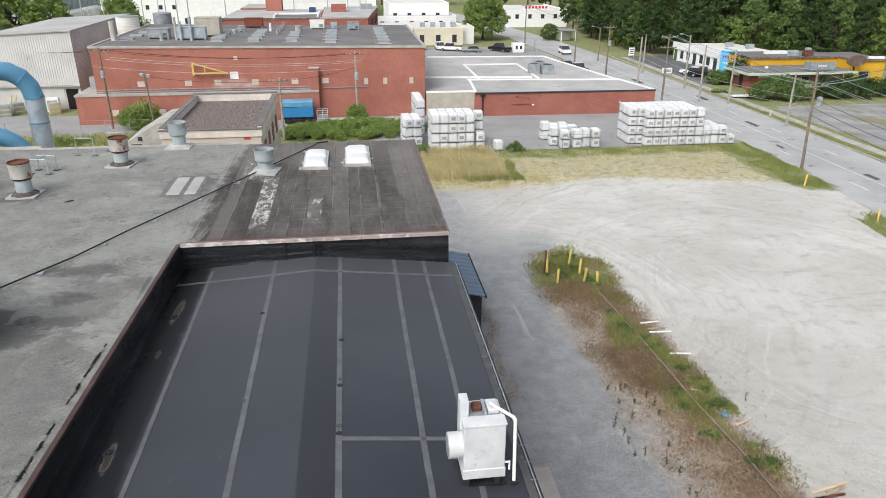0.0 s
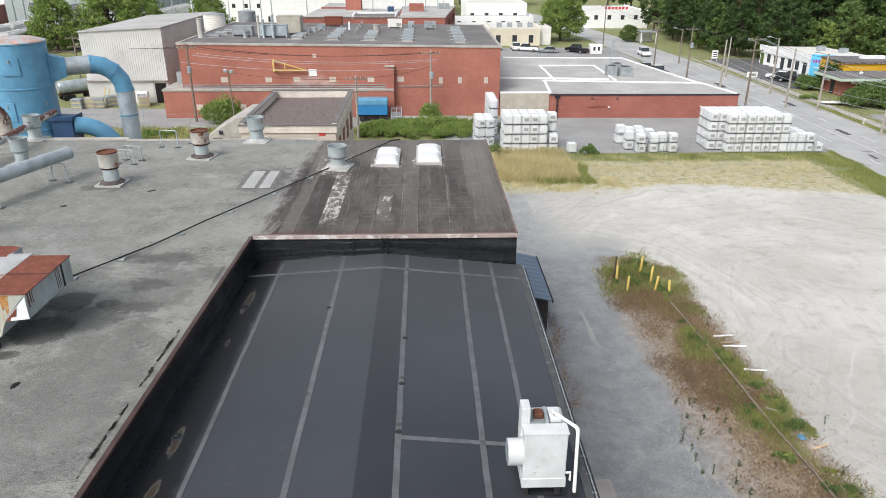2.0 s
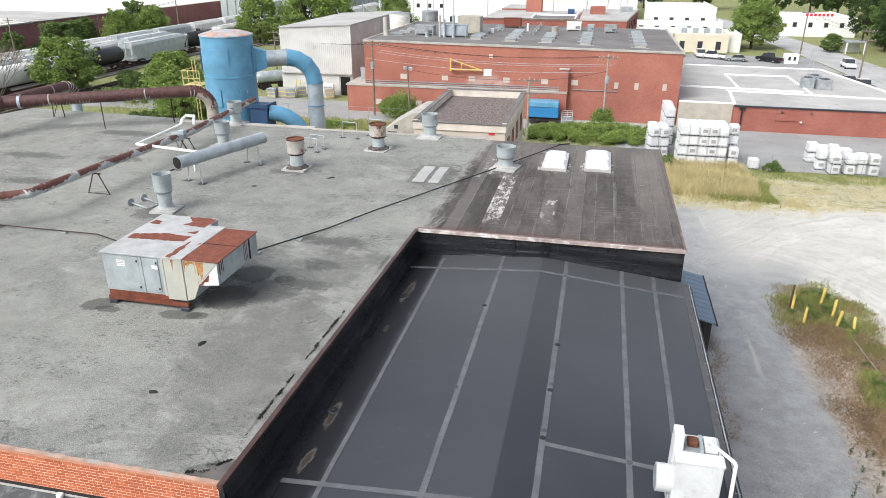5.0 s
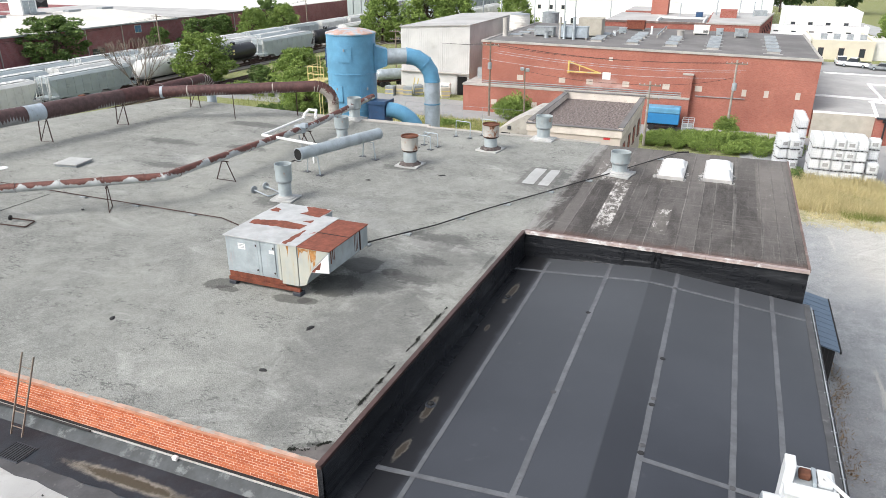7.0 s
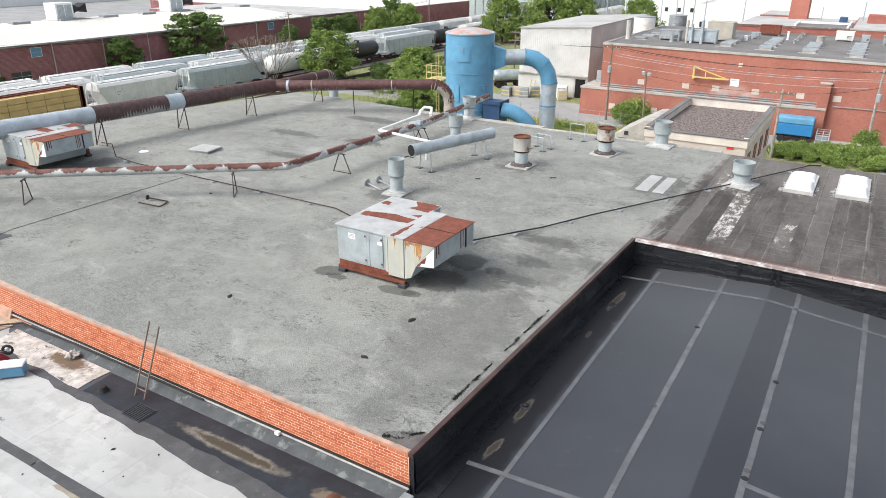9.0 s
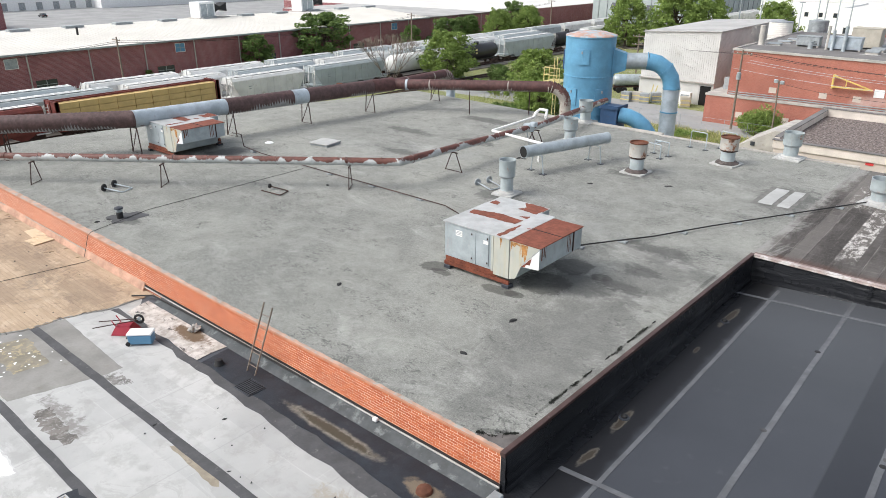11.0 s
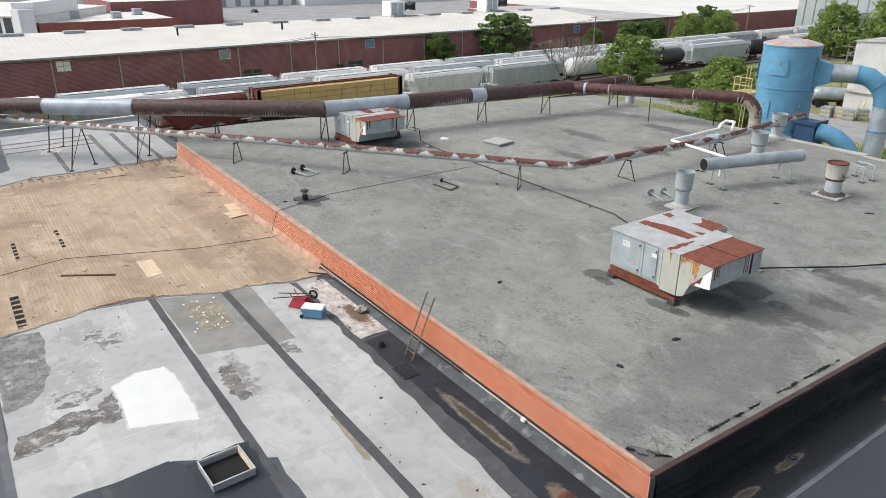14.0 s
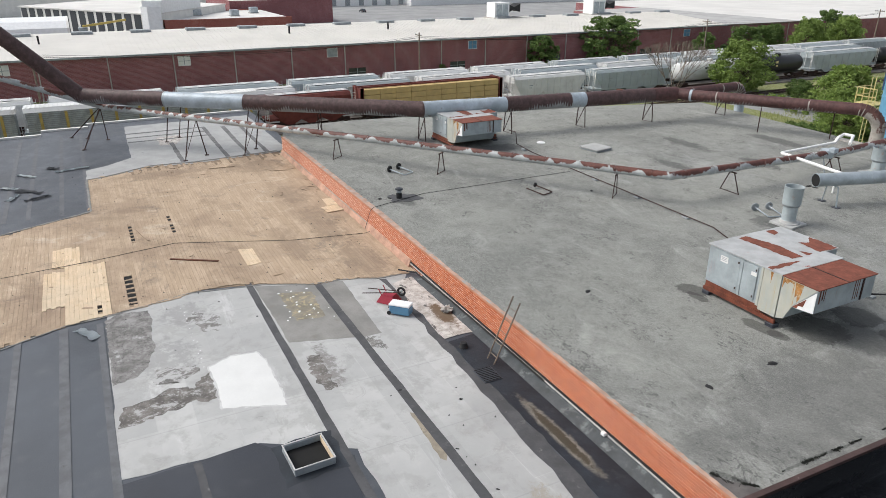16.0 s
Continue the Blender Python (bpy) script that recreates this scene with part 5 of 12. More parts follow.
for i, (y0, xa, xb, w) in enumerate(((3.98, -24.0, -6.9, 0.24), (6.28, -22.9, -6.9, 0.26))):
    bm = ragged(xa, xb, y0 - w / 2, y0 + w / 2, ZL + 0.0095, 0.008, 0.012, 0.5, 20 + i)
    part("tar_strip", bm, "strip", low, "dark tar strip over a seam")
part("tar_strip", torn([(-22.1, 8.48), (-21.1, 8.55), (-19.2, 8.46), (-17, 8.38), (-14.5, 8.3), (-11.7, 8.1), (-10.4, 8.15), (-8.4, 7.9), (-6.9, 7.9), (-6.9, 8.35), (-10.4, 8.6), (-14.3, 8.64), (-17, 8.63), (-19.1, 8.7), (-22.0, 8.72)], ZL + 0.010, 0.007, 0.06, 0.5, 31), "strip", low)
part("gutter_sheet", torn([(-6.9, 8.4), (-10.4, 8.62), (-16.8, 8.65), (-16.9, 9.75), (-6.9, 9.75)][::-1], ZL + 0.003, 0.010, 0.03, 0.7, 33), "gutter", low, "black membrane of the valley gutter")
part("gutter_cant", profile_x([(9.64, ZL + 0.013), (10.03, ZL + 0.013), (10.03, ZL + 0.17), (9.9, ZL + 0.12)], -21.4, -6.92), "cant_felt", low, "grey cant strip along the parapet")
part("old_patch", torn([(-17.0, 8.65), (-19.3, 8.66), (-21.5, 8.76), (-21.75, 9.66), (-17.0, 9.66)][::-1], ZL + 0.014, 0.008, 0.08, 0.4, 36), "old_patch", low, "flaking pale patch with rust stains")
BRIGHT = [(-18.65, 1.69), (-18.99, 2.37), (-18.88, 3.11), (-18.33, 3.27), (-16.96, 3.29), (-15.78, 3.24), (-16.11, 2.45), (-16.39, 1.66), (-17.48, 1.72)]
part("bright_halo", torn([(-17.4 + (x + 17.4) * 1.04, 2.55 + (y - 2.55) * 1.06) for x, y in BRIGHT][::-1], ZL + 0.0072, 0.0032, 0.03, 0.12, 35), "pale_thin", low, "thin brushed-out edge of the fresh coating")
part("bright_patch", torn(BRIGHT[::-1], ZL + 0.008, 0.004, 0.025, 0.14, 37), "pale_roof", low, "fresh bright white coating patch")
part("worn_patch", torn([(-16.66, -0.9), (-17.6, -0.74), (-17.68, -0.07), (-17.99, 0.63), (-17.73, 1.19), (-18.22, 1.38), (-18.39, 1.66), (-17.64, 1.66), (-16.95, 1.62), (-16.87, 1.38), (-17.13, 1.09), (-16.94, 0.77), (-16.8, 0.18), (-16.65, -0.45)], ZL + 0.007, 0.0028, 0.09, 0.12, 61), "worn", low, "worn patch with dark bare felt")
part("worn_patch", torn([(-19.2, 0.3), (-18.95, 1.35), (-18.5, 1.4), (-18.2, 0.6), (-18.4, 0.1)], ZL + 0.007, 0.0027, 0.09, 0.12, 63), "worn_light", low)
part("worn_patch", torn([(-17.95, 4.4), (-17.9, 4.85), (-16.9, 4.78), (-15.96, 4.75), (-15.96, 4.38), (-16.43, 4.25)][::-1], ZL + 0.007, 0.0028, 0.08, 0.12, 64), "worn", low, "worn patch with dark bare felt")
part("worn_patch", torn([(-22.6, 1.8), (-21.9, 2.5), (-20.8, 2.4), (-20.9, 1.9), (-21.9, 1.5)], ZL + 0.007, 0.0026, 0.12, 0.14, 65), "worn_light", low)
part("worn_patch", torn([(-19.6, 6.3), (-18.6, 6.9), (-17.2, 6.8), (-17.6, 6.42)], ZL + 0.007, 0.0025, 0.06, 0.14, 66), "worn_light", low)
part("brown_patch", torn([(-13.97, 6.06), (-13.74, 6.31), (-12.35, 6.36), (-11.81, 6.05), (-11.95, 5.95)][::-1], ZL + 0.007, 0.0028, 0.02, 0.2, 67), plain("brown_scrap_felt", (0.30, 0.265, 0.205), 0.9, var=0.25, scale=2.0, dirt=(0.17, 0.15, 0.12)), low, "brown scrap of old felt")
# crumpled felt at the south-west corner of the coating
bm = torn([(-23.15, -0.9), (-23.5, -0.35), (-23.3, 0.46), (-22.4, 0.5), (-21.44, 0.38), (-20.6, 0.42), (-19.93, 0.17), (-19.5, 0.1), (-19.06, -0.22), (-18.85, -0.9)], ZL + 0.007, 0.003, 0.035, 0.14, 68)
part("crumpled_felt", bm, "crumple", low, "crumpled flaking grey felt")
part("grey_patch", torn([(-23.6, 4.12), (-22.85, 5.9), (-22.6, 7.2), (-18.27, 7.02), (-18.3, 6.5), (-19.0, 4.18), (-20.76, 4.19)], ZL + 0.0065, 0.0034, 0.025, 0.3, 38), "bare_felt", low, "bare grey felt patch")
part("yellow_patch", torn([(-22.6, 4.75), (-22.2, 5.9), (-20.2, 5.75), (-20.3, 4.8)], ZL + 0.007, 0.0032, 0.06, 0.2, 39), "yellow_felt", low, "yellowed felt with pale specks")
rd = random.Random(12)
for i in range(26):
    bm = bmesh.new()
    bmesh.ops.create_circle(bm, cap_ends=True, segments=7, radius=rd.uniform(0.025, 0.05))
    bmesh.ops.translate(bm, verts=list(bm.verts), vec=(rd.uniform(-22.7, -20.0), rd.uniform(4.5, 6.1), ZL + 0.0185))
    part("pale_speck", bm, "white", low)
for i in range(18):
    bm = bmesh.new()
    bmesh.ops.create_circle(bm, cap_ends=True, segments=6, radius=rd.uniform(0.012, 0.03))
    bmesh.ops.translate(bm, verts=list(bm.verts), vec=(-22.9 + i * 0.24 + rd.uniform(-0.1, 0.1), 1.54 + rd.gauss(0, 0.03), ZL + 0.0195))
    part("pale_speck", bm, "white", low)
for i, (ya, xa, xb, w) in enumerate(((-1.06, -23.0, -6.9, 0.2), (-2.12, -23.1, -6.9, 0.26), (-3.4, -22.8, -6.9, 0.2), (-5.6, -22.8, -6.9, 0.2))):
    part("seam_strip", B((xa, xb, ya - w / 2, ya + w / 2, ZL + 0.010, ZL + 0.0165)), "seam", low, "pale seam tape")
for i, ya in enumerate((-0.98, -2.15, -3.55, -4.52)):
    part("seam_strip", B((-53.0, -35.2, ya - 0.1, ya + 0.1, ZL + 0.002, ZL + 0.009)), "seam", low, "pale seam tape")
part("pale_sheet", torn([(-54.4, 10.6), (-54.2, 1.9), (-53.4, 1.83), (-44.94, 1.61), (-43.7, 0.3), (-43.0, -0.92), (-40.6, -0.95), (-40.8, -0.1), (-42.3, 2.5), (-41.9, 4.9), (-42.5, 10.0), (-43.2, 10.6)], ZL + 0.010, 0.008, 0.03, 0.4, 44), plain("grey_sheet", (0.36, 0.365, 0.36), 0.7, var=0.15, scale=0.8, dirt=(0.25, 0.25, 0.25)), low, "pale grey torn roofing sheet")
for i, (xa, ya) in enumerate(((-47.8, 4.15), (-51.5, 6.75), (-51.2, 8.05), (-50.8, 9.2))):
    part("tar_strip", ragged(xa, -42.55, ya, ya + 0.26, ZL + 0.019, 0.006, 0.03, 0.6, 50 + i), "old_tar", low)
for xa in (-51.6, -50.3, -49.0):
    part("tar_strip", ragged(xa - 0.14, xa + 0.14, 1.75, 7.0, ZL + 0.0185, 0.004, 0.03, 0.6, int(-xa)), "old_tar", low)
for i, (x, y0, y1) in enumerate(((-53.55, -30, -3.35), (-54.9, -3.4, -0.45), (-56.0, -0.5, 11.2))):
    solid("trim_west_coping", B((x - 0.2, x + 0.06, y0, y1, ZL - 0.05, ZL + 0.12)), "shed_metal", "white metal coping at the far roof edge", "trim", "structure")
# curb where the lower roof meets the black one
solid("trim_valley_curb", B((-6.95, -6.7, -30, 9.9, ZL - 0.1, ZL + 0.16), bevel=0.02), "galv_old", "grey metal curb between two roofs", "trim", "structure")

# ---- brick parapet wall ----
COURSE, BL = 0.079, 0.222
para = tagged(part("wall_south", B((-41.75, -6.93, 10.055, 10.3, ZL - 0.4, ZG - 0.045)), "mortar"), "orange brick parapet wall with pale joints", "wall", kind="structure")
part("cap", B((-41.76, -6.9, 10.035, 10.085, ZG - 0.045, ZG + 0.008), bevel=0.006), "cement", para, "thin orange cement cap")
part("mortar_bed", torn([(-41.76, 10.085), (-6.9, 10.085), (-6.9, 10.19), (-20.0, 10.22), (-26.0, 10.34), (-36.0, 10.33), (-41.76, 10.25)], ZG - 0.045, 0.051, 0.02, 0.16, 21), "pink_bed", para, "crumbling pink mortar bed behind the cap")
part("base_flashing", B((-22.6, -6.9, 9.97, 10.0, ZL + 0.15, ZL + 0.185)), "edge", para, "bent metal base flashing")
part("base_render", profile_x([(9.9, ZL + 0.02), (10.045, ZL + 0.02), (10.045, ZL + 0.31), (10.02, ZL + 0.31), (9.96, ZL + 0.2)], -41.74, -22.6), "pink_render", para, "tan-pink rendered band along the wall foot")
part("base_strip", B((-33.2, -27.2, 9.985, 10.012, ZL + 0.3, ZL + 0.335), (-41.0, -35.6, 9.985, 10.012, ZL + 0.3, ZL + 0.33)), "pole_pale", para, "loose grey edge strip")
part("base_gap", B((-24.0, -6.9, 10.0, 10.04, ZL + 0.17, ZL + 0.235)), "rubber", para, "dark open joint at the wall foot")

# ---- things on the roofs ----
def roof_vent(x, y, ztop, r, rusty=False, label=""):
    """A round exhaust stack with a wider wind collar on a flared skirt and a square kerb."""
    th = thing("roof_vent", label or ("rusty-rimmed pale exhaust stack on a dark skirt" if rusty else "grey galvanised exhaust stack on a white flashed kerb"), "roof vent", (x, y, ZG), "exhaust stacks on the roof", turn=RND.uniform(-12, 12))
    h = ztop - ZG
    part("kerb", ragged(-r * 1.4, r * 1.4, -r * 1.4, r * 1.4, 0.002, 0.07, 0.03, 0.3, int(x * -10)), "white_roof", th, "pale smeared kerb")
    bm = lathe([(r * 1.36, 0.072), (r * 1.34, 0.09), (r * 0.9, 0.2), (r * 0.8, 0.21)], 8) if rusty else lathe([(r * 1.25, 0.07), (r * 1.2, 0.12), (r * 0.95, 0.13), (r * 0.8, 0.2)], 16)
    part("skirt", bm, "dirty_skirt" if rusty else "white_roof", th, "dark rusted flared skirt" if rusty else "smeared white skirt")
    smooth_ob(part("flue", lathe([(r * 0.77, 0.2), (r * 0.77, h * 0.6), (r * 0.72, h * 0.6)], 24), "vent", th))
    col = h * 0.52
    smooth_ob(part("wind_collar", lathe([(r * 0.8, col - 0.03), (r * 0.97, col + 0.03), (r, h - 0.02), (r + 0.015, h), (r - 0.02, h), (r - 0.03, h * 0.7), (0.05, h * 0.7)], 24), "vent_rusty" if rusty else "vent", th, "wide collar, rusty at the rim" if rusty else "wide grey collar"))
    smooth_ob(part("band", lathe([(r * 0.78, col - 0.06), (r * 0.87, col - 0.05), (r * 0.98, col + 0.035), (r * 0.9, col + 0.04)], 24), "dark_rust" if rusty else "galv_old", th))
    if rusty:
        smooth_ob(part("rim", lathe([(r * 0.94, h - 0.055), (r + 0.006, h - 0.05), (r + 0.02, h + 0.012), (r * 0.94, h + 0.012), (r * 0.93, h - 0.2)], 24), "rust", th, "rusted top rim"))
    part("inside", lathe([(0.02, h * 0.72), (r * 0.93, h * 0.72)], 20), "hole" if not rusty else "dark_rust", th)
    return th


roof_vent(-14.51, 31.75, 12.55, 0.44, True)
roof_vent(-11.63, 36.25, 12.45, 0.46, True)
roof_vent(-17.42, 24.75, 12.62, 0.37)
roof_vent(-20.37, 35.1, 12.38, 0.42)
roof_vent(-22.36, 40.3, 12.42, 0.45)
roof_vent(-9.47, 39.55, 12.42, 0.48)
roof_vent(-4.25, 34.15, 12.15, 0.48, label="dull galvanised exhaust stack on a white smeared kerb")


def air_unit(x, y, label):
    """A rooftop air handler: cabinet, side section, hooded outlet, skid."""
    th = thing("air_handler", label, "air handler", (x, y, ZG), "rooftop air handlers")
    ox, oy = -14.35, 16.8
    def bx(x0, x1, y0, y1, z0, z1):
        return (x0 - ox, x1 - ox, y0 - oy, y1 - oy, z0 - ZG, z1 - ZG)
    cab = part("cabinet", B(bx(-14.35, -12.25, 16.85, 20.1, 11.42, 12.66), bevel=0.012), "unit", th, "pale grey sheet cabinet")
    part("cabinet_top", B(bx(-14.39, -12.22, 16.8, 18.4, 12.66, 12.70), bx(-14.39, -12.22, 18.415, 19.2, 12.66, 12.705), bx(-14.39, -12.22, 19.215, 20.15, 12.66, 12.70), bevel=0.006), "unit_top", th, "white top sheet with rust patches")
    for i, (a, b) in enumerate(((-14.16, -13.1), (-12.98, -12.45))):
        door = part("access_panel", B(bx(a, b, 16.82, 16.85, 11.52, 12.6), bevel=0.006), "unit", th, "grey access panel")
        part("panel_label", B(bx(a + 0.32, a + 0.32 + (0.28 if i == 0 else 0.2), 16.812, 16.82, 12.28, 12.28 + (0.2 if i == 0 else 0.12))), "sign", door, "small white label")
        for zz in (11.62, 12.48):
            part("latch", B(bx(b - 0.07, b - 0.03, 16.80, 16.82, zz - 0.03, zz + 0.03)), "dark_rust", door)
    for zz in (12.33, 12.38, 12.43):
        part("label_bar", B(bx(-13.81, -13.59, 16.808, 16.812, zz, zz + 0.018)), "galv_old", th)
    part("hinge_strip", B(bx(-13.09, -12.99, 16.815, 16.845, 11.46, 12.62)), "unit", th, "pale strip between the panels")
    part("corner_post", B(bx(-12.33, -12.25, 16.8, 16.85, 11.42, 12.66)), "unit_cream", th, "yellowed corner post")
    part("side_section", B(bx(-12.24, -11.62, 16.8, 19.45, 11.32, 12.68), bevel=0.008), "unit_cream", th, "cream side section with rust runs")
    part("side_top", B(bx(-12.22, -11.6, 16.77, 19.48, 12.68, 12.72)), "unit_top", th, "pale side top with rust edge")
    out = [(-11.6, 12.68), (-10.47, 12.68), (-10.47, 11.975), (-11.13, 11.91), (-11.36, 11.42), (-11.6, 11.335)]
    bm = profile_y([(a - ox, b - ZG) for a, b in out], 16.82 - oy, 19.32 - oy)
    part("hood", bm, "unit", th, "hooded outlet in grey sheet")
    part("hood_cheek", profile_y([(a - ox, b - ZG) for a, b in [(-11.58, 12.67), (-10.48, 12.67), (-11.13, 11.93), (-11.35, 11.42), (-11.58, 11.34)]], 16.80 - oy, 16.82 - oy), "unit_cream", th, "cream hood cheek with orange rust runs")
    part("rust_run", profile_y([(a - ox, b - ZG) for a, b in [(-11.17, 12.66), (-10.90, 12.66), (-10.93, 12.45), (-10.97, 12.2), (-11.03, 12.08), (-11.06, 12.3), (-11.12, 12.2), (-11.14, 12.45)]], 16.796 - oy, 16.799 - oy), "orange_rust", th, "broad orange rust run")
    part("rust_run", profile_y([(a - ox, b - ZG) for a, b in [(-11.57, 12.66), (-11.18, 12.66), (-11.22, 12.57), (-11.34, 12.6), (-11.42, 12.5), (-11.5, 12.54), (-11.56, 12.3)]], 16.796 - oy, 16.799 - oy), "orange_rust", th, "rust bleeding from the hood's edge")
    part("rust_run", profile_y([(a - ox, b - ZG) for a, b in [(-12.0, 12.66), (-11.9, 12.66), (-11.93, 12.5), (-11.95, 12.3), (-11.97, 12.52)]], 16.794 - oy, 16.798 - oy), "orange_rust", th)
    part("hood_flap", profile_y([(a - ox, b - ZG) for a, b in [(-10.475, 12.62), (-10.475, 11.97), (-11.14, 11.90)]], 16.785 - oy, 16.80 - oy), "white", th, "bright white corner plate")
    part("hood_top", B(bx(-11.6, -10.43, 16.78, 19.36, 12.68, 12.71), bevel=0.006), "unit_rust", th, "rust-brown hood top")
    def sheet(name, pts, z, seed, material="unit_rust", label="flaking brown rust patch"):
        part(name, torn([(a - ox, b - oy) for a, b in pts], z - ZG, 0.003, 0.035, 0.12, seed), material, th, label)
    sheet("rust_patch", [(-14.2, 17.95), (-13.6, 18.0), (-12.3, 18.05), (-12.26, 18.5), (-13.3, 18.56), (-13.9, 18.42), (-14.25, 18.3)], 12.706, 3)
    sheet("rust_patch", [(-13.1, 19.35), (-12.26, 19.3), (-12.25, 20.08), (-13.25, 20.1), (-12.95, 19.7)], 12.706, 5)
    sheet("rust_patch", [(-14.3, 19.3), (-13.9, 19.25), (-13.95, 19.5), (-14.25, 19.62)], 12.706, 7)
    sheet("rust_patch", [(-12.6, 18.75), (-12.28, 18.7), (-12.3, 18.98)], 12.706, 8)
    sheet("rust_patch", [(-12.15, 16.82), (-11.98, 16.8), (-11.95, 17.5), (-12.05, 18.1), (-12.14, 17.6)], 12.721, 9)
    part("flap_rust", profile_y([(a - ox, b - ZG) for a, b in [(-10.74, 12.31), (-10.80, 12.05), (-10.95, 12.02), (-10.98, 11.93), (-11.13, 11.905)]], 16.778 - oy, 16.784 - oy), "unit_rust", th, "brown rust on the corner plate")
    for k, (y0, y1, z0) in enumerate(((16.9, 16.96, 12.25), (17.02, 17.07, 12.35), (17.12, 17.15, 12.3), (18.42, 18.45, 12.05), (18.52, 18.545, 12.05), (18.6, 18.63, 12.1))):
        part("rust_run", B(bx(-10.469, -10.465, y0, y1, z0, 12.67)), "rust", th)
    part("hood_seam", B(bx(-11.6, -10.43, 18.02, 18.06, 12.711, 12.722)), "dark_rust", th)
    part("hood_rib", B(bx(-10.48, -10.44, 18.75, 18.8, 11.99, 12.68)), "dark_rust", th)
    part("skid_rail", B(bx(-14.32, -12.15, 16.86, 17.0, 11.24, 11.42), bx(-14.32, -11.6, 16.78, 16.86, 11.12, 11.24)), "skid", th, "red rusted skid beam")
    part("skid_rail", B(bx(-14.32, -12.15, 19.9, 20.04, 11.12, 11.42)), "skid", th)
    part("skid_rail", B(bx(-14.3, -14.16, 17.0, 19.9, 11.18, 11.42)), "skid", th)
    for px, py in ((-14.15, 16.85), (-11.68, 16.85), (-14.15, 20.0), (-12.3, 20.0)):
        part("foot_block", B(bx(px - 0.14, px + 0.14, py - 0.14, py + 0.14, ZG, 11.12), bevel=0.01), "dull", th)
    # dark sheet added to stand in for the shade below the cabinet
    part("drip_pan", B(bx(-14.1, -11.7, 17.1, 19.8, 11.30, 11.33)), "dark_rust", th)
    return th


air_unit(-14.35, 16.8, "pale rusty rooftop air handler on a red skid")
air_unit(-37.25, 18.1, "rusty rooftop air handler beside the large duct")

# ---- conduits and cable runs lying on the roof ----
def conduit(points, r, material, name, label, category, blocks=0.0, block="galv_old"):
    th = thing(name, label, category, points[0])
    o = Vector(points[0])
    loc = [Vector(p) - o for p in points]
    smooth_ob(part("line", sweep(loc, r, 8), material, th))
    if blocks:
        for a, b in zip(loc, loc[1:]):
            n = max(1, int((b - a).length / blocks))
            for i in range(n):
                p = a.lerp(b, (i + 0.5) / n)
                if p.z + o.z - r > ZG + 0.25:
                    continue
                part("support_block", B((p.x - 0.16, p.x + 0.16, p.y - 0.1, p.y + 0.1, -o.z + ZG, p.z - r), bevel=0.01), block, th)
    return th


conduit([(-12.0, 20.3, 11.3), (-11.8, 20.9, 11.12), (-11.38, 21.7, 11.1), (-9.9, 24.0, 11.1), (-8.7, 26.45, 11.1), (-4.75, 33.6, 11.1), (-1.9, 39.0, 11.1)], 0.029, "cable", "conduit", "black conduit on small blocks across the roof", "conduit", 2.4, "galv_old")
conduit([(-1.9, 39.0, 11.14), (-1.3, 39.3, 11.14)], 0.04, "cable", "conduit", "black conduit end at the roof edge", "conduit")
conduit([(-33.9, 21.4, 11.9), (-33.2, 21.5, 11.9), (-33.2, 21.6, 11.2), (-31.5, 21.55, 11.1), (-27.4, 21.55, 11.09), (-18.3, 21.5, 11.09), (-14.6, 20.1, 11.1)], 0.024, "dark_rust", "conduit", "thin rusty conduit on small blocks", "conduit", 2.4)
conduit([(-26.7, 9.7, 10.2), (-26.72, 10.0, 11.0), (-26.85, 10.2, 11.05), (-27.25, 11.4, 11.03), (-27.7, 13.0, 11.03), (-27.65, 21.3, 11.03)], 0.011, "cable", "cable_run", "thin black cable over the parapet and roof", "cable")
conduit([(-28.4, -4.2, ZL + 0.06), (-28.67, -1.1, ZL + 0.06), (-29.2, 2.1, ZL + 0.06), (-27.3, 6.7, ZL + 0.06), (-26.72, 9.7, ZL + 0.06), (-26.72, 9.98, ZL + 0.1)], 0.010, "cable", "cable_run", "thin dark cable lying over the deck boards", "cable")
conduit([(-22.4, 9.4, ZL + 0.1), (-21.8, 9.85, ZL + 0.14), (-19.0, 9.9, ZL + 0.2), (-16.5, 9.92, ZL + 0.2), (-13.4, 9.93, ZL + 0.2)], 0.03, "cable", "cable_run", "black hose along the foot of the parapet", "hose")

# ---- large duct ----
def bands(th, pts, r, every, material="duct_galv", width=0.09):
    for a, b in zip(pts, pts[1:]):
        a, b = Vector(a), Vector(b)
        n = max(1, int((b - a).length / every))
        d = (b - a).normalized()
        for i in range(n):
            p = a.lerp(b, (i + 0.5) / n)
            bm = add_tube(bmesh.new(), p - d * width / 2, p + d * width / 2, r + 0.022, 24)
            smooth_ob(part("joint_band", bm, material, th))


def trestle(th, at, top, z0, half=0.45, along=(1, 0), material="dark_rust", w=0.045):
    """A frame of two legs with a brace; at: plan place; along: the way it spreads."""
    x, y = at
    a, b = Vector((x - along[0] * half, y - along[1] * half, z0)), Vector((x + along[0] * half, y + along[1] * half, z0))
    ta, tb = Vector((x - along[0] * half * 0.7, y - along[1] * half * 0.7, top)), Vector((x + along[0] * half * 0.7, y + along[1] * half * 0.7, top))
    part("trestle_leg", add_beam(bmesh.new(), a, ta, w), material, th)
    part("trestle_leg", add_beam(bmesh.new(), b, tb, w), material, th)
    part("trestle_brace", add_beam(bmesh.new(), a, tb, w * 0.7), material, th)
    part("trestle_brace", add_beam(bmesh.new(), a, b, w * 0.6), material, th)
    part("trestle_head", add_beam(bmesh.new(), ta, tb, w * 1.2), material, th)


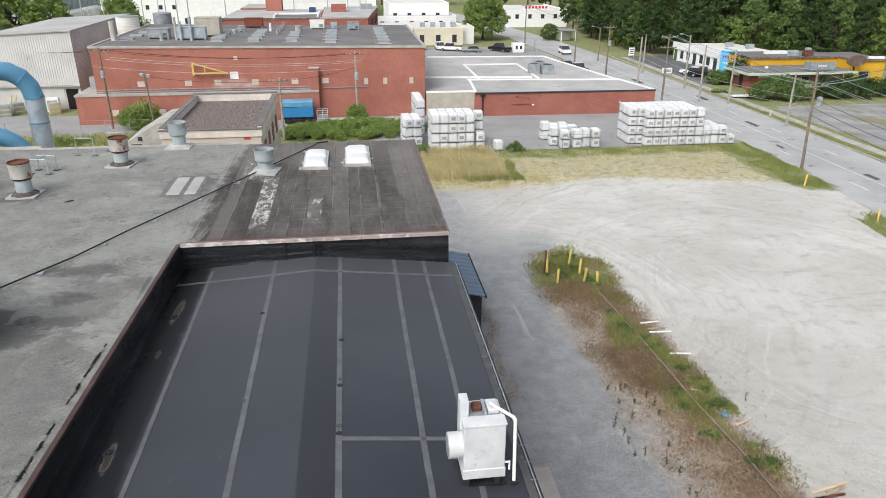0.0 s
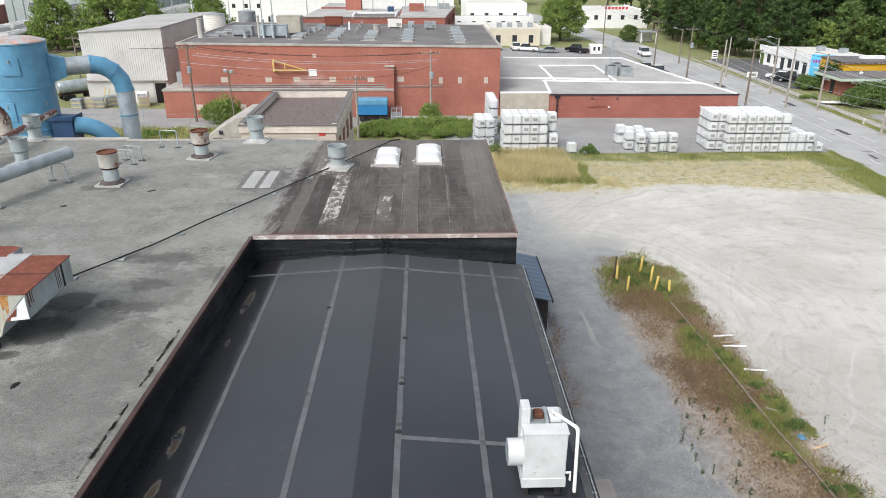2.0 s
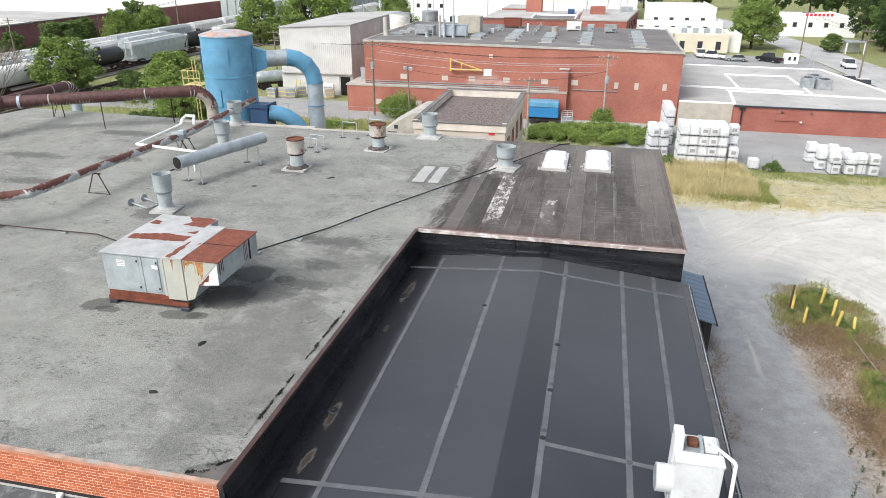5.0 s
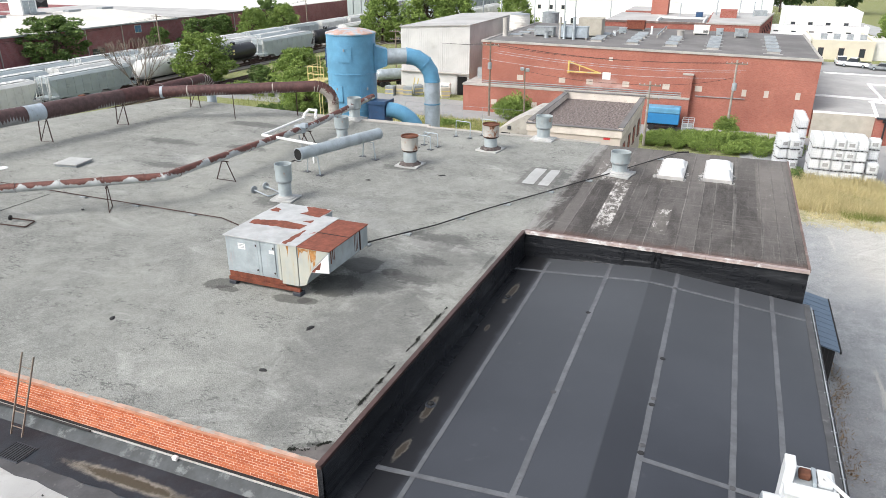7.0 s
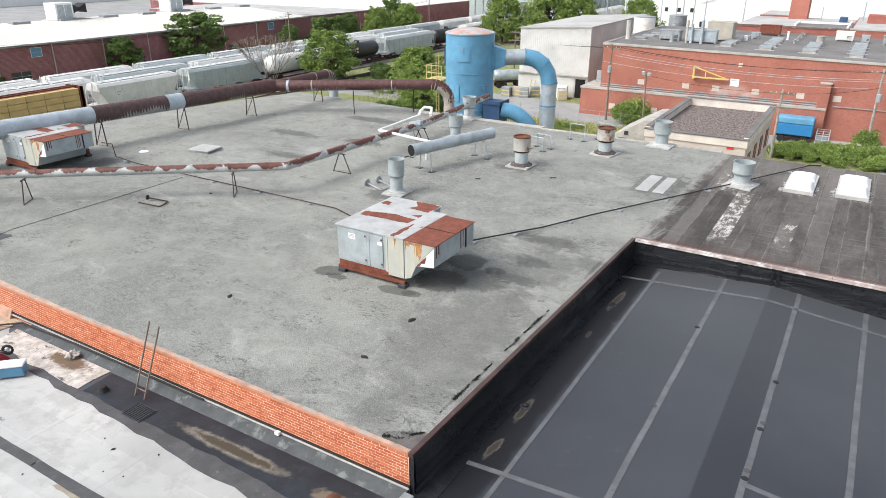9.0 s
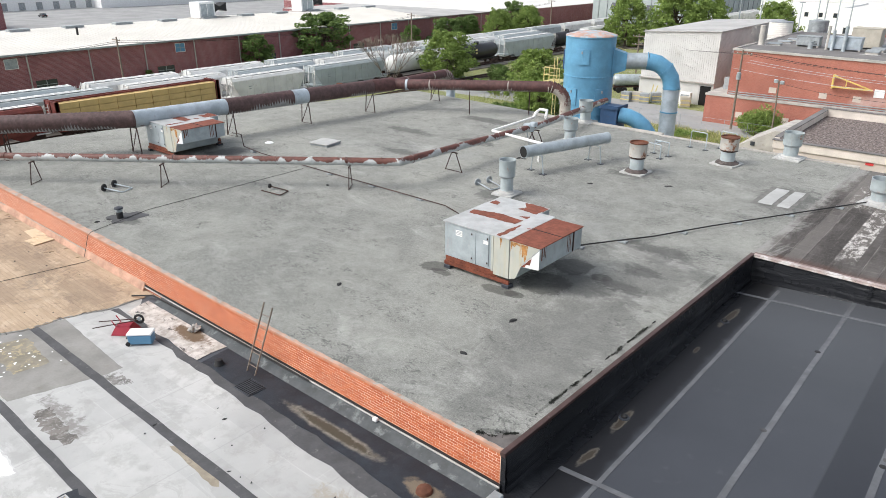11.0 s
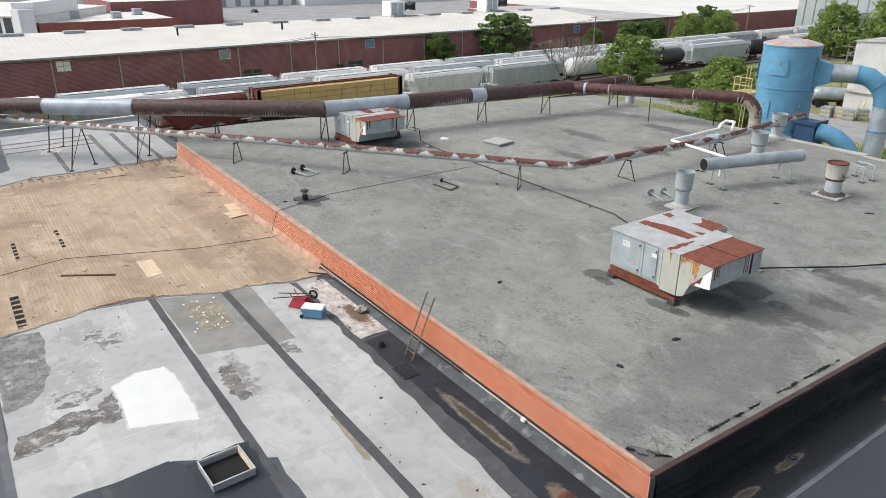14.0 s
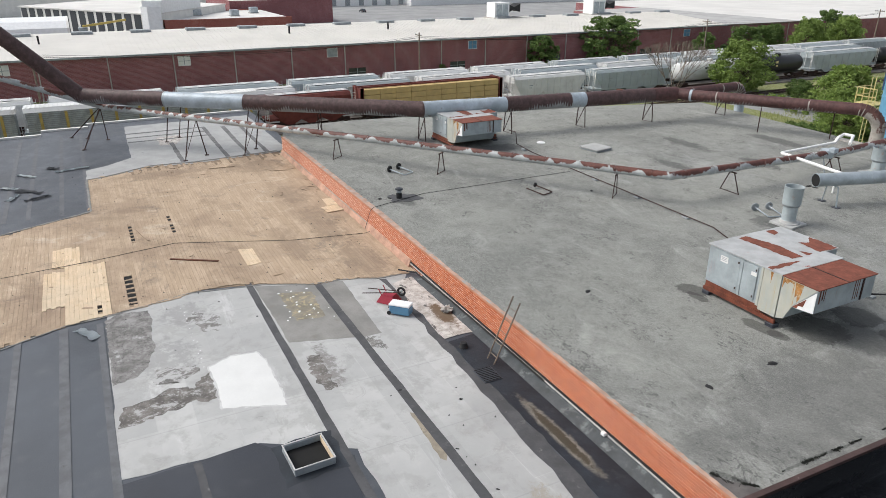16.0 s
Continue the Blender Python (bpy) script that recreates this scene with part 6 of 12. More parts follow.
big = thing("large_duct", "large ribbed rusty steel duct on trestles over the roofs", "duct")
R1 = 0.46
W0, W1, W2 = (-50.3, -5.6, 18.3), (-50.3, -0.45, 12.95), (-37.15, 17.5, 12.85)
J = (-34.9, 35.2, 12.75)
def mid(a, b, t):
    return tuple(Vector(a).lerp(Vector(b), t))
segs = [(W0, mid(W0, W1, 0.62), "duct"), (mid(W0, W1, 0.62), W1, "duct"), (W1, mid(W1, W2, 0.263), "duct"), (mid(W1, W2, 0.263), mid(W1, W2, 0.5), "duct_galv"), (mid(W1, W2, 0.5), mid(W1, W2, 0.749), "duct"), (mid(W1, W2, 0.749), W2, "duct"),
        (W2, mid(W2, J, 0.30), "duct_galv"), (mid(W2, J, 0.30), mid(W2, J, 0.55), "duct"), (mid(W2, J, 0.55), mid(W2, J, 0.61), "duct_galv"), (mid(W2, J, 0.61), mid(W2, J, 0.9), "duct"), (mid(W2, J, 0.9), J, "duct_red")]
for a, b, m in segs:
    smooth_ob(part("duct_length", sweep([a, b], R1, 28, ribs=0.2, rib=0.016), m, big, "zinc-grey duct length" if m == "duct_galv" else "brown rusted duct length"), 30)
    d = (Vector(b) - Vector(a)).normalized()
    smooth_ob(part("joint_band", add_tube(bmesh.new(), Vector(a) - d * 0.05, Vector(a) + d * 0.06, R1 + 0.025, 24), m if m != "duct_galv" else "galv", big))
for p in (W1, W2):
    bm = bmesh.new()
    bmesh.ops.create_icosphere(bm, subdivisions=3, radius=R1 + 0.015)
    bmesh.ops.translate(bm, verts=list(bm.verts), vec=p)
    smooth_ob(part("elbow", bm, "duct", big))
E1 = (-25.3, 40.38, 12.95)
e_dir = (Vector(E1) - Vector(J)).normalized()
e_dir.z = 0
smooth_ob(part("branch_duct", sweep([J, E1], 0.35, 24, ribs=0.2, rib=0.014), "duct_red", big, "red-brown branch duct"), 30)
arc = [Vector(E1) + e_dir * (1.15 * math.sin(a)) + Vector((0, 0, -1.15 * (1 - math.cos(a)))) for a in np.linspace(0, math.pi / 2, 9)]
for k in range(8):
    smooth_ob(part("elbow_segment", sweep([arc[k], arc[k + 1]], 0.365, 22), "duct_red" if k < 2 else "elbow", big, "segment of the elbow that turns down"))
    d = (arc[k + 1] - arc[k]).normalized()
    smooth_ob(part("elbow_ring", add_tube(bmesh.new(), arc[k] - d * 0.03, arc[k] + d * 0.03, 0.395, 22), "elbow", big))
smooth_ob(part("drop_duct", sweep([arc[-1], arc[-1] + Vector((0, 0, -2.6))], 0.36, 22, ribs=0.2, rib=0.014), "elbow", big, "grey ribbed duct going down"), 30)
bands(big, [J, E1], 0.35, 4.2, "elbow", 0.07)
d = e_dir
smooth_ob(part("joint_band", add_tube(bmesh.new(), Vector(J) + d * 1.0, Vector(J) + d * 1.16, 0.385, 24), "duct_galv", big, "pale band at the fork"))
N1 = (-35.05, 40.9, 12.75)
n_dir = (Vector(N1) - Vector(J)).normalized()
arc = [Vector(N1) + n_dir * (0.85 * math.sin(a)) + Vector((0, 0, -0.85 * (1 - math.cos(a)))) for a in np.linspace(0, math.pi / 2, 7)]
smooth_ob(part("branch_duct", sweep([J, N1], 0.34, 22, ribs=0.2, rib=0.012), "duct_red", big, "red-brown branch duct"), 30)
for k in range(6):
    smooth_ob(part("elbow_segment", sweep([arc[k], arc[k + 1]], 0.35, 22), "duct_red", big))
    d = (arc[k + 1] - arc[k]).normalized()
    smooth_ob(part("elbow_ring", add_tube(bmesh.new(), arc[k] - d * 0.025, arc[k] + d * 0.025, 0.375, 22), "elbow", big))
smooth_ob(part("drop_duct", sweep([arc[-1], arc[-1] + Vector((0, 0, -10.5))], 0.34, 20), "duct_galv", big, "pale duct going down beside the roof"))
bands(big, [J, N1], 0.34, 2.6, "elbow", 0.07)
smooth_ob(part("access_collar", lathe([(0.2, 0.3), (0.2, 0.52), (0.17, 0.52)], 14, (-35.55, 30.9, 12.75)), "rust", big))
for at, top in (((-37.15, 17.4), 12.4), ((-36.6, 23.1), 12.35), ((-36.0, 28.3), 12.35), ((-35.3, 33.35), 12.3)):
    trestle(big, at, top, ZG, 0.42, (0.98, 0.12))
for at, top in (((-29.75, 37.45), 12.5), ((-26.5, 39.9), 12.6)):
    trestle(big, at, top, ZG, 0.22, (0.6, -0.8))
trestle(big, (-34.7, 39.5), 12.4, ZG, 0.4, (0.98, 0.1))
trestle(big, (-41.0, 12.3), 12.35, ZG, 0.35, (0.8, -0.6))


def raking_legs(th, pairs, brace=True):
    """Bare legs from feet on the lower roof up to the duct, with small foot plates."""
    for (fx, fy), top in pairs:
        part("trestle_leg", add_beam(bmesh.new(), (fx, fy, ZL + 0.02), top, 0.05), "dark_rust", th)
        part("foot_plate", B((fx - 0.12, fx + 0.12, fy - 0.12, fy + 0.12, ZL + 0.018, ZL + 0.04)), "dark_rust", th)
    if brace:
        (a, _), (b, tb) = pairs[0], pairs[1]
        part("trestle_brace", add_beam(bmesh.new(), (a[0], a[1], ZL + 0.1), tb, 0.025), "dark_rust", th)


raking_legs(big, [((-48.1, 4.03), (-46.8, 4.3, 12.5)), ((-49.1, 4.95), (-46.3, 5.0, 12.5))], False)
raking_legs(big, [((-42.47, 7.89), (-43.65, 8.63, 12.5)), ((-43.7, 8.85), (-43.24, 9.19, 12.5))])

small = thing("small_duct", "slim white duct with rust patches on A-frames", "duct")
S0, S1, S2, S3 = (-50.3, -4.8, 14.4), (-50.3, 0.7, 12.15), (-21.62, 22.15, 12.28), (-21.75, 34.0, 11.95)
S4 = (-22.7, 43.6, 11.9)
SM = mid(S1, S2, 0.45)
for a, b in ((S0, S1), (S1, SM), (SM, S2), (S2, S3), (S3, S4)):
    sm = "duct_white" if b[0] < -30 else "duct_small"
    smooth_ob(part("duct_length", sweep([a, b], 0.185, 16), sm, small, "white duct length with brown rust patches"))
    bands(small, [a, b], 0.185, 1.55, sm, 0.06)
for p in (S1, S2, S3):
    bm = bmesh.new()
    bmesh.ops.create_icosphere(bm, subdivisions=2, radius=0.2)
    bmesh.ops.translate(bm, verts=list(bm.verts), vec=p)
    smooth_ob(part("elbow", bm, "duct_small", small))


def a_frame(th, at, top, z0, along, half=0.42):
    x, y = at
    t = Vector((x, y, top))
    for s in (-1, 1):
        f = Vector((x + along[0] * half * s, y + along[1] * half * s, z0))
        part("frame_leg", add_beam(bmesh.new(), f, t + Vector((along[0] * 0.12 * s, along[1] * 0.12 * s, 0)), 0.035), "dark_rust", th)
    part("frame_foot", add_beam(bmesh.new(), (x - along[0] * half, y - along[1] * half, z0 + 0.03), (x + along[0] * half, y + along[1] * half, z0 + 0.03), 0.025), "dark_rust", th)
    part("frame_cradle", add_beam(bmesh.new(), (x - along[0] * 0.25, y - along[1] * 0.25, top - 0.02), (x + along[0] * 0.25, y + along[1] * 0.25, top - 0.02), 0.05), "dark_rust", th)


for at, z0 in (((-35.5, 11.5), ZG), ((-30.45, 15.3), ZG), ((-23.5, 20.75), ZG)):
    a_frame(small, at, 12.05, z0, (-0.6, 0.8))
a_frame(small, (-21.6, 26.0), 11.98, ZG, (1, 0.0), 0.55)
a_frame(small, (-21.75, 33.6), 11.75, ZG, (1, 0.0), 0.5)
raking_legs(small, [((-42.72, 4.45), (-44.4, 5.14, 12.0)), ((-43.53, 5.82), (-43.9, 5.5, 12.05))])
raking_legs(small, [((-48.22, -0.85), (-50.6, 0.45, 12.0)), ((-50.49, 0.63), (-50.5, 0.5, 12.0)), ((-52.2, -1.52), (-50.7, 0.4, 12.0)), ((-51.41, -0.58), (-50.6, 0.5, 12.0))], False)
part("foot_pad", torn([(-49.6, 3.5), (-47.2, 3.5), (-47.3, 4.5), (-49.0, 5.3), (-49.8, 4.9)], ZL + 0.0182, 0.004, 0.08, 0.2, 77), "old_patch", low, "pale flashed pad under the trestle feet")

# white plastic pipe beside the small duct
pv = thing("plastic_pipe", "white plastic pipe run over the small duct", "pipe", (-22.5, 30.4, 12.1))
o = Vector((-22.5, 30.4, 12.1))
for pts, r in (([(-22.5, 30.4, 12.15), (-22.6, 34.6, 12.2)], 0.075), ([(-22.5, 30.4, 12.15), (-18.7, 30.15, 12.0)], 0.075), ([(-22.6, 34.6, 12.2), (-22.6, 34.8, 12.45), (-22.8, 35.5, 12.5), (-22.3, 35.55, 12.5), (-21.8, 34.6, 12.3)], 0.085)):
    smooth_ob(part("pipe_run", sweep([Vector(p) - o for p in pts], r, 12), "pvc", pv))
part("support", add_beam(bmesh.new(), Vector((-19.3, 30.18, 12.0)) - o, Vector((-19.3, 30.18, ZG)) - o, 0.06), "pvc", pv)
fan = thing("fan_box", "small grey fan housing on the slim duct", "fan", (-21.8, 32.9, 12.0))
smooth_ob(part("housing", lathe([(0.02, -0.2), (0.3, -0.2), (0.33, -0.12), (0.33, 0.12), (0.3, 0.2), (0.02, 0.2)], 18), "galv", fan))
part("motor", B((0.15, 0.5, -0.16, 0.16, 0.1, 0.35), bevel=0.03), "duct_galv", fan)
part("leg", add_beam(bmesh.new(), (0, 0.2, -0.15), (0.35, 0.35, -1.0), 0.05), "dark_rust", fan)
part("leg", add_beam(bmesh.new(), (0, -0.2, -0.15), (0.35, -0.35, -1.0), 0.05), "galv_old", fan)

# silver tube on hoop legs
tb = thing("silver_tube", "short open silver duct lying on hoop legs", "duct", (-18.59, 27.75, ZG))
d0, d1 = Vector((0, 0, 1.15)), Vector((1.75, 5.1, 1.2))
smooth_ob(part("tube", sweep([d0, d1], 0.285, 24, ribs=0.5, rib=0.008), "galv", tb), 30)
dd = (d1 - d0).normalized()
part("open_end", add_tube(bmesh.new(), d0 - dd * 0.032, d0 - dd * 0.022, 0.275, 24), "hole", tb, "dark open end")
for t in (0.0, 0.42, 0.46, 0.72, 1.0):
    p = d0.lerp(d1, t)
    smooth_ob(part("joint_band", add_tube(bmesh.new(), p - dd * 0.02, p + dd * 0.03, 0.305, 24), "galv", tb))
sx = Vector((dd.y, -dd.x, 0))
for t in (0.16, 0.86):
    p = d0.lerp(d1, t)
    pts = [Vector((p.x, p.y, 0)) - sx * 0.5, Vector((p.x, p.y, 0.88)) - sx * 0.36, Vector((p.x, p.y, 0.9)) + sx * 0.36, Vector((p.x, p.y, 0)) + sx * 0.5]
    smooth_ob(part("hoop_leg", sweep(pts, 0.035, 8), "galv", tb))
    for q in (pts[0], pts[-1]):
        part("foot_plate", B((q.x - 0.16, q.x + 0.16, q.y - 0.14, q.y + 0.14, 0.002, 0.03), bevel=0.008), "dull", tb)

# hoop rails
def hoop(x, y, turn, w, h, n, label):
    th = thing("hoop_stand", label, "pipe stand", (x, y, ZG), turn=turn)
    for i in range(n):
        yy = i * 0.75
        smooth_ob(part("hoop", sweep([(0, yy, 0), (0, yy, h * 0.94), (0.05, yy, h), (w - 0.05, yy, h), (w, yy, h * 0.94), (w, yy, 0)], 0.032, 8), "galv", th))
        for q in (0, w):
            part("foot_plate", B((q - 0.14, q + 0.14, yy - 0.12, yy + 0.12, 0.002, 0.03)), "dull", th)
    if n > 1:
        part("top_bar", add_beam(bmesh.new(), (w / 2, 0, h), (w / 2, (n - 1) * 0.75, h), 0.05), "galv", th)
    return th


hoop(-15.6, 35.1, -10, 0.9, 0.75, 2, "low white steel hoop stand on the gravel")
hoop(-14.5, 38.4, -8, 0.95, 0.95, 1, "single pale hoop stand near the roof edge")
hoop(-13.1, 39.2, -8, 0.9, 1.0, 1, "single pale hoop stand near the roof edge")


def lying_stand(x, y, turn, pads=True, pad="rubber", bar="galv"):
    """A tipped-over support stand with round pads."""
    th = thing("tipped_stand", "tipped-over steel pipe stand with round pads", "pipe stand", (x, y, ZG), "tipped pipe stands", turn=turn)
    smooth_ob(part("hoop", sweep([(0, 0, 0.16), (0.95, 0, 0.05), (1.0, 0.06, 0.05), (1.0, 0.62, 0.05), (0.95, 0.68, 0.05), (0, 0.68, 0.16)], 0.03, 8), bar, th))
    for yy in ((0, 0.68) if pads else (0.68,)):
        smooth_ob(part("pad", add_tube(bmesh.new(), (-0.03, yy, 0.17), (0.02, yy, 0.17), 0.17 if pads else 0.11, 14), pad, th))
    return th


lying_stand(-31.7, 13.0, 25)
lying_stand(-25.9, 17.5, 20, False, "rubber", "dark_rust")
lying_stand(-19.2, 24.9, -15, True, "galv_old")
g = thing("roof_pipe_vent", "short black roof pipe with a cowl on a dark flashing", "roof vent", (-27.65, 11.75, ZG))
smooth_ob(part("pipe", lathe([(0.13, 0), (0.13, 0.24), (0.09, 0.26), (0.09, 0.4)], 14), "rubber", g))
smooth_ob(part("collar", lathe([(0.1, 0.27), (0.13, 0.3), (0.13, 0.36), (0.1, 0.38)], 14), "galv_old", g))
smooth_ob(part("cowl", lathe([(0.03, 0.4), (0.19, 0.42), (0.17, 0.47), (0.04, 0.52)], 14), "dull", g))
part("apron", torn([(-0.55, -0.35), (0.5, -0.5), (0.6, 0.95), (-0.1, 0.9), (-0.5, 0.45)], 0.001, 0.012, 0.12, 0.2, 91), "strip", g, "torn dark tar apron")
for i, (px, py) in enumerate(((-27.9, 10.9), (-27.8, 11.35), (-10.2, 15.07), (-10.15, 12.72), (-20.2, 30.2), (-20.5, 30.1), (-24.6, 20.3), (-15.3, 28.6), (-12.3, 30.6), (-16.0, 13.4))):
    c = thing("roof_debris", "small dark scrap on the gravel roof", "debris", (px, py, ZG), "scraps on the roof", turn=RND.uniform(0, 180))
    bm = bmesh.new()
    bmesh.ops.create_icosphere(bm, subdivisions=2, radius=0.09)
    for v in bm.verts:
        v.co *= 1 + 0.6 * noise.noise(v.co * 9 + Vector((i, 0, 0)))
        v.co = Vector((v.co.x * (1.2 + 0.4 * (i % 3)), v.co.y * 0.7, max(0, v.co.z * 0.45 + 0.012)))
    part("scrap", bm, "rubber", c)
roof_grit = bpy.data.objects["roof_gravel"]
part("corner_sheet", torn([(-7.72, 10.2), (-6.95, 10.2), (-6.92, 10.8), (-7.1, 10.72), (-7.4, 10.45), (-7.74, 10.27)], ZG + 0.004, 0.006, 0.012, 0.2, 5), "corner_felt", roof_grit, "dark grey felt patch in the roof corner")
# black moss in lumps along the low edges of the gravel
def moss(lines, seed):
    r = random.Random(seed)
    v, f = [], []
    for (x0, y0), (x1, y1), spread, n_ in lines:
        for _ in range(n_):
            u = r.random()
            wide = spread * (0.35 + 0.65 * abs(math.sin(u * 7 + seed))) * min(1, 6 * u + 0.2, 6 * (1 - u) + 0.2)
            x, y, q = x0 + (x1 - x0) * u + r.gauss(0, wide), y0 + (y1 - y0) * u + r.gauss(0, wide), r.uniform(0.008, 0.028)
            if x > -6.96 or noise.noise((x * 3.0, y * 2.6, seed)) < r.uniform(-0.25, 0.15):
                continue
            a, k = r.uniform(0, 2), len(v)
            v += [(x + q * math.cos(a + j * 2.094), y + q * math.sin(a + j * 2.094), ZG + 0.001) for j in range(3)] + [(x, y, ZG + q * 1.1 + 0.012)]
            f += [(k, k + 1, k + 3), (k + 1, k + 2, k + 3), (k + 2, k, k + 3)]
    th = thing("roof_moss", "black dried moss along the gravel roof's edge", "moss", (0, 0, 0), kind="stuff")
    tris(v, f, "lumps", "moss_black", th)


moss((((-7.78, 10.25), (-7.3, 10.5), 0.04, 300), ((-7.5, 10.4), (-7.22, 10.62), 0.05, 260), ((-7.3, 10.55), (-7.02, 10.85), 0.025, 160), ((-7.12, 11.65), (-7.06, 14.2), 0.027, 620), ((-7.06, 14.95), (-6.98, 17.8), 0.028, 700),
      ((-6.94, 18.6), (-6.85, 21.4), 0.02, 260)), 3)
# scuttle cover and disc
sk = thing("roof_hatch", "low white square roof hatch cover", "roof hatch", (-30.75, 25.4, ZG), turn=10)
part("curb", B((-0.62, 0.62, -0.58, 0.58, 0, 0.10)), "galv_old", sk)
part("lid", B((-0.68, 0.68, -0.64, 0.64, 0.10, 0.17), bevel=0.02), "white_roof", sk)
sk = thing("drain_cover", "round white drain cover on the gravel", "drain", (-33.46, 23.47, ZG))
smooth_ob(part("cover", lathe([(0.26, 0.0), (0.26, 0.02), (0.2, 0.05), (0.02, 0.06)], 16), "white", sk))
# pale panels
for i, xx in enumerate((-8.35, -7.55)):
    sk = thing("roof_panel", "flat pale skylight panel in the gravel roof", "skylight", (xx, 30.9, ZG), "flat skylight panels")
    part("frame", B((-0.22 + 0.03 * i, 0.56 + 0.1 * i, -0.2, 2.85, 0.002, 0.012 - 0.002 * i)), "tar", sk, "grey tar border")
    part("sheet", ragged(0.02, 0.60 - 0.1 * i, 0.02, 2.68, 0.012, 0.012, 0.015, 0.3, 40 + i), "white_roof", sk)


def bubble(x, y, w, l):
    """A white double-domed skylight on a curb."""
    th = thing("skylight", "white domed plastic skylight on a low curb", "skylight", (x, y, ZG), "domed skylights")
    part("curb", B((-0.06, w + 0.06, -0.06, l + 0.06, 0, 0.17), bevel=0.012), "edge", th)
    n = 16
    for k in range(2):
        y0, y1 = k * l / 2 + 0.03, (k + 1) * l / 2 - 0.03
        bm = bmesh.new()
        g = [[bm.verts.new((w * i / n, y0 + (y1 - y0) * j / n, 0.15 + 0.22 * ((1 - abs(2 * i / n - 1) ** 5.0) * (1 - abs(2 * j / n - 1) ** 5.0)) ** 0.6)) for j in range(n + 1)] for i in range(n + 1)]
        for i in range(n):
            for j in range(n):
                bm.faces.new((g[i][j], g[i + 1][j], g[i + 1][j + 1], g[i][j + 1]))
        smooth_ob(part("dome", bm, "dome", th), 80)
    part("smear", ragged(-0.22, w + 0.18, -0.1, l * 0.5, 0.004, 0.004, 0.1, 0.25, int(x * 10) % 7), plain("sealant", (0.42, 0.41, 0.39), 0.8, var=0.3, scale=2.5, dirt=(0.1, 0.1, 0.095), dirt_at=(0.45, 0.55)), th, "smeared grey sealant")
    return th


bubble(-2.38, 34.2, 1.12, 2.95)
bubble(-0.28, 34.5, 1.2, 3.3)

# white evaporative cooler on the black roof
uz = black_z(2.6)
cu = thing("roof_cooler", "white evaporative cooler with a looped white pipe", "roof cooler", (2.09, 12.2, uz))
part("body", B((0.10, 1.04, 0.0, 1.0, 0.26, 1.62), bevel=0.02), "cooler_white", cu, "white sheet body")
part("sump", B((0.08, 1.06, -0.02, 1.02, 0.2, 0.46), bevel=0.015), "cooler_white", cu)
part("top_lip", B((0.08, 1.06, -0.02, 0.35, 1.62, 1.66), bevel=0.008), "cooler_white", cu)
part("top_well", B((0.3, 0.98, 0.38, 0.92, 1.56, 1.628)), "galv_old", cu, "open top with pump and motor")
part("motor", B((0.36, 0.58, 0.52, 0.76, 1.628, 1.78), bevel=0.03), "rust", cu, "red-brown motor")
part("control_plate", B((0.6, 0.67, 0.36, 0.86, 1.628, 1.74)), "galv", cu)
for k in range(3):
    part("knob", B((0.67, 0.685, 0.44 + k * 0.13, 0.5 + k * 0.13, 1.66, 1.71)), "rubber", cu)
part("inner_box", B((0.7, 0.96, 0.42, 0.86, 1.628, 1.73), bevel=0.01), "cooler_white", cu)
part("tall_panel", B((0.06, 0.26, 0.36, 0.72, 1.3, 2.04), bevel=0.015), "cooler_white", cu, "tall white side panel")
smooth_ob(part("round_outlet", add_tube(bmesh.new(), (-0.22, 0.3, 0.95), (0.12, 0.3, 0.95), 0.3, 20), "cooler_white", cu, "round white side outlet"))
part("outlet_face", add_tube(bmesh.new(), (-0.235, 0.3, 0.95), (-0.222, 0.3, 0.95), 0.26, 20), "galv", cu)
smooth_ob(part("pipe", sweep([(0.78, 0.55, 1.66), (0.78, 0.55, 1.82), (1.24, 0.2, 1.66), (1.27, 0.15, 1.62), (1.27, 0.0, 0.03)], 0.042, 10), "pvc", cu, "looped white plastic pipe"))
smooth_ob(part("drain_pipe", sweep([(1.04, 0.06, 0.55), (1.16, 0.06, 0.55), (1.16, 0.06, 0.34)], 0.028, 8), "pvc", cu))
for px, py in ((0.18, 0.06), (0.88, 0.06), (0.18, 0.85), (0.88, 0.85)):
    part("foot", B((px - 0.06, px + 0.06, py - 0.09, py + 0.09, 0.012, 0.2), bevel=0.01), "rubber", cu)
part("pipe_block", B((1.18, 1.36, -0.08, 0.08, 0.012, 0.06)), "rubber", cu)
part("curb_tray", B((0.0, 1.1, -0.05, 1.0, 0.018, 0.03)), "flash", cu)

# ---- things on the lower roof ----
ht = thing("open_hatch", "open square roof hatch with a rusty metal curb", "roof hatch", (-13.4, 3.13, ZL), turn=2)
part("flashing", ragged(-0.8, 0.75, -0.75, 0.8, 0.004, 0.014, 0.06, 0.3, 5), "gutter", ht, "dark stained apron")
bm = B((-0.51, -0.48, -0.50, 0.50, 0.01, 0.2), (0.48, 0.51, -0.50, 0.50, 0.01, 0.2), (-0.48, 0.48, -0.50, -0.47, 0.01, 0.2), (-0.48, 0.48, 0.47, 0.50, 0.01, 0.2))
part("curb", bm, "galv_old", ht)
part("curb_rim", B((-0.52, -0.49, -0.51, 0.51, 0.2, 0.215), (0.49, 0.52, -0.51, 0.51, 0.2, 0.215), (-0.49, 0.49, -0.51, -0.48, 0.2, 0.215), (-0.49, 0.49, 0.48, 0.51, 0.2, 0.215)), "edge", ht, "thin pale worn rim")
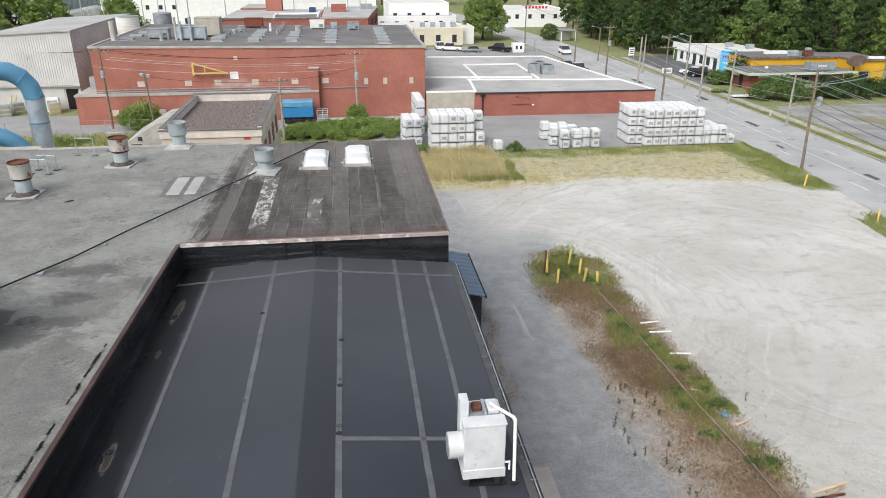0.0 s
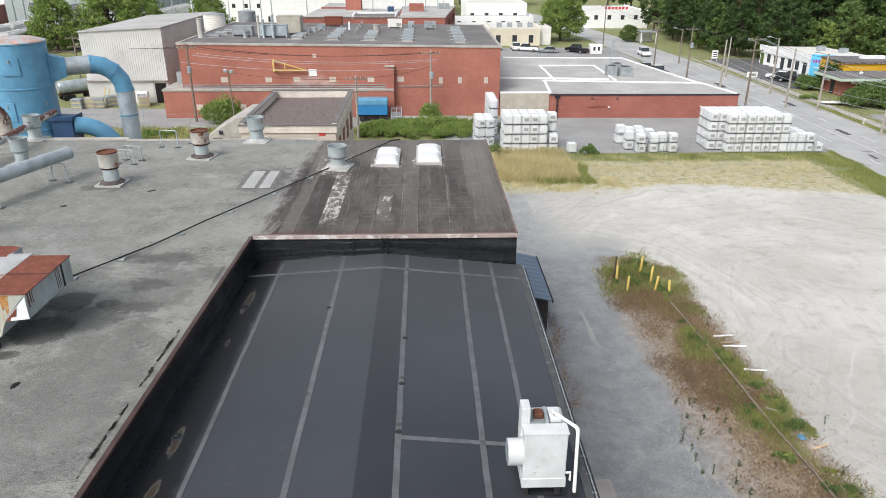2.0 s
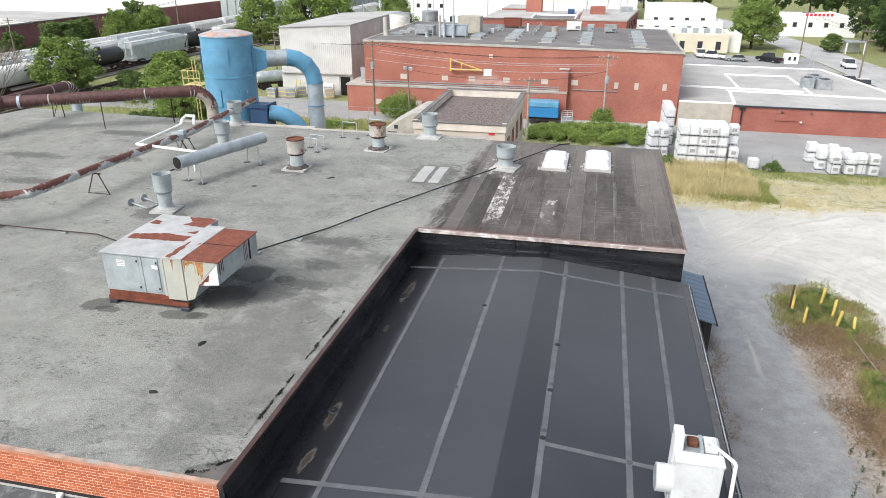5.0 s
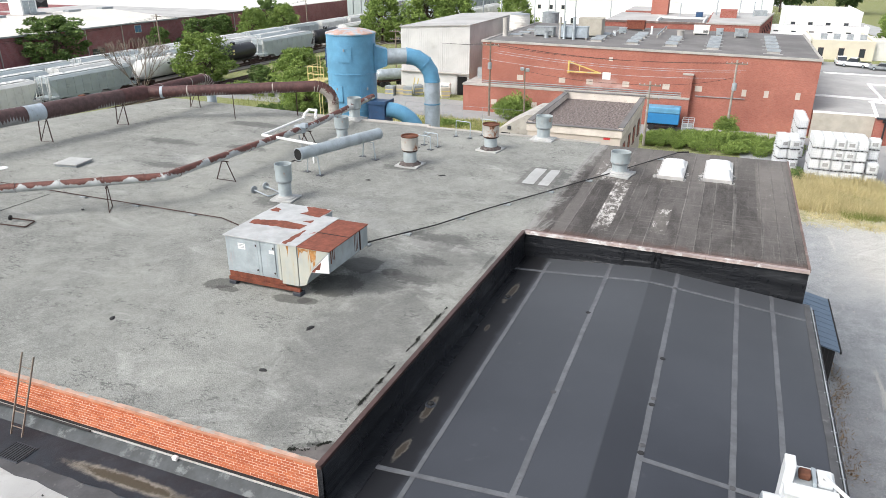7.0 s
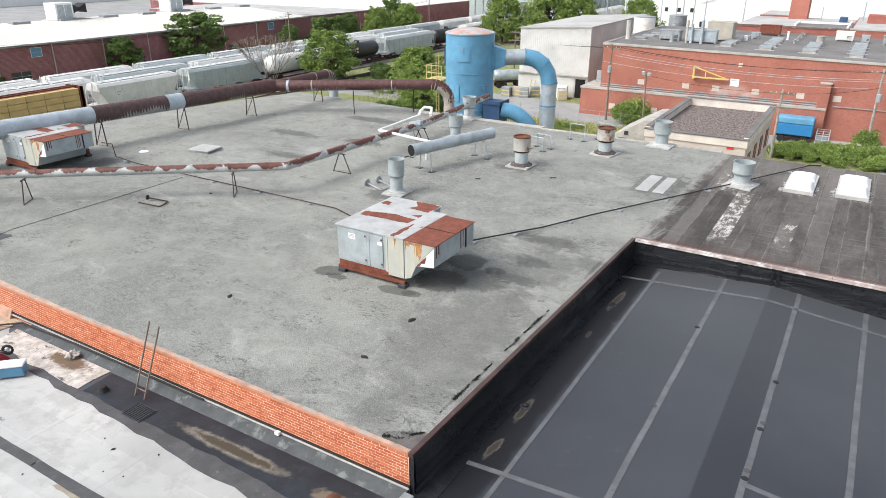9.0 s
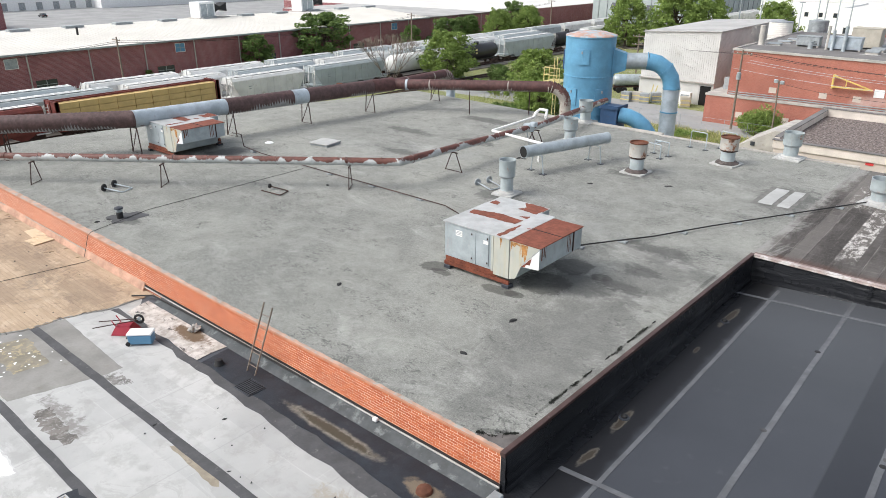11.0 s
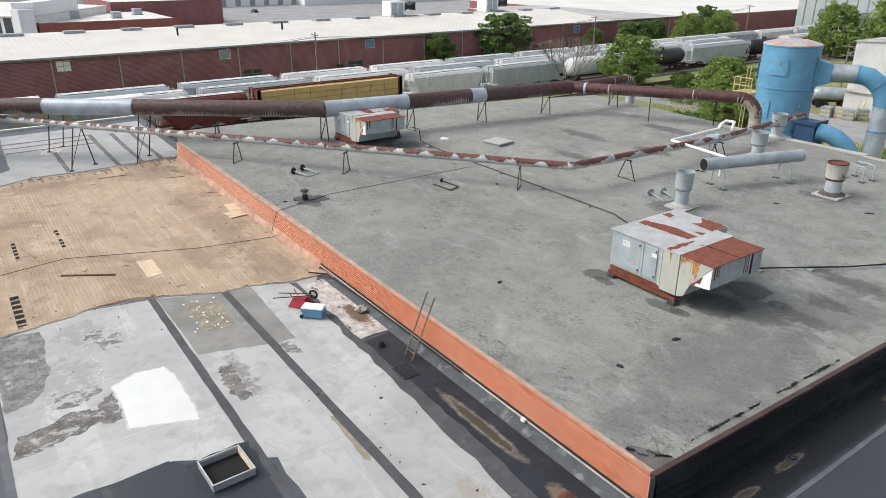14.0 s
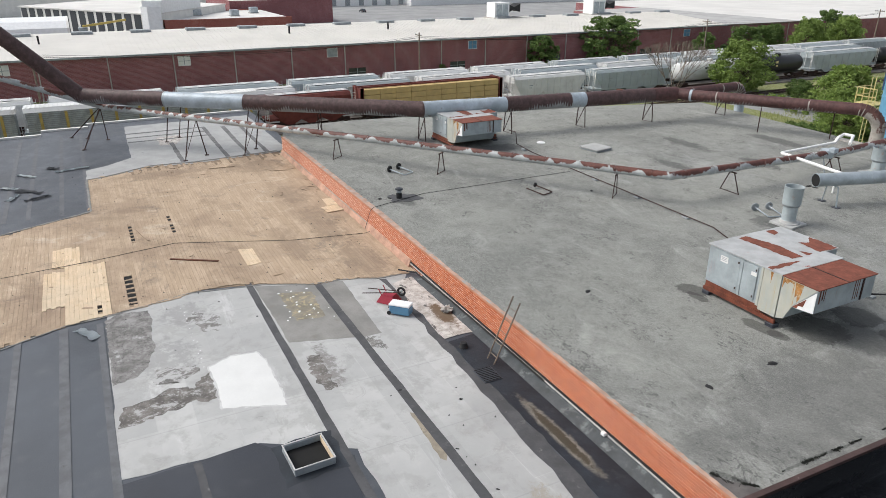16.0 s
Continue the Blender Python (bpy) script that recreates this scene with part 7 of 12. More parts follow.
part("shaft", B((-0.48, 0.48, -0.47, 0.47, 0.012, 0.02)), "hole", ht, "dark open shaft")
part("inner_face", B((-0.478, -0.462, -0.46, 0.46, 0.06, 0.19)), "galv", ht, "pale inner ledge")
part("inner_face", B((-0.46, 0.47, 0.452, 0.468, 0.03, 0.195)), "new_wood", ht, "tan timber lining")
solid("hatch_apron", torn([(-14.55, 2.1), (-14.4, -1.1), (-6.95, -1.1), (-6.95, 3.7), (-11.2, 3.75), (-13.0, 4.15), (-14.0, 2.55)], ZL + 0.0095, 0.006, 0.04, 0.6, 81), "dull", "dark grey membrane round the open hatch", "roofing", "structure")
solid("tar_line", ragged(-14.4, -6.95, 0.6, 0.8, ZL + 0.017, 0.006, 0.02, 0.5, 82), "strip", "dark tar line on the membrane", "roofing", "structure")

ld = thing("ladder", "old weathered wooden ladder leaning on the brick parapet", "ladder", (-15.2, 9.28, ZL))
top_y, top_z = 0.82, 1.86
for sx_ in (-0.19, 0.19):
    part("rail", add_beam(bmesh.new(), (sx_, 0, 0), (sx_, top_y, top_z + (0.06 if sx_ < 0 else 0)), 0.024, 0.042), "pole", ld)
for k in range(5):
    t = (k + 0.6) / 5.4
    part("rung", add_tube(bmesh.new(), (-0.19, top_y * t, top_z * t), (0.19, top_y * t, top_z * t), 0.012, 8), "pole", ld)

co = thing("cooler_box", "blue wheeled cool box with a white lid", "cool box", (-19.19, 8.1, ZL + 0.02), turn=44)
part("body", B((-0.36, 0.36, -0.19, 0.19, 0.03, 0.34), bevel=0.03), "cooler", co)
part("lid", B((-0.38, 0.38, -0.205, 0.205, 0.34, 0.41), bevel=0.025), "white", co)
for s in (-1, 1):
    smooth_ob(part("wheel", add_tube(bmesh.new(), (-0.36, s * 0.2 - 0.02, 0.07), (-0.36, s * 0.2 + 0.02, 0.07), 0.07, 14), "rubber", co))
part("handle", B((-0.42, -0.40, -0.12, 0.12, 0.2, 0.24)), "rubber", co)

wb_ = thing("wheelbarrow", "red wheelbarrow tipped on its side", "wheelbarrow", (-20.2, 8.1, ZL + 0.02), turn=40)
wb_.matrix_basis = pose(-20.2, 8.1, ZL + 0.02, 0, 0, 40) @ Matrix.Scale(0.82, 4)
bm = bmesh.new()
lo_ = [bm.verts.new(p) for p in ((-0.3, -0.15, 0.34), (0.25, -0.2, 0.36), (0.25, 0.2, 0.36), (-0.3, 0.15, 0.34))]
hi_ = [bm.verts.new(p) for p in ((-0.48, -0.3, 0.01), (0.42, -0.36, 0.03), (0.42, 0.36, 0.03), (-0.48, 0.3, 0.01))]
bm.faces.new(lo_)
for i in range(4):
    bm.faces.new((lo_[i], hi_[i], hi_[(i + 1) % 4], lo_[(i + 1) % 4]))
bmesh.ops.recalc_face_normals(bm, faces=list(bm.faces))
bmesh.ops.solidify(bm, geom=list(bm.faces), thickness=0.015)
part("tray", bm, "red", wb_)
ring = [(0.52 + 0.16 * math.cos(k * math.tau / 16), 0.12, 0.52 + 0.16 * math.sin(k * math.tau / 16)) for k in range(17)]
wheel = smooth_ob(part("wheel", sweep(ring, 0.048, 10), "rubber", wb_))
part("hub", add_tube(bmesh.new(), (0.52, 0.06, 0.52), (0.52, 0.18, 0.52), 0.06, 10), "galv", wheel)
for s in (-0.26, 0.26):
    smooth_ob(part("handle", add_tube(bmesh.new(), (0.52, 0.12 + s * 0.25, 0.5), (-1.15, s, 0.3), 0.02, 8), "dark_rust", wb_))
    part("leg", add_beam(bmesh.new(), (-0.25, s * 0.8, 0.34), (-0.4, s * 0.8, 0.62), 0.03), "red", wb_)

dr = thing("roof_grate", "dark square drain grate in the valley gutter", "grate", (-14.6, 8.82, ZL + 0.016))
part("frame", B((-0.36, 0.36, -0.3, 0.3, 0, 0.02), bevel=0.006), "dull", dr)
for k in range(9):
    part("bar", B((-0.32 + k * 0.08 - 0.012, -0.32 + k * 0.08 + 0.012, -0.26, 0.26, 0.02, 0.03)), "hole", dr)
vt = thing("vent_pipe", "small dark vent cap on the gutter membrane", "roof vent", (-16.3, 8.95, ZL + 0.016))
smooth_ob(part("cap", lathe([(0.16, 0), (0.13, 0.06), (0.1, 0.16), (0.02, 0.18)], 12), "rubber", vt))
bk = thing("plastic_bag", "crumpled grey plastic bag by the parapet", "bag", (-18.6, 9.55, ZL + 0.02))
bm = bmesh.new()
bmesh.ops.create_icosphere(bm, subdivisions=3, radius=0.16)
for v in bm.verts:
    v.co *= 1 + 0.9 * noise.noise(v.co * 14) + 0.4 * noise.noise(v.co * 30)
    v.co.z = max(0, v.co.z * 0.7 + 0.1)
smooth_ob(part("bag", bm, "concrete", bk))
bk = thing("drain_strainer", "rusty clogged drain strainer in a ring of silt", "drain", (-8.2, 8.95, ZL + 0.016))
smooth_ob(part("dome", lathe([(0.2, 0), (0.17, 0.08), (0.05, 0.13)], 14), "rust", bk))
lt = thing("parapet_lamp", "small white lamp at the foot of the parapet", "lamp", (-10.75, 9.93, ZL + 0.14))
part("body", B((-0.07, 0.07, -0.06, 0.05, 0, 0.1), bevel=0.015), "white", lt)

bd = thing("loose_board", "dark loose board lying on the deck", "board", (-27.0, 2.55, ZL + 0.04), "loose boards", turn=58)
part("board", B((-1.0, 1.0, -0.05, 0.05, 0, 0.03)), "rust", bd)
bd = thing("loose_board", "tan loose boards beside the parapet", "board", (-31.45, 9.6, ZL + 0.04), "loose boards", turn=-4)
part("board", B((-0.62, 0.5, -0.2, 0.34, 0, 0.025)), "new_wood", bd)
bd = thing("loose_board", "tan loose boards beside the parapet", "board", (-30.45, 9.45, ZL + 0.05), "loose boards", turn=6)
part("board", B((-0.42, 0.42, -0.42, 0.42, 0, 0.03)), "new_wood", bd)
bd = thing("loose_board", "grey-tan loose board by the torn edge", "board", (-38.3, 9.0, ZL + 0.04), "loose boards", turn=75)
part("board", B((-0.35, 0.35, -0.2, 0.2, 0, 0.025)), "wood", bd)
bd = thing("loose_board", "tan loose board by the torn edge", "board", (-40.4, 6.1, ZL + 0.04), "loose boards", turn=85)
part("board", B((-0.7, 0.7, -0.25, 0.25, 0, 0.025)), "wood", bd)
bd = thing("loose_board", "narrow tilted board by a gap in the deck", "board", (-30.9, 0.95, ZL + 0.04), "loose boards", turn=12)
part("board", B((-0.9, 0.9, -0.04, 0.04, 0, 0.03)), "wood", bd)
r_ = random.Random(3)
for i, (px, py) in enumerate(((-43.2, -3.9), (-44.3, -2.6), (-43.6, -1.6), (-40.0, -3.7), (-39.2, -4.3), (-38.6, -3.2), (-41.0, -4.6), (-22.4, -1.45))):
    s = thing("torn_scrap", "torn curled scrap of grey roofing felt", "roofing scrap", (px, py, ZL + 0.012), "scraps of roofing", turn=r_.uniform(0, 180))
    bm = bmesh.new()
    L_, W_ = r_.uniform(0.7, 1.9), r_.uniform(0.15, 0.4)
    g = [[bm.verts.new((L_ * (i2 / 6 - 0.5), W_ * (j / 2 - 0.5) * r_.uniform(0.5, 1.3), 0.015 + (0.06 if i < 7 else 0.03) * abs(math.sin(i2 * 1.3 + i)) * (j != 1))) for j in range(3)] for i2 in range(7)]
    for a, b in zip(g, g[1:]):
        for j in range(2):
            bm.faces.new((a[j], b[j], b[j + 1], a[j + 1]))
    bmesh.ops.solidify(bm, geom=list(bm.faces), thickness=0.012)
    part("felt", bm, "dull" if i % 2 and i < 7 else "galv", s)
scr = thing("small_rubble", "small crumbs of felt and debris on the lower roof", "rubble", (0, 0, 0), kind="stuff")
verts, faces = [], []
for i in range(150):
    zone = r_.random()
    if zone < 0.2:
        x = -24.0 + r_.gauss(0, 0.8)
        y = r_.uniform(-5, 9.5)
    elif zone < 0.3:
        x, y = r_.uniform(-24, -19), r_.uniform(-0.5, 9.5)
    else:
        x, y = r_.uniform(-42, -24), r_.uniform(-5, 9.8)
    s = r_.uniform(0.01, 0.035)
    z = ZL + (0.036 if x < -23.8 else 0.018)
    k = len(verts)
    verts += [(x - s, y - s, z), (x + s * 1.4, y - s * 0.6, z), (x + s * 0.7, y + s, z), (x, y, z + s)]
    faces += [(k, k + 1, k + 3), (k + 1, k + 2, k + 3), (k + 2, k, k + 3)]
tris(verts, faces, "crumbs", "rubber", scr)
verts, faces = [], []
for i in range(60):
    u = r_.random()
    if u < 0.25:
        x, y = -41.3 + r_.gauss(0, 0.6), r_.uniform(-1, 9.5)
    elif u < 0.75:
        x, y = r_.uniform(-41, -24.5), 9.5 + r_.gauss(0, 0.35)
    else:
        x, y = r_.uniform(-41, -24), r_.uniform(-5, 9.8)
    y = min(y, 9.9)
    a, p, q = r_.uniform(0, 3.1), r_.uniform(0.04, 0.2), r_.uniform(0.03, 0.09)
    c, d = math.cos(a), math.sin(a)
    k = len(verts)
    z = ZL + 0.037
    top = [(x + c * e - d * f, y + d * e + c * f) for e, f in ((-p, -q), (p, -q * 0.7), (p * 0.8, q), (-p, q * 0.8))]
    verts += [(e, f, z) for e, f in top] + [(e, f, z + 0.02) for e, f in top]
    faces += [(k + 4, k + 5, k + 6, k + 7)] + [(k + e, k + (e + 1) % 4, k + 4 + (e + 1) % 4, k + 4 + e) for e in range(4)]
tris(verts, faces, "chips", "wood", scr)
verts, faces = [], []
for i in range(15):
    x, y = r_.uniform(-15.3, -8), r_.uniform(4.5, 8.0)
    a, p, q = r_.uniform(0, 3.1), r_.uniform(0.015, 0.06), r_.uniform(0.012, 0.035)
    c, d = math.cos(a), math.sin(a)
    k = len(verts)
    z = ZL + 0.018
    top = [(x + c * e - d * f, y + d * e + c * f) for e, f in ((-p, -q), (p * 0.6, -q * 0.7), (p, q), (-p * 0.5, q * 0.8))]
    verts += [(e, f, z) for e, f in top] + [(e, f, z + 0.012) for e, f in top]
    faces += [(k + 4, k + 5, k + 6, k + 7)] + [(k + e, k + (e + 1) % 4, k + 4 + (e + 1) % 4, k + 4 + e) for e in range(4)]
tris(verts, faces, "felt_chips", "rubber", scr)


def ribbon(path, width, z, thick, seed):
    """A torn strip along a plan line."""
    r = random.Random(seed)
    left, right = [], []
    for (ax, ay), (bx, by) in zip(path, path[1:]):
        L = math.hypot(bx - ax, by - ay)
        nx, ny = -(by - ay) / L, (bx - ax) / L
        for i in range(max(2, int(L / 0.18))):
            t = i / max(2, int(L / 0.18))
            w0, w1 = width * r.uniform(0.2, 1.0), width * r.uniform(0.2, 1.0)
            px, py = ax + (bx - ax) * t, ay + (by - ay) * t
            left.append((px + nx * w0, py + ny * w0))
            right.append((px - nx * w1, py - ny * w1))
    return prism(left + right[::-1], z, z + thick)


part("torn_edge", ribbon([(-42.65, 9.9), (-42.2, 4.9), (-42.5, 2.5), (-41.15, -0.1), (-41.0, -0.93), (-35.2, -0.93), (-33.65, -4.3), (-31.85, -9)], 0.09, ZL + 0.028, 0.02, 3), "bare_felt", low, "torn lifted edge of the grey felt")
part("torn_edge", ribbon([(-21.5, -8), (-22.5, -3.9), (-23.3, -2.07), (-23.4, -0.96), (-23.7, 0.5), (-24.05, 1.9), (-23.55, 4.5), (-22.82, 6.0), (-22.67, 7.3), (-22.17, 8.45), (-22.12, 9.6)], 0.05, ZL + 0.022, 0.008, 4), "bare_felt", low, "torn lifted edge of the silver coating")

# ---- dust collector north of the roof ----
cy = thing("dust_collector", "tall blue steel dust collector with a looping duct", "dust collector", (-29.1, 52.4, 0))
RC = 2.02
smooth_ob(part("shell", lathe([(RC, 3.0), (RC, 15.0), (RC + 0.04, 15.02), (RC + 0.04, 15.1)], 48), "blue", cy), 30)
smooth_ob(part("lid", lathe([(RC + 0.06, 15.1), (RC + 0.02, 15.18), (1.2, 15.42), (0.05, 15.52)], 48), "blue_pale", cy, "faded rust-stained domed top"))
for z in (12.0, 9.0, 6.0):
    smooth_ob(part("seam_ring", lathe([(RC, z - 0.05), (RC + 0.035, z - 0.04), (RC + 0.035, z + 0.04), (RC, z + 0.05)], 48), "blue", cy), 30)
smooth_ob(part("cone", lathe([(0.5, 0.6), (RC, 3.2)], 32), "blue", cy))
for k in range(4):
    a = math.radians(45 + 90 * k)
    part("leg", add_beam(bmesh.new(), (1.9 * math.cos(a), 1.9 * math.sin(a), 0), (1.9 * math.cos(a), 1.9 * math.sin(a), 3.5), 0.2), "blue", cy)


def shell_panel(ang, z0, z1, w):
    bm = bmesh.new()
    n = 6
    for k in range(n + 1):
        a = math.radians(ang) + (k / n - 0.5) * w / RC
        for r in (RC + 0.0, RC + 0.07):
            for z in (z0, z1):
                bm.verts.new((r * math.cos(a), r * math.sin(a), z))
    bm.verts.ensure_lookup_table()
    V = bm.verts
    for k in range(n):
        i, j = 4 * k, 4 * k + 4
        bm.faces.new((V[i + 2], V[j + 2], V[j + 3], V[i + 3]))
        bm.faces.new((V[i + 3], V[j + 3], V[j + 1], V[i + 1]))
        bm.faces.new((V[i], V[j], V[j + 2], V[i + 2]))
    bm.faces.new((V[0], V[2], V[3], V[1]))
    bm.faces.new((V[4 * n], V[4 * n + 1], V[4 * n + 3], V[4 * n + 2]))
    p = part("access_door", bm, "blue", cy, "raised blue access door")
    a = math.radians(ang)
    part("hinge", B((-0.05, 0.05, -0.05, 0.05, -0.1, 0.1)), "galv_old", p).location = ((RC + 0.08) * math.cos(a), (RC + 0.08) * math.sin(a), z1 - 0.25)


toward = math.degrees(math.atan2(-52.4, 29.1))
shell_panel(toward - 17, 13.0, 14.2, 1.15)
shell_panel(toward - 38, 9.8, 11.1, 0.95)
shell_panel(toward + 34, 9.8, 11.1, 1.15)
# outlet duct that loops down
wx = Vector((0.885, 0.465, 0))
o1, o2, o3 = Vector((0, 0, 13.15)) + wx * 1.7, Vector((0, 0, 13.15)) + wx * 2.9, Vector((0, 0, 13.2)) + wx * 4.6
bm = bmesh.new()
side = Vector((-wx.y, wx.x, 0))
q0 = [bm.verts.new(o1 + side * s * 0.75 + Vector((0, 0, t * 1.05))) for s, t in ((-1, -1), (1, -1), (1, 1), (-1, 1))]
q1 = [bm.verts.new(o2 + side * s * 0.66 + Vector((0, 0, t * 0.66))) for s, t in ((-1, -1), (1, -1), (1, 1), (-1, 1))]
for i in range(4):
    bm.faces.new((q0[i], q0[(i + 1) % 4], q1[(i + 1) % 4], q1[i]))
bm.faces.new(q1)
bmesh.ops.recalc_face_normals(bm, faces=list(bm.faces))
part("transition", bm, "blue", cy, "square-to-round blue transition")
part("flange", add_beam(bmesh.new(), o1 + wx * 0.15, o1 + wx * 0.28, 1.75, 2.4), "blue", cy)
smooth_ob(part("straight_duct", sweep([o2 - wx * 0.1, o3], 0.66, 28), "galv", cy, "bare grey duct length"))
arc = [o3 + wx * (2.1 * math.sin(a)) + Vector((0, 0, -2.1 * (1 - math.cos(a)))) for a in np.linspace(0, math.pi / 2, 5)]
smooth_ob(part("elbow_duct", sweep(arc, 0.67, 28), "blue", cy, "blue segmented elbow"), 20)
smooth_ob(part("down_duct", sweep([arc[-1], arc[-1] + Vector((0, 0, -1.9))], 0.66, 28), "duct_galv", cy, "grey-blue down duct"))
smooth_ob(part("down_duct", sweep([arc[-1] + Vector((0, 0, -1.9)), (arc[-1].x, arc[-1].y, 0.0)], 0.66, 28), "duct_galv", cy))
for p, d in [(o2, wx), (o3, wx), (arc[2], (arc[3] - arc[1]).normalized()), (arc[-1], Vector((0, 0, -1))), (arc[-1] + Vector((0, 0, -1.9)), Vector((0, 0, -1))), (arc[-1] + Vector((0, 0, -4.4)), Vector((0, 0, -1)))]:
    smooth_ob(part("joint_band", add_tube(bmesh.new(), p - d * 0.05, p + d * 0.05, 0.71, 28), "blue", cy))
# inlet box and lower duct
part("inlet_box", B((2.0, 3.5, -1.2, 0.3, 7.2, 9.85), bevel=0.03), "blue_dark", cy, "dark blue inlet box")
part("inlet_frame", B((1.9, 3.6, -1.3, -1.2, 9.65, 9.95), (3.5, 3.6, -1.2, 0.4, 9.65, 9.95)), "blue_dark", cy)
arc2 = [Vector((3.4, -0.6, 9.2)) + Vector((0.9, 0.35, 0)).normalized() * (2.7 * math.sin(a)) + Vector((0, 0, -2.6 * (1 - math.cos(a)))) for a in np.linspace(0, math.pi / 2, 7)]
smooth_ob(part("inlet_duct", sweep(arc2 + [arc2[-1] + Vector((0, 0, -5.5))], 0.62, 24), "blue", cy, "blue lower duct curving down"), 25)
# caged ladder with platform
lad = part("ladder", B((-2.75, -2.7, -0.55, -0.5, 3, 13.2), (-2.75, -2.7, -1.0, -0.95, 3, 13.2)), "pale_yellow", cy, "cream-yellow caged ladder")
for k in range(24):
    part("rung", B((-2.74, -2.71, -0.97, -0.53, 3.3 + 0.4 * k, 3.33 + 0.4 * k)), "pale_yellow", lad)
plat = part("platform", B((-3.5, -1.9, -1.3, 0.3, 11.2, 11.28)), "pale_yellow", cy, "small yellow ladder platform")
for px, py in ((-3.5, -1.3), (-3.5, 0.3), (-2.0, -1.3), (-3.5, -0.5)):
    part("rail_post", add_beam(bmesh.new(), (px, py, 11.2), (px, py, 12.4), 0.06), "pale_yellow", plat)
for z in (11.8, 12.4):
    part("handrail", B((-3.53, -3.47, -1.3, 0.3, z - 0.03, z + 0.03), (-3.5, -2.0, -1.33, -1.27, z - 0.03, z + 0.03)), "pale_yellow", plat)
part("platform_brace", add_beam(bmesh.new(), (-3.4, -0.5, 11.2), (-2.0, -0.5, 9.6), 0.08), "pale_yellow", plat)
part("panel_box", B((-2.5, -2.3, 0.0, 0.8, 12.2, 13.8)), "blue_dark", cy)


# ---- buildings ----
def window(parent, x, y, z, w, h, frame="white", pane="glass", axis="y", face=-1):
    """A window whose frame stands proud of a wall facing -y (axis y) or +x/-x (axis x)."""
    f = 0.07
    def bx(u0, u1, d0, d1, z0, z1):
        return (x + u0, x + u1, *sorted((y + face * d0, y + face * d1)), z + z0, z + z1) if axis == "y" else (*sorted((x + face * d0, x + face * d1)), y + u0, y + u1, z + z0, z + z1)
    wd = part("window", B(bx(-w / 2, w / 2, 0.004, 0.03, 0, h)), pane, parent)
    part("window_frame", B(bx(-w / 2 - f, w / 2 + f, 0.0, 0.06, h, h + f), bx(-w / 2 - f, w / 2 + f, 0.0, 0.09, -f, 0), bx(-w / 2 - f, -w / 2, 0.0, 0.06, 0, h), bx(w / 2, w / 2 + f, 0.0, 0.06, 0, h)), frame, wd)
    return wd


bb = thing("brick_factory", "large red brick factory with a flat grey roof", "factory", (0, 0, 0))
FY = 97.0
part("wall", B((-32.7, 10.5, FY, 128, 0, 9.15)), "red_brick", bb, "long red brick wall")
part("low_wall", B((-35.2, -4.0, FY - 0.9, FY - 0.004, 0, 3.65), (-35.2, -32.704, FY - 0.004, 112, 0, 3.65)), "red_brick", bb, "projecting lower brick wall")
part("ledge", B((-35.3, -4.0, FY - 1.0, FY, 3.65, 3.9), (-35.3, -32.7, FY, 112.1, 3.65, 3.9)), "concrete", bb, "pale ledge roof")
part("wall_pipe", B((-32.6, -5.0, FY - 0.12, FY - 0.004, 4.0, 4.12), (-32.6, -5.0, FY - 0.1, FY - 0.004, 4.28, 4.38), (-3.4, 2.6, FY - 0.12, FY - 0.004, 4.05, 4.15)), "galv_old", bb, "grey pipe run along the wall")
part("roof", B((-32.5, 10.3, FY + 0.2, 127.8, 9.15, 9.3)), "grey_roof", bb)
part("roof_edge", B((-32.85, 10.62, FY - 0.12, FY + 0.3, 9.15, 9.42), (10.3, 10.62, FY + 0.3, 128, 9.15, 9.42), (-32.85, -32.5, FY + 0.3, 128, 9.15, 9.42)), "concrete", bb, "pale coping along the roof")
part("chimney", B((-5.1, -3.95, FY - 0.75, FY, 0, 6.75)), "red_brick", bb, "square brick flue on the wall")
part("chimney_cap", B((-5.2, -3.85, FY - 0.85, FY + 0.0, 6.75, 6.9)), "concrete", bb)
for x in (-27, -21, -17.2, -12.35, -7.15, -3.1):
    window(bb, x, FY, 4.75, 0.75, 0.55, "beige", "beige")
for x in (2.4, 5.0, 8.6):
    window(bb, x, FY, 4.5, 0.4, 0.7, "beige", "beige")
window(bb, -15.0, FY, 5.55, 0.95, 0.8, "white", "white")
window(bb, -14.6, FY, 8.0, 0.35, 0.35, "beige", "beige")
for x in (-30.5, -24.6):
    window(bb, x, FY - 0.9, 1.2, 0.7, 0.6, "beige", "beige")
for o_ in bb.children:
    if o_.name.split(".")[0] in ("wall", "roof", "roof_edge"):
        for v in o_.data.vertices:
            if v.co.z > 9.0:
                v.co.z += (10.5 - v.co.x) * 0.0112
crane = part("jib_crane", B((-20.2, -20.0, FY - 0.5, FY, 6.1, 6.3), (-20.2, -20.0, FY - 0.5, FY, 7.5, 7.75), (-20.2, -15.7, FY - 0.62, FY - 0.42, 6.25, 6.42)), "yellow", bb, "yellow wall-mounted jib crane")
part("jib_stay", add_beam(add_beam(bmesh.new(), (-20.1, FY - 0.52, 7.65), (-16.0, FY - 0.52, 6.4), 0.13), (-18.6, FY - 0.52, 6.4), (-18.6, FY - 0.52, 7.2), 0.1), "yellow", crane)
part("jib_post", B((-20.2, -20.0, FY - 0.6, FY - 0.4, 6.1, 7.75)), "yellow", crane)


def roof_z(x):
    return 9.3 + (10.5 - x) * 0.0112


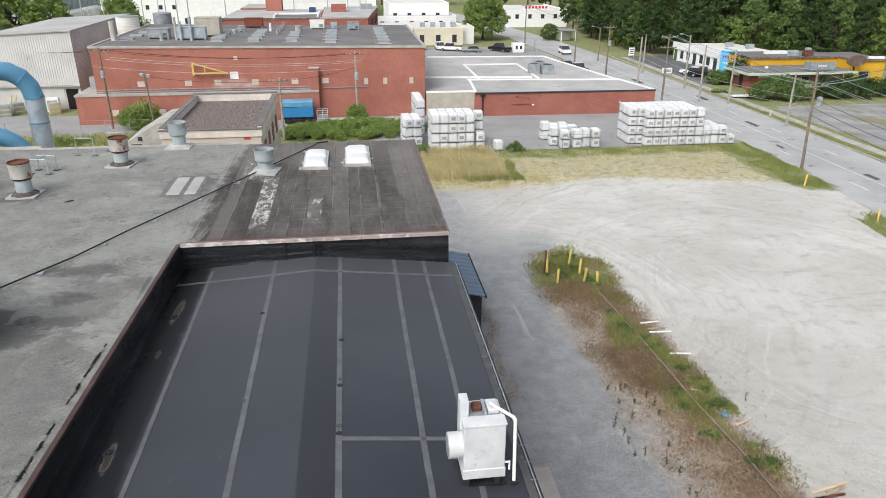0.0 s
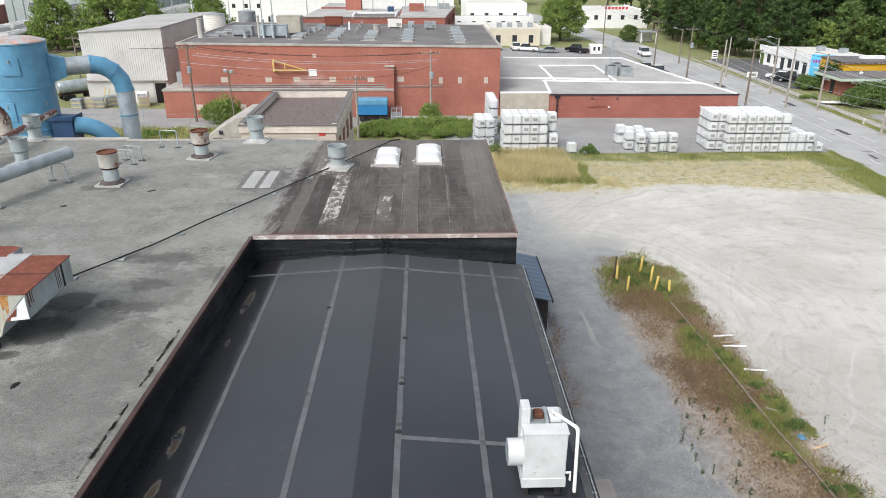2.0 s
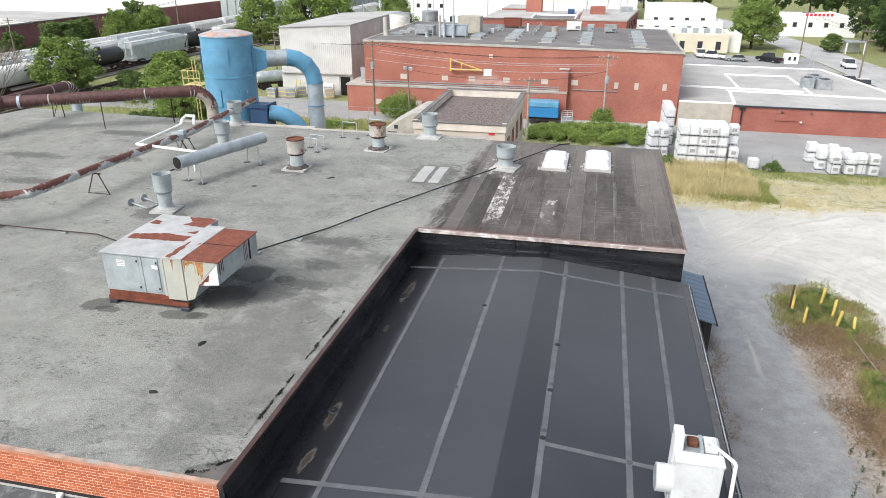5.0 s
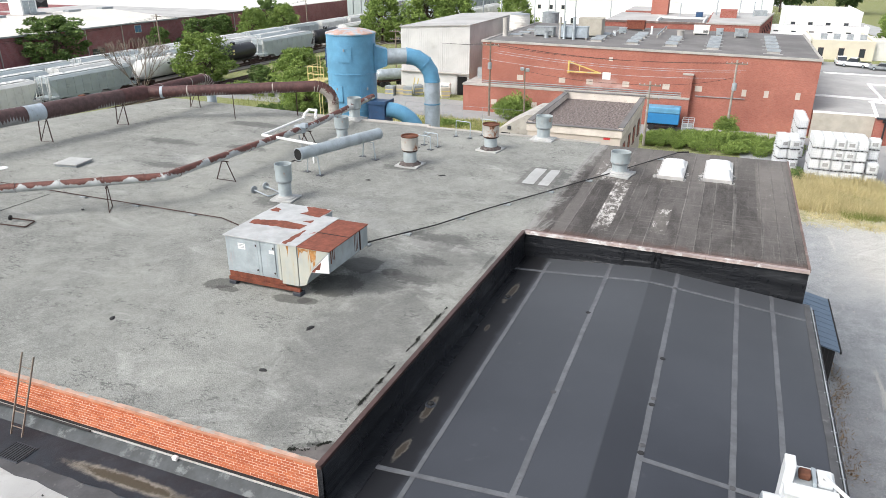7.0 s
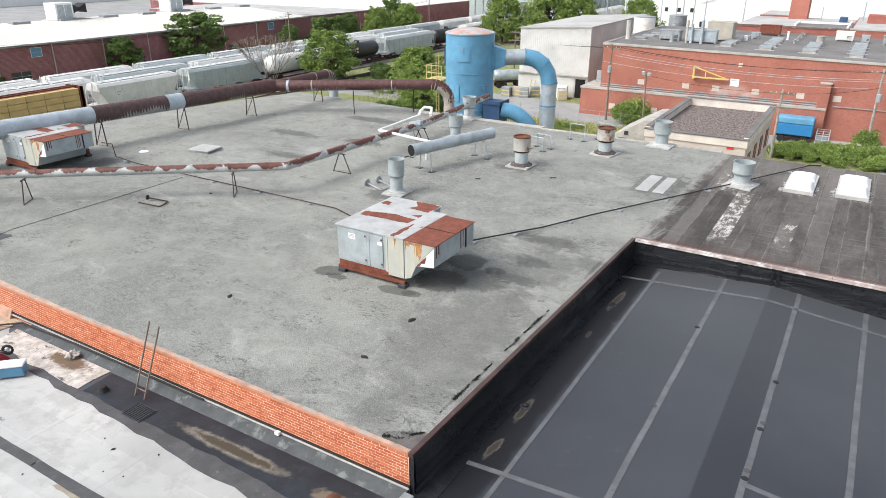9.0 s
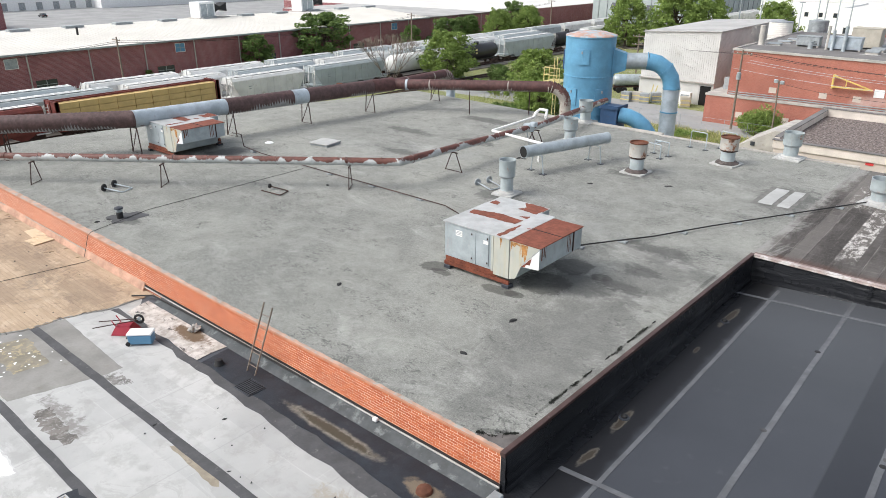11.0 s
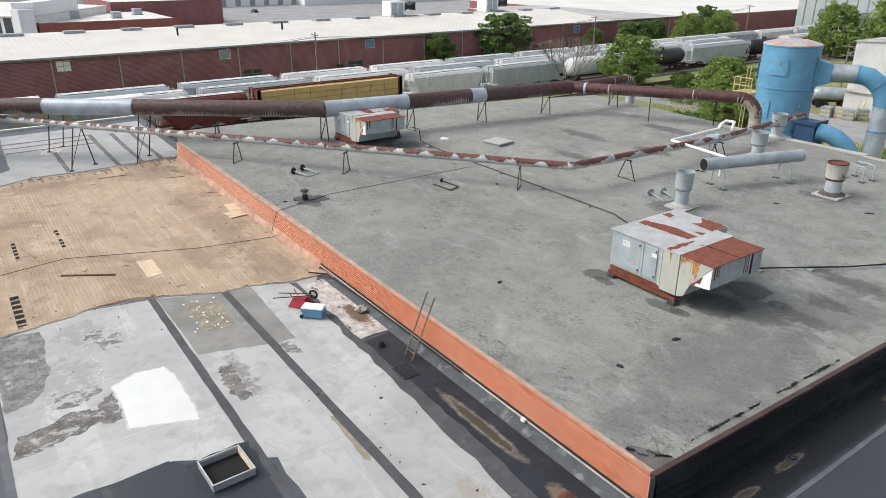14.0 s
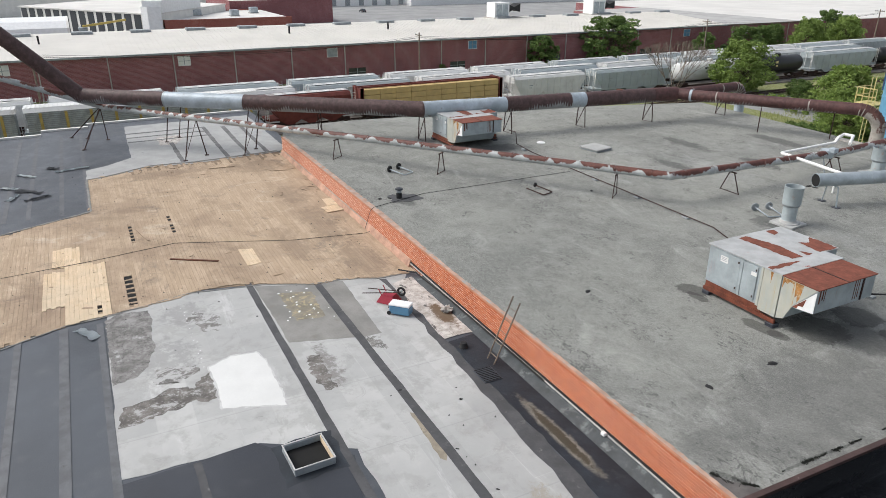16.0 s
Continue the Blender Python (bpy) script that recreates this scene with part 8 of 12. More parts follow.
def roof_light(x, y, w=1.5, d=1.5, h=0.5):
    """A lean-to skylight: dark sloped glazing over a pale front curb."""
    t = thing("roof_light", "small raised skylight on the factory roof", "skylight", (x, y, roof_z(x)), "skylights on the factory roof")
    part("curb", B((-w / 2, w / 2, -d / 2, -d / 2 + 0.12, 0, h * 0.5), (-w / 2, -w / 2 + 0.1, -d / 2 + 0.12, d / 2, 0, h * 0.5), (w / 2 - 0.1, w / 2, -d / 2 + 0.12, d / 2, 0, h * 0.5)), "concrete", t, "pale curb")
    part("glazing", profile_x([(-d / 2 - 0.05, h * 0.5), (d / 2, h * 0.5), (d / 2, h), (-d / 2 - 0.05, h * 0.62)], -w / 2 - 0.04, w / 2 + 0.04), "galv_old", t, "grey weathered glazing")
    part("apron", ragged(-w / 2 - 0.5, w / 2 + 0.35, -d / 2 - 0.55, -d / 2, 0.004, 0.01, 0.12, 0.3, int(y * 7) % 97), "light_roof", t, "pale smeared apron")
    return t


for x, ys in ((-12.8, (103.5, 107.6, 111.6, 114.6)), (-7.6, (103.5, 108, 111.5)), (-2.2, (102.4, 106.4, 110.2, 114.2)), (5.2, (101.6, 105.8, 110.0, 114.2, 118.4)), (-17.9, (104.2, 107.3, 111.1))):
    for y in ys:
        roof_light(x, y)
for x, y in ((-30.2, 105.6), (-30.0, 109.3), (-29.8, 113.4)):
    roof_light(x, y, 1.7, 1.2, 0.3)


def roof_plant(x, y, w, d, h, m, label, legs=True, louvre=True):
    """A box of plant on feet, with panels, a lid and a side louvre."""
    t = thing("roof_plant", label, "roof plant", (x, y, roof_z(x)), "plant on the factory roof")
    part("casing", B((-w / 2, w / 2, -d / 2, d / 2, 0.2, h), bevel=0.03), m, t)
    k = max(2, int(w / 0.9))
    for i in range(k):
        part("panel", B((-w / 2 + w * (i + 0.08) / k, -w / 2 + w * (i + 0.92) / k, -d / 2 - 0.025, -d / 2, 0.3, h - 0.12)), m, t)
    part("lid", B((-w / 2 - 0.05, w / 2 + 0.05, -d / 2 - 0.05, d / 2 + 0.05, h, h + 0.06)), m, t)
    if louvre:
        for z in np.arange(0.4, h * 0.6, 0.16):
            part("slat", B((w * 0.12, w * 0.42, -d / 2 - 0.05, -d / 2 - 0.026, z, z + 0.07)), "dull", t)
    for px in (-w / 2 + 0.15, w / 2 - 0.15):
        part("bearer", B((px - 0.1, px + 0.1, -d / 2, d / 2, 0, 0.2)), "concrete", t)
    return t


roof_plant(-26.2, 106.9, 2.9, 1.6, 1.35, "galv_old", "grey louvred plant box on the factory roof")
roof_plant(-21.6, 105.6, 4.2, 1.3, 1.7, "duct_galv", "long grey duct casing on the factory roof", louvre=False)
roof_plant(-19.9, 110.2, 3.5, 2.6, 2.6, "block", "tall pale green-grey plant cabinet on the factory roof", louvre=False)
roof_plant(-16.0, 115.8, 1.1, 0.9, 0.9, "galv", "small pale plant box on the factory roof")
roof_plant(-14.9, 122.6, 2.9, 1.4, 1.5, "unit_rust", "rust-red plant box on the factory roof", louvre=False)
roof_plant(-4.6, 120.6, 2.3, 1.4, 1.35, "shed_metal", "pale plant box with a dark louvre on the roof")
roof_plant(1.2, 119.2, 1.9, 1.2, 1.2, "galv_old", "grey plant box on the factory roof")
roof_plant(-1.9, 119.4, 1.0, 0.9, 1.1, "galv", "small grey fan box on the factory roof")
for x, y, h, r, m in ((-31.6, 104.2, 2.5, 0.38, "concrete"), (-23.5, 105.0, 2.9, 0.17, "concrete"), (-22.8, 104.7, 2.4, 0.2, "galv"), (-21.4, 104.6, 3.0, 0.22, "galv"), (-7.2, 113.2, 1.1, 0.5, "concrete"), (-16.8, 112.6, 0.6, 0.25, "white"), (-11.8, 117.4, 1.1, 0.16, "white"), (-25.4, 104.6, 0.8, 0.3, "galv_old")):
    t = thing("roof_stack", "round pale stack on the factory roof" if r < 1 else "round ribbed metal tank on the factory roof", "stack", (x, y, roof_z(x)), "stacks on the factory roof")
    prof = [(r * 1.2, 0), (r, 0.15)]
    if r > 1:
        for z in np.arange(0.3, h - 0.2, 0.3):
            prof += [(r, z), (r + 0.05, z + 0.05), (r, z + 0.1)]
    smooth_ob(part("pipe", lathe(prof + [(r, h), (r * 1.1, h), (r * 1.1, h + 0.1), (r * 0.8, h + 0.1)], 20), m, t), 30)
    part("opening", lathe([(0.02, h + 0.05), (r * 0.8, h + 0.05)], 14), "hole" if r < 1 else "galv_old", t)
for x, y0, y1, z in ((-16.9, 111.0, 122.0, 0.35), (-10.4, 112.0, 127.0, 0.5)):
    t = thing("roof_pipe", "thin pipe run on the factory roof", "pipe", (x, y0, roof_z(x)), "pipe runs on the factory roof")
    part("pipe", add_tube(bmesh.new(), (0, 0, z), (0, y1 - y0, z), 0.08, 8), "galv", t)
    for k in range(4):
        part("foot", B((-0.1, 0.1, 0.3 + k * (y1 - y0 - 0.8) / 3, 0.5 + k * (y1 - y0 - 0.8) / 3, 0, z - 0.08)), "concrete", t)
for x, y, r, h, m in ((-34.6, 122.5, 1.75, 11.5, "shed_metal"), (-31.2, 131.0, 1.5, 11.3, "galv_old")):
    t = thing("round_tank", "round ribbed metal tank behind the factory", "tank", (x, y, 0), "round tanks")
    prof = [(r, 0)]
    for z in np.arange(8.6, h - 0.2, 0.3):
        prof += [(r, z), (r + 0.04, z + 0.05), (r, z + 0.1)]
    smooth_ob(part("shell", lathe(prof + [(r, h)], 24), m, t), 30)
    smooth_ob(part("lid", lathe([(r + 0.05, h), (r + 0.05, h + 0.08), (0.1, h + 0.3)], 24), "galv_old", t))
# lighting masts in the yard behind the factory
for x, y, h in ((-47.2, 140, 17), (-43.4, 140, 17.5), (-36.6, 140, 13.5), (-33.8, 140, 17), (-32.8, 141, 18), (-30.6, 140, 18), (-28.8, 141, 18), (-23.8, 152, 17)):
    t = thing("yard_mast", "tall thin pale steel mast behind the factory", "mast", (x, y, 0), "yard masts")
    smooth_ob(part("shaft", add_tube(bmesh.new(), (0, 0, 0), (0, 0, h), 0.14, 8, 0.08), "galv", t))
    part("head", B((-0.5, 0.5, -0.12, 0.12, h, h + 0.2), bevel=0.03), "galv_old", t)

b2 = thing("upper_factory", "raised red brick upper block of the factory", "factory", (0, 0, 0))
part("wall", prism([(-4.3, 128.01), (3.9, 128.01), (6.8, 156), (-4.3, 156)], 0, 10.45), "low_brick", b2)
part("low_wall", B((-21.4, -4.31, 128.01, 150, 0, 10.35)), "low_brick", b2)
part("roof", prism([(-4.1, 128.2), (3.7, 128.2), (6.6, 155.8), (-4.1, 155.8)], 10.45, 10.55), "light_roof", b2)
part("low_roof", B((-21.2, -4.5, 128.2, 149.8, 10.35, 10.45)), "light_roof", b2)
part("dark_well", B((-12.2, -5.0, 131, 137, 10.45, 10.48)), "grey_roof", b2)
part("roof_edge", prism([(-4.4, 127.9), (4.0, 127.9), (6.95, 156.1), (6.65, 156.1), (3.7, 128.2), (-4.4, 128.2)], 10.45, 10.7), "concrete", b2)
part("parapet", B((-21.5, -4.42, 127.9, 128.2, 10.35, 10.65)), "coping", b2)
part("penthouse", B((-2.6, 0.2, 141, 145, 10.55, 11.8)), "low_brick", b2, "small brick penthouse")
part("roof_unit", B((3.2, 5.4, 148, 150, 10.55, 11.5), bevel=0.04), "galv_old", b2)
part("roof_unit", B((-6.8, -5.6, 142, 144, 10.2, 11.3), bevel=0.04), "blue_dark", b2, "small blue roof box")
for k in range(5):
    part("window", B((4.62 + 0.42 * k - 0.02, 4.72 + 0.42 * k, 135 + 4 * k, 136.2 + 4 * k, 8.0, 9.6)), "glass", b2)
for x, y, h in ((-3.4, 147, 3), (0.6, 150, 3.4), (3.0, 146, 2.6), (4.4, 154, 3.2), (-9.5, 141, 2.4)):
    part("vent_pipe", add_tube(bmesh.new(), (x, y, 10.2), (x, y, 10.55 + h), 0.09, 8), "galv", b2)
part("chimney", B((-15.2, -12.2, 146, 149.5, 10.2, 15.5)), "red_brick", b2, "square brick chimney block")
part("side_block", B((-20.6, -15.21, 150.01, 162, 0, 10.7)), "low_brick", b2, "low brick block beside the chimney")
part("side_roof", B((-20.4, -15.4, 150.2, 161.8, 10.7, 10.8)), "light_roof", b2)
for x0, x1, y0, y1 in ((-12.6, -4.9, 137.0, 137.3), (-4.95, -4.7, 128.4, 141), (-12.6, -12.3, 131, 137)):
    part("roof_kerb", B((x0, x1, y0, y1, 10.45, 10.8)), "white", b2, "white parapet kerb")

lw = thing("low_brick_building", "long low brick building with pale parapets", "low building", (0, 0, 0))
OUT = [(17.3, 95.2), (43.0, 94.6), (36.4, 130.5), (14.6, 132.0), (10.6, 132.0), (10.6, 97.0), (17.3, 96.8)]
part("wall", prism(OUT, 0, 3.1), "low_brick", lw)
part("beige_wall", B((10.62, 17.3, 96.1, 96.8, 0, 3.2)), "block", lw, "pale block wall")
part("roof", prism([(17.4, 95.4), (42.7, 94.9), (36.2, 130.2), (14.8, 131.8), (10.7, 131.8), (10.7, 96.9), (17.4, 96.9)], 3.1, 3.22), "light_roof", lw)
def ridge(a, b, w, z0, z1, m="concrete", name="parapet", label="pale parapet"):
    part(name, prism([(a[0] - w / 2, a[1] - w / 2), (b[0] + w / 2, b[1] - w / 2), (b[0] + w / 2, b[1] + w / 2), (a[0] - w / 2, a[1] + w / 2)], z0, z1), m, lw, label)
ridge((17.4, 95.2), (42.9, 94.7), 0.3, 3.1, 3.28, "dull")
ridge((10.7, 96.3), (17.2, 96.3), 0.3, 3.15, 3.4, "white")
ridge((18.0, 105.8), (40.7, 103.4), 0.35, 3.1, 3.4, "white")
ridge((11.0, 108.5), (28.0, 106.8), 0.3, 3.1, 3.45, "white")
ridge((14.8, 131.0), (36.0, 129.8), 0.35, 3.1, 3.4, "white")
ridge((19.8, 121.0), (29.0, 120.8), 0.4, 3.1, 3.4, "white")
for a, b in (((17.4, 96), (18.2, 106)), ((19.8, 106), (19.8, 121)), ((29.0, 106), (29.0, 121)), ((42.8, 95), (40.9, 104)), ((40.6, 104), (36.1, 130))):
    part("parapet", prism([(a[0] - 0.18, a[1]), (a[0] + 0.18, a[1]), (b[0] + 0.18, b[1]), (b[0] - 0.18, b[1])], 3.1, 3.38), "white", lw, "white painted parapet")
part("downpipe", B((18.2, 18.35, 94.95, 95.15, 0, 2.9), (17.95, 18.6, 94.9, 95.15, 2.75, 3.05)), "rubber", lw, "black downpipe")
for x, z, w, h in ((23.6, 1.6, 2.4, 0.9), (32.2, 1.7, 2.2, 0.9), (40.0, 0.9, 1.9, 1.6)):
    part("bricked_window", B((x - w / 2, x + w / 2, 94.9, 95.05, z, z + h)), "low_brick", lw, "bricked-up window")
for x, z in ((23.0, 2.75), (26.4, 2.75), (36.0, 2.7), (25.4, 1.5), (38.0, 1.6)):
    part("wall_light", B((x - 0.12, x + 0.12, 94.7, 95.0, z - 0.1, z + 0.1), bevel=0.03), "white" if z < 2 else "coping", lw)
for x, y, s in ((29.5, 111, 1.6), (31.4, 110, 1.8), (31.0, 113.5, 1.5)):
    t = thing("condenser", "grey air-conditioning box on the low roof", "air conditioner", (x, y, 3.22), "condensers on the low roof")
    part("casing", B((-s / 2, s / 2, -s / 2, s / 2, 0.1, 1.5), bevel=0.03), "galv_old", t)
    part("base", B((-s / 2, s / 2, -s / 2, s / 2, 0, 0.1)), "concrete", t)
    smooth_ob(part("fan_grille", lathe([(s * 0.4, 1.5), (s * 0.4, 1.56), (s * 0.1, 1.57)], 16), "dull", t))
t = thing("lattice_mast", "thin lattice aerial mast on the low roof", "mast", (31.0, 118, 3.22))
for dx, dy in ((0, 0), (0.9, 0), (0.45, 0.8)):
    part("leg", add_beam(bmesh.new(), (dx, dy, 0), (0.45 + (dx - 0.45) * 0.4, 0.27 + (dy - 0.27) * 0.4, 4.5), 0.05), "galv", t)
for z in np.arange(0.4, 4.4, 0.7):
    part("brace", add_beam(bmesh.new(), (0.1, 0.05, z), (0.8, 0.3, z + 0.6), 0.03), "galv", t)

sb = thing("small_gravel_building", "small pink-beige building with a brown gravel roof", "building", (0, 0, 0))
part("wall", B((-16.2, -7.8, 61.5, 77.2, 0, 6.3)), "beige", sb, "pink-beige wall")
part("roof", B((-15.9, -8.1, 61.8, 76.9, 6.3, 6.4)), "stone_roof", sb, "brown gravel roof")
part("parapet", B((-16.3, -7.7, 61.4, 61.8, 6.2, 6.85), (-16.3, -7.7, 76.9, 77.3, 6.2, 7.15), (-16.3, -15.9, 61.8, 76.9, 6.2, 7.0), (-8.1, -7.7, 61.8, 76.9, 6.2, 7.0)), "pale_beige", sb, "low pale parapet")
part("coping", B((-16.36, -7.64, 61.34, 61.86, 6.85, 6.92), (-16.36, -7.64, 76.84, 77.36, 7.15, 7.22), (-16.36, -15.84, 61.86, 76.84, 7.0, 7.07), (-8.16, -7.64, 61.86, 76.84, 7.0, 7.07)), "grey_roof", sb, "dark coping")
part("sign_plate", B((-9.28, -8.72, 61.45, 61.5, 5.95, 6.15)), "sign_red", sb, "small red sign")
for y in (64, 67.5, 71, 74.5):
    window(sb, -7.8, y, 3.6, 1.2, 1.6, "coping", "low_brick", "x", 1)

bk = thing("concrete_bunker", "sloping grey concrete shelter with a dark opening", "shelter", (0, 0, 0))
part("body", profile_y([(-23.3, 0), (-18.2, 0), (-18.2, 5.35), (-19.2, 5.25), (-22.7, 3.2), (-23.3, 2.6)], 72.0, 79), "concrete", bk)
part("opening", B((-21.9, -20.9, 71.94, 72.0, 2.7, 3.2)), "hole", bk)
part("vent", B((-21.2, -20.8, 71.92, 72.0, 3.55, 3.95)), "dull", bk)

ws = thing("white_metal_shed", "tall white ribbed metal warehouse", "warehouse", (0, 0, 0))
SH = [(-50.1, 107.0), (-38.2, 107.0), (-38.2, 136.0), (-50.1, 136.0)]
part("wall", profile_y([(-50.1, 0), (-38.2, 0), (-38.2, 10.8), (-50.1, 10.2)], 107, 136), "shed_white", ws)
bm = bmesh.new()
for (ax, ay), (bx_, by_) in zip(SH, SH[1:2] + SH[2:3]):
    n_ = int(math.hypot(bx_ - ax, by_ - ay) / 0.33)
    ny_ = Vector((by_ - ay, -(bx_ - ax), 0)).normalized() * 0.04
    for i in range(1, n_):
        x, y = ax + (bx_ - ax) * i / n_, ay + (by_ - ay) * i / n_
        add_beam(bm, (x + ny_.x * 0.5, y + ny_.y * 0.5, 0.0), (x + ny_.x * 0.5, y + ny_.y * 0.5, 10.15 + max(0, (x + 50.1) * 0.05)), 0.045)
part("ribs", bm, "shed_white", ws)
part("roof", profile_y([(-50.3, 10.21), (-38.0, 10.83), (-38.0, 10.95), (-50.3, 10.33)], 106.8, 136.2), "light_roof", ws)
part("door", B((-40.2, -38.6, 106.9, 107.0, 0, 2.9)), "hole", ws, "dark open doorway")
part("band", B((-50.2, -38.1, 106.5, 106.89, 3.3, 3.42)), "concrete", ws)
part("low_wall", B((-50.15, -40.4, 106.9, 106.99, 0, 3.2)), "shed_white", ws, "plain lower wall")
for x, y, z in ((-34.2, 104.6, 3.9), (-34.0, 101.0, 3.9)):
    t = thing("wall_unit", "grey plant box beside the warehouse", "plant box", (x, y, z))
    part("box", B((-0.6, 0.6, -0.4, 0.4, 0, 1.6), bevel=0.03), "galv_old", t)
for i, (x, y) in enumerate(((-50, 102.5), (-48.6, 103.4), (-47.2, 103.0), (-41.2, 104.2), (-46.2, 104.8))):
    t = thing("yard_crate", "pale crate standing in the yard", "crate", (x, y, 0.012), "crates in the yard", turn=10 * i)
    part("crate", B((-0.7, 0.7, -0.6, 0.6, 0, 1.5), bevel=0.02), "block" if i % 2 else "galv_old", t)
    part("slat", B((-0.72, 0.72, -0.63, -0.6, 0.3, 0.45), (-0.72, 0.72, -0.63, -0.6, 0.9, 1.05)), "pale_yellow", t)

# west warehouse beyond the railway
wh = thing("west_warehouse", "long dark red brick warehouse with a ribbed metal roof", "warehouse", (0, 0, 0))
WX = -128.0
part("wall", B((-172, WX, -90, 143.0, 0, 6.4)), "dark_brick", wh)
part("roof", profile_y([(WX + 0.4, 6.4), (WX + 0.4, 6.55), (-150, 8.15), (-172.4, 6.55), (-172.4, 6.4)], -90.3, 143.2), "metal_roof", wh, "pale ribbed metal roof")
bm = bmesh.new()
for y in np.arange(-60, 143, 0.9):
    add_beam(bm, (WX + 0.4, y, 6.56), (-150, y, 8.16), 0.05, 0.05)
part("roof_ribs", bm, "metal_roof", wh)
for y in np.arange(-81.5, 142, 10.1):
    part("ridge_vent", B((-151, -149, y, y + 3.6, 8.05, 8.55)), "galv_old", wh, "dark ridge vent")
for y in np.arange(-77.1, 142, 10.12):
    part("downpipe", B((WX, WX + 0.15, y - 0.09, y + 0.09, 0, 6.3)), "concrete", wh)
part("gutter", B((WX + 0.4, WX + 0.6, -90, 143, 6.25, 6.55)), "galv_old", wh)
for y in (-40, -14, 1.9, 16.1, 31.5, 46.7, 68.3, 92.0, 117.9):
    window(wh, WX, y, 0.5, 3.4 if y > 40 else 4.2, 1.5, "dark_brick", "glass" if y > 40 else "dark_brick", "x", 1)
    if y > 40:
        part("mullion", B((WX + 0.03, WX + 0.06, y - 0.05, y + 0.05, 0.5, 2.0), (WX + 0.03, WX + 0.06, y - 1.7, y + 1.7, 1.2, 1.28)), "galv_old", wh)
for y, m in ((-11.1, "shed_metal"), (15.7, "shed_metal"), (41.9, "galv_old"), (71.7, "cooler"), (130.2, "cooler")):
    window(wh, WX, y, 4.3, 1.9, 1.5, "shed_metal", m, "x", 1)
    part("mullion", B((WX + 0.03, WX + 0.06, y - 0.05, y + 0.05, 4.3, 5.8), (WX + 0.03, WX + 0.06, y - 0.95, y + 0.95, 5.0, 5.08)), "galv_old", wh)
for y in (-6, 37.5, 58.5):
    part("roof_pipe", B((-141.2, -140.9, y, y + 0.3, 7.4, 8.9)), "rubber", wh)
w2 = thing("north_warehouse", "dark red brick warehouse with a grey flat roof", "warehouse", (0, 0, 0))
part("wall", B((-190, WX - 0.2, 143.21, 173.2, 0, 6.1)), "dark_brick", w2)
part("roof", B((-190, WX - 0.4, 143.3, 173.0, 6.1, 6.25)), "light_roof", w2, "grey flat roof")
part("coping", B((WX - 0.5, WX, 143.21, 173.3, 6.1, 6.4)), "coping", w2)
for y in np.arange(145.6, 173, 10.1):
    part("downpipe", B((WX - 0.2, WX - 0.05, y - 0.08, y + 0.08, 0, 6.1)), "concrete", w2)
window(w2, WX - 0.2, 150, 4.0, 1.8, 1.6, "shed_metal", "concrete", "x", 1)
window(w2, WX - 0.2, 163, 4.4, 0.9, 0.9, "shed_metal", "concrete", "x", 1)
for y, x in ((92, -152), (121, -152)):
    t = thing("roof_cooler_unit", "pale plant unit on the warehouse roof", "roof plant", (x, y, 8.0), "plant on the warehouse roof")
    part("casing", B((-2, 2, -2, 2, 0.0, 3.6), bevel=0.05), "white", t)
    part("hood", profile_x([(2.0, 1.3), (2.0, 3.2), (3.4, 2.5), (5.2, 3.3), (5.2, 1.4), (3.4, 2.0)], -1.2, 1.8), "rubber", t, "dark waisted intake hood")
    part("panel", B((2.0, 2.06, -1.6, -0.1, 0.4, 3.2), (2.0, 2.06, 0.1, 1.6, 0.4, 3.2)), "galv", t)
    part("tray", B((-2.5, 2.5, -2.5, 5.5, 0, 0.25)), "concrete", t)
w3 = thing("far_warehouse", "far brick warehouse with a white roof", "warehouse", (0, 0, 0))
part("wall", B((-230, WX - 1.5, 174.2, 330, 0, 5.9)), "dark_brick", w3)
part("roof", B((-230, WX - 1.7, 174.4, 330, 5.9, 6.05)), "bright_roof", w3)
gm = thing("grey_metal_hall", "tall grey metal-clad hall", "hall", (0, 0, 0))
part("wall", B((-120, -90, 215, 330, 0, 15)), "rail_grey", gm)
for y in np.arange(219, 330, 5):
    part("post", B((-90, -89.8, y, y + 0.3, 0, 15)), "galv_old", gm)
for x in np.arange(-118, -91, 3.0):
    part("post", B((x, x + 0.3, 214.8, 215, 0, 15)), "galv_old", gm)
for x, z in ((-101, 5.6), (-113, 6.0)):
    part("vent_hood", profile_x([(214.79, z), (214.79, z + 1.6), (213.6, z)], x, x + 2.2), "dull", gm)
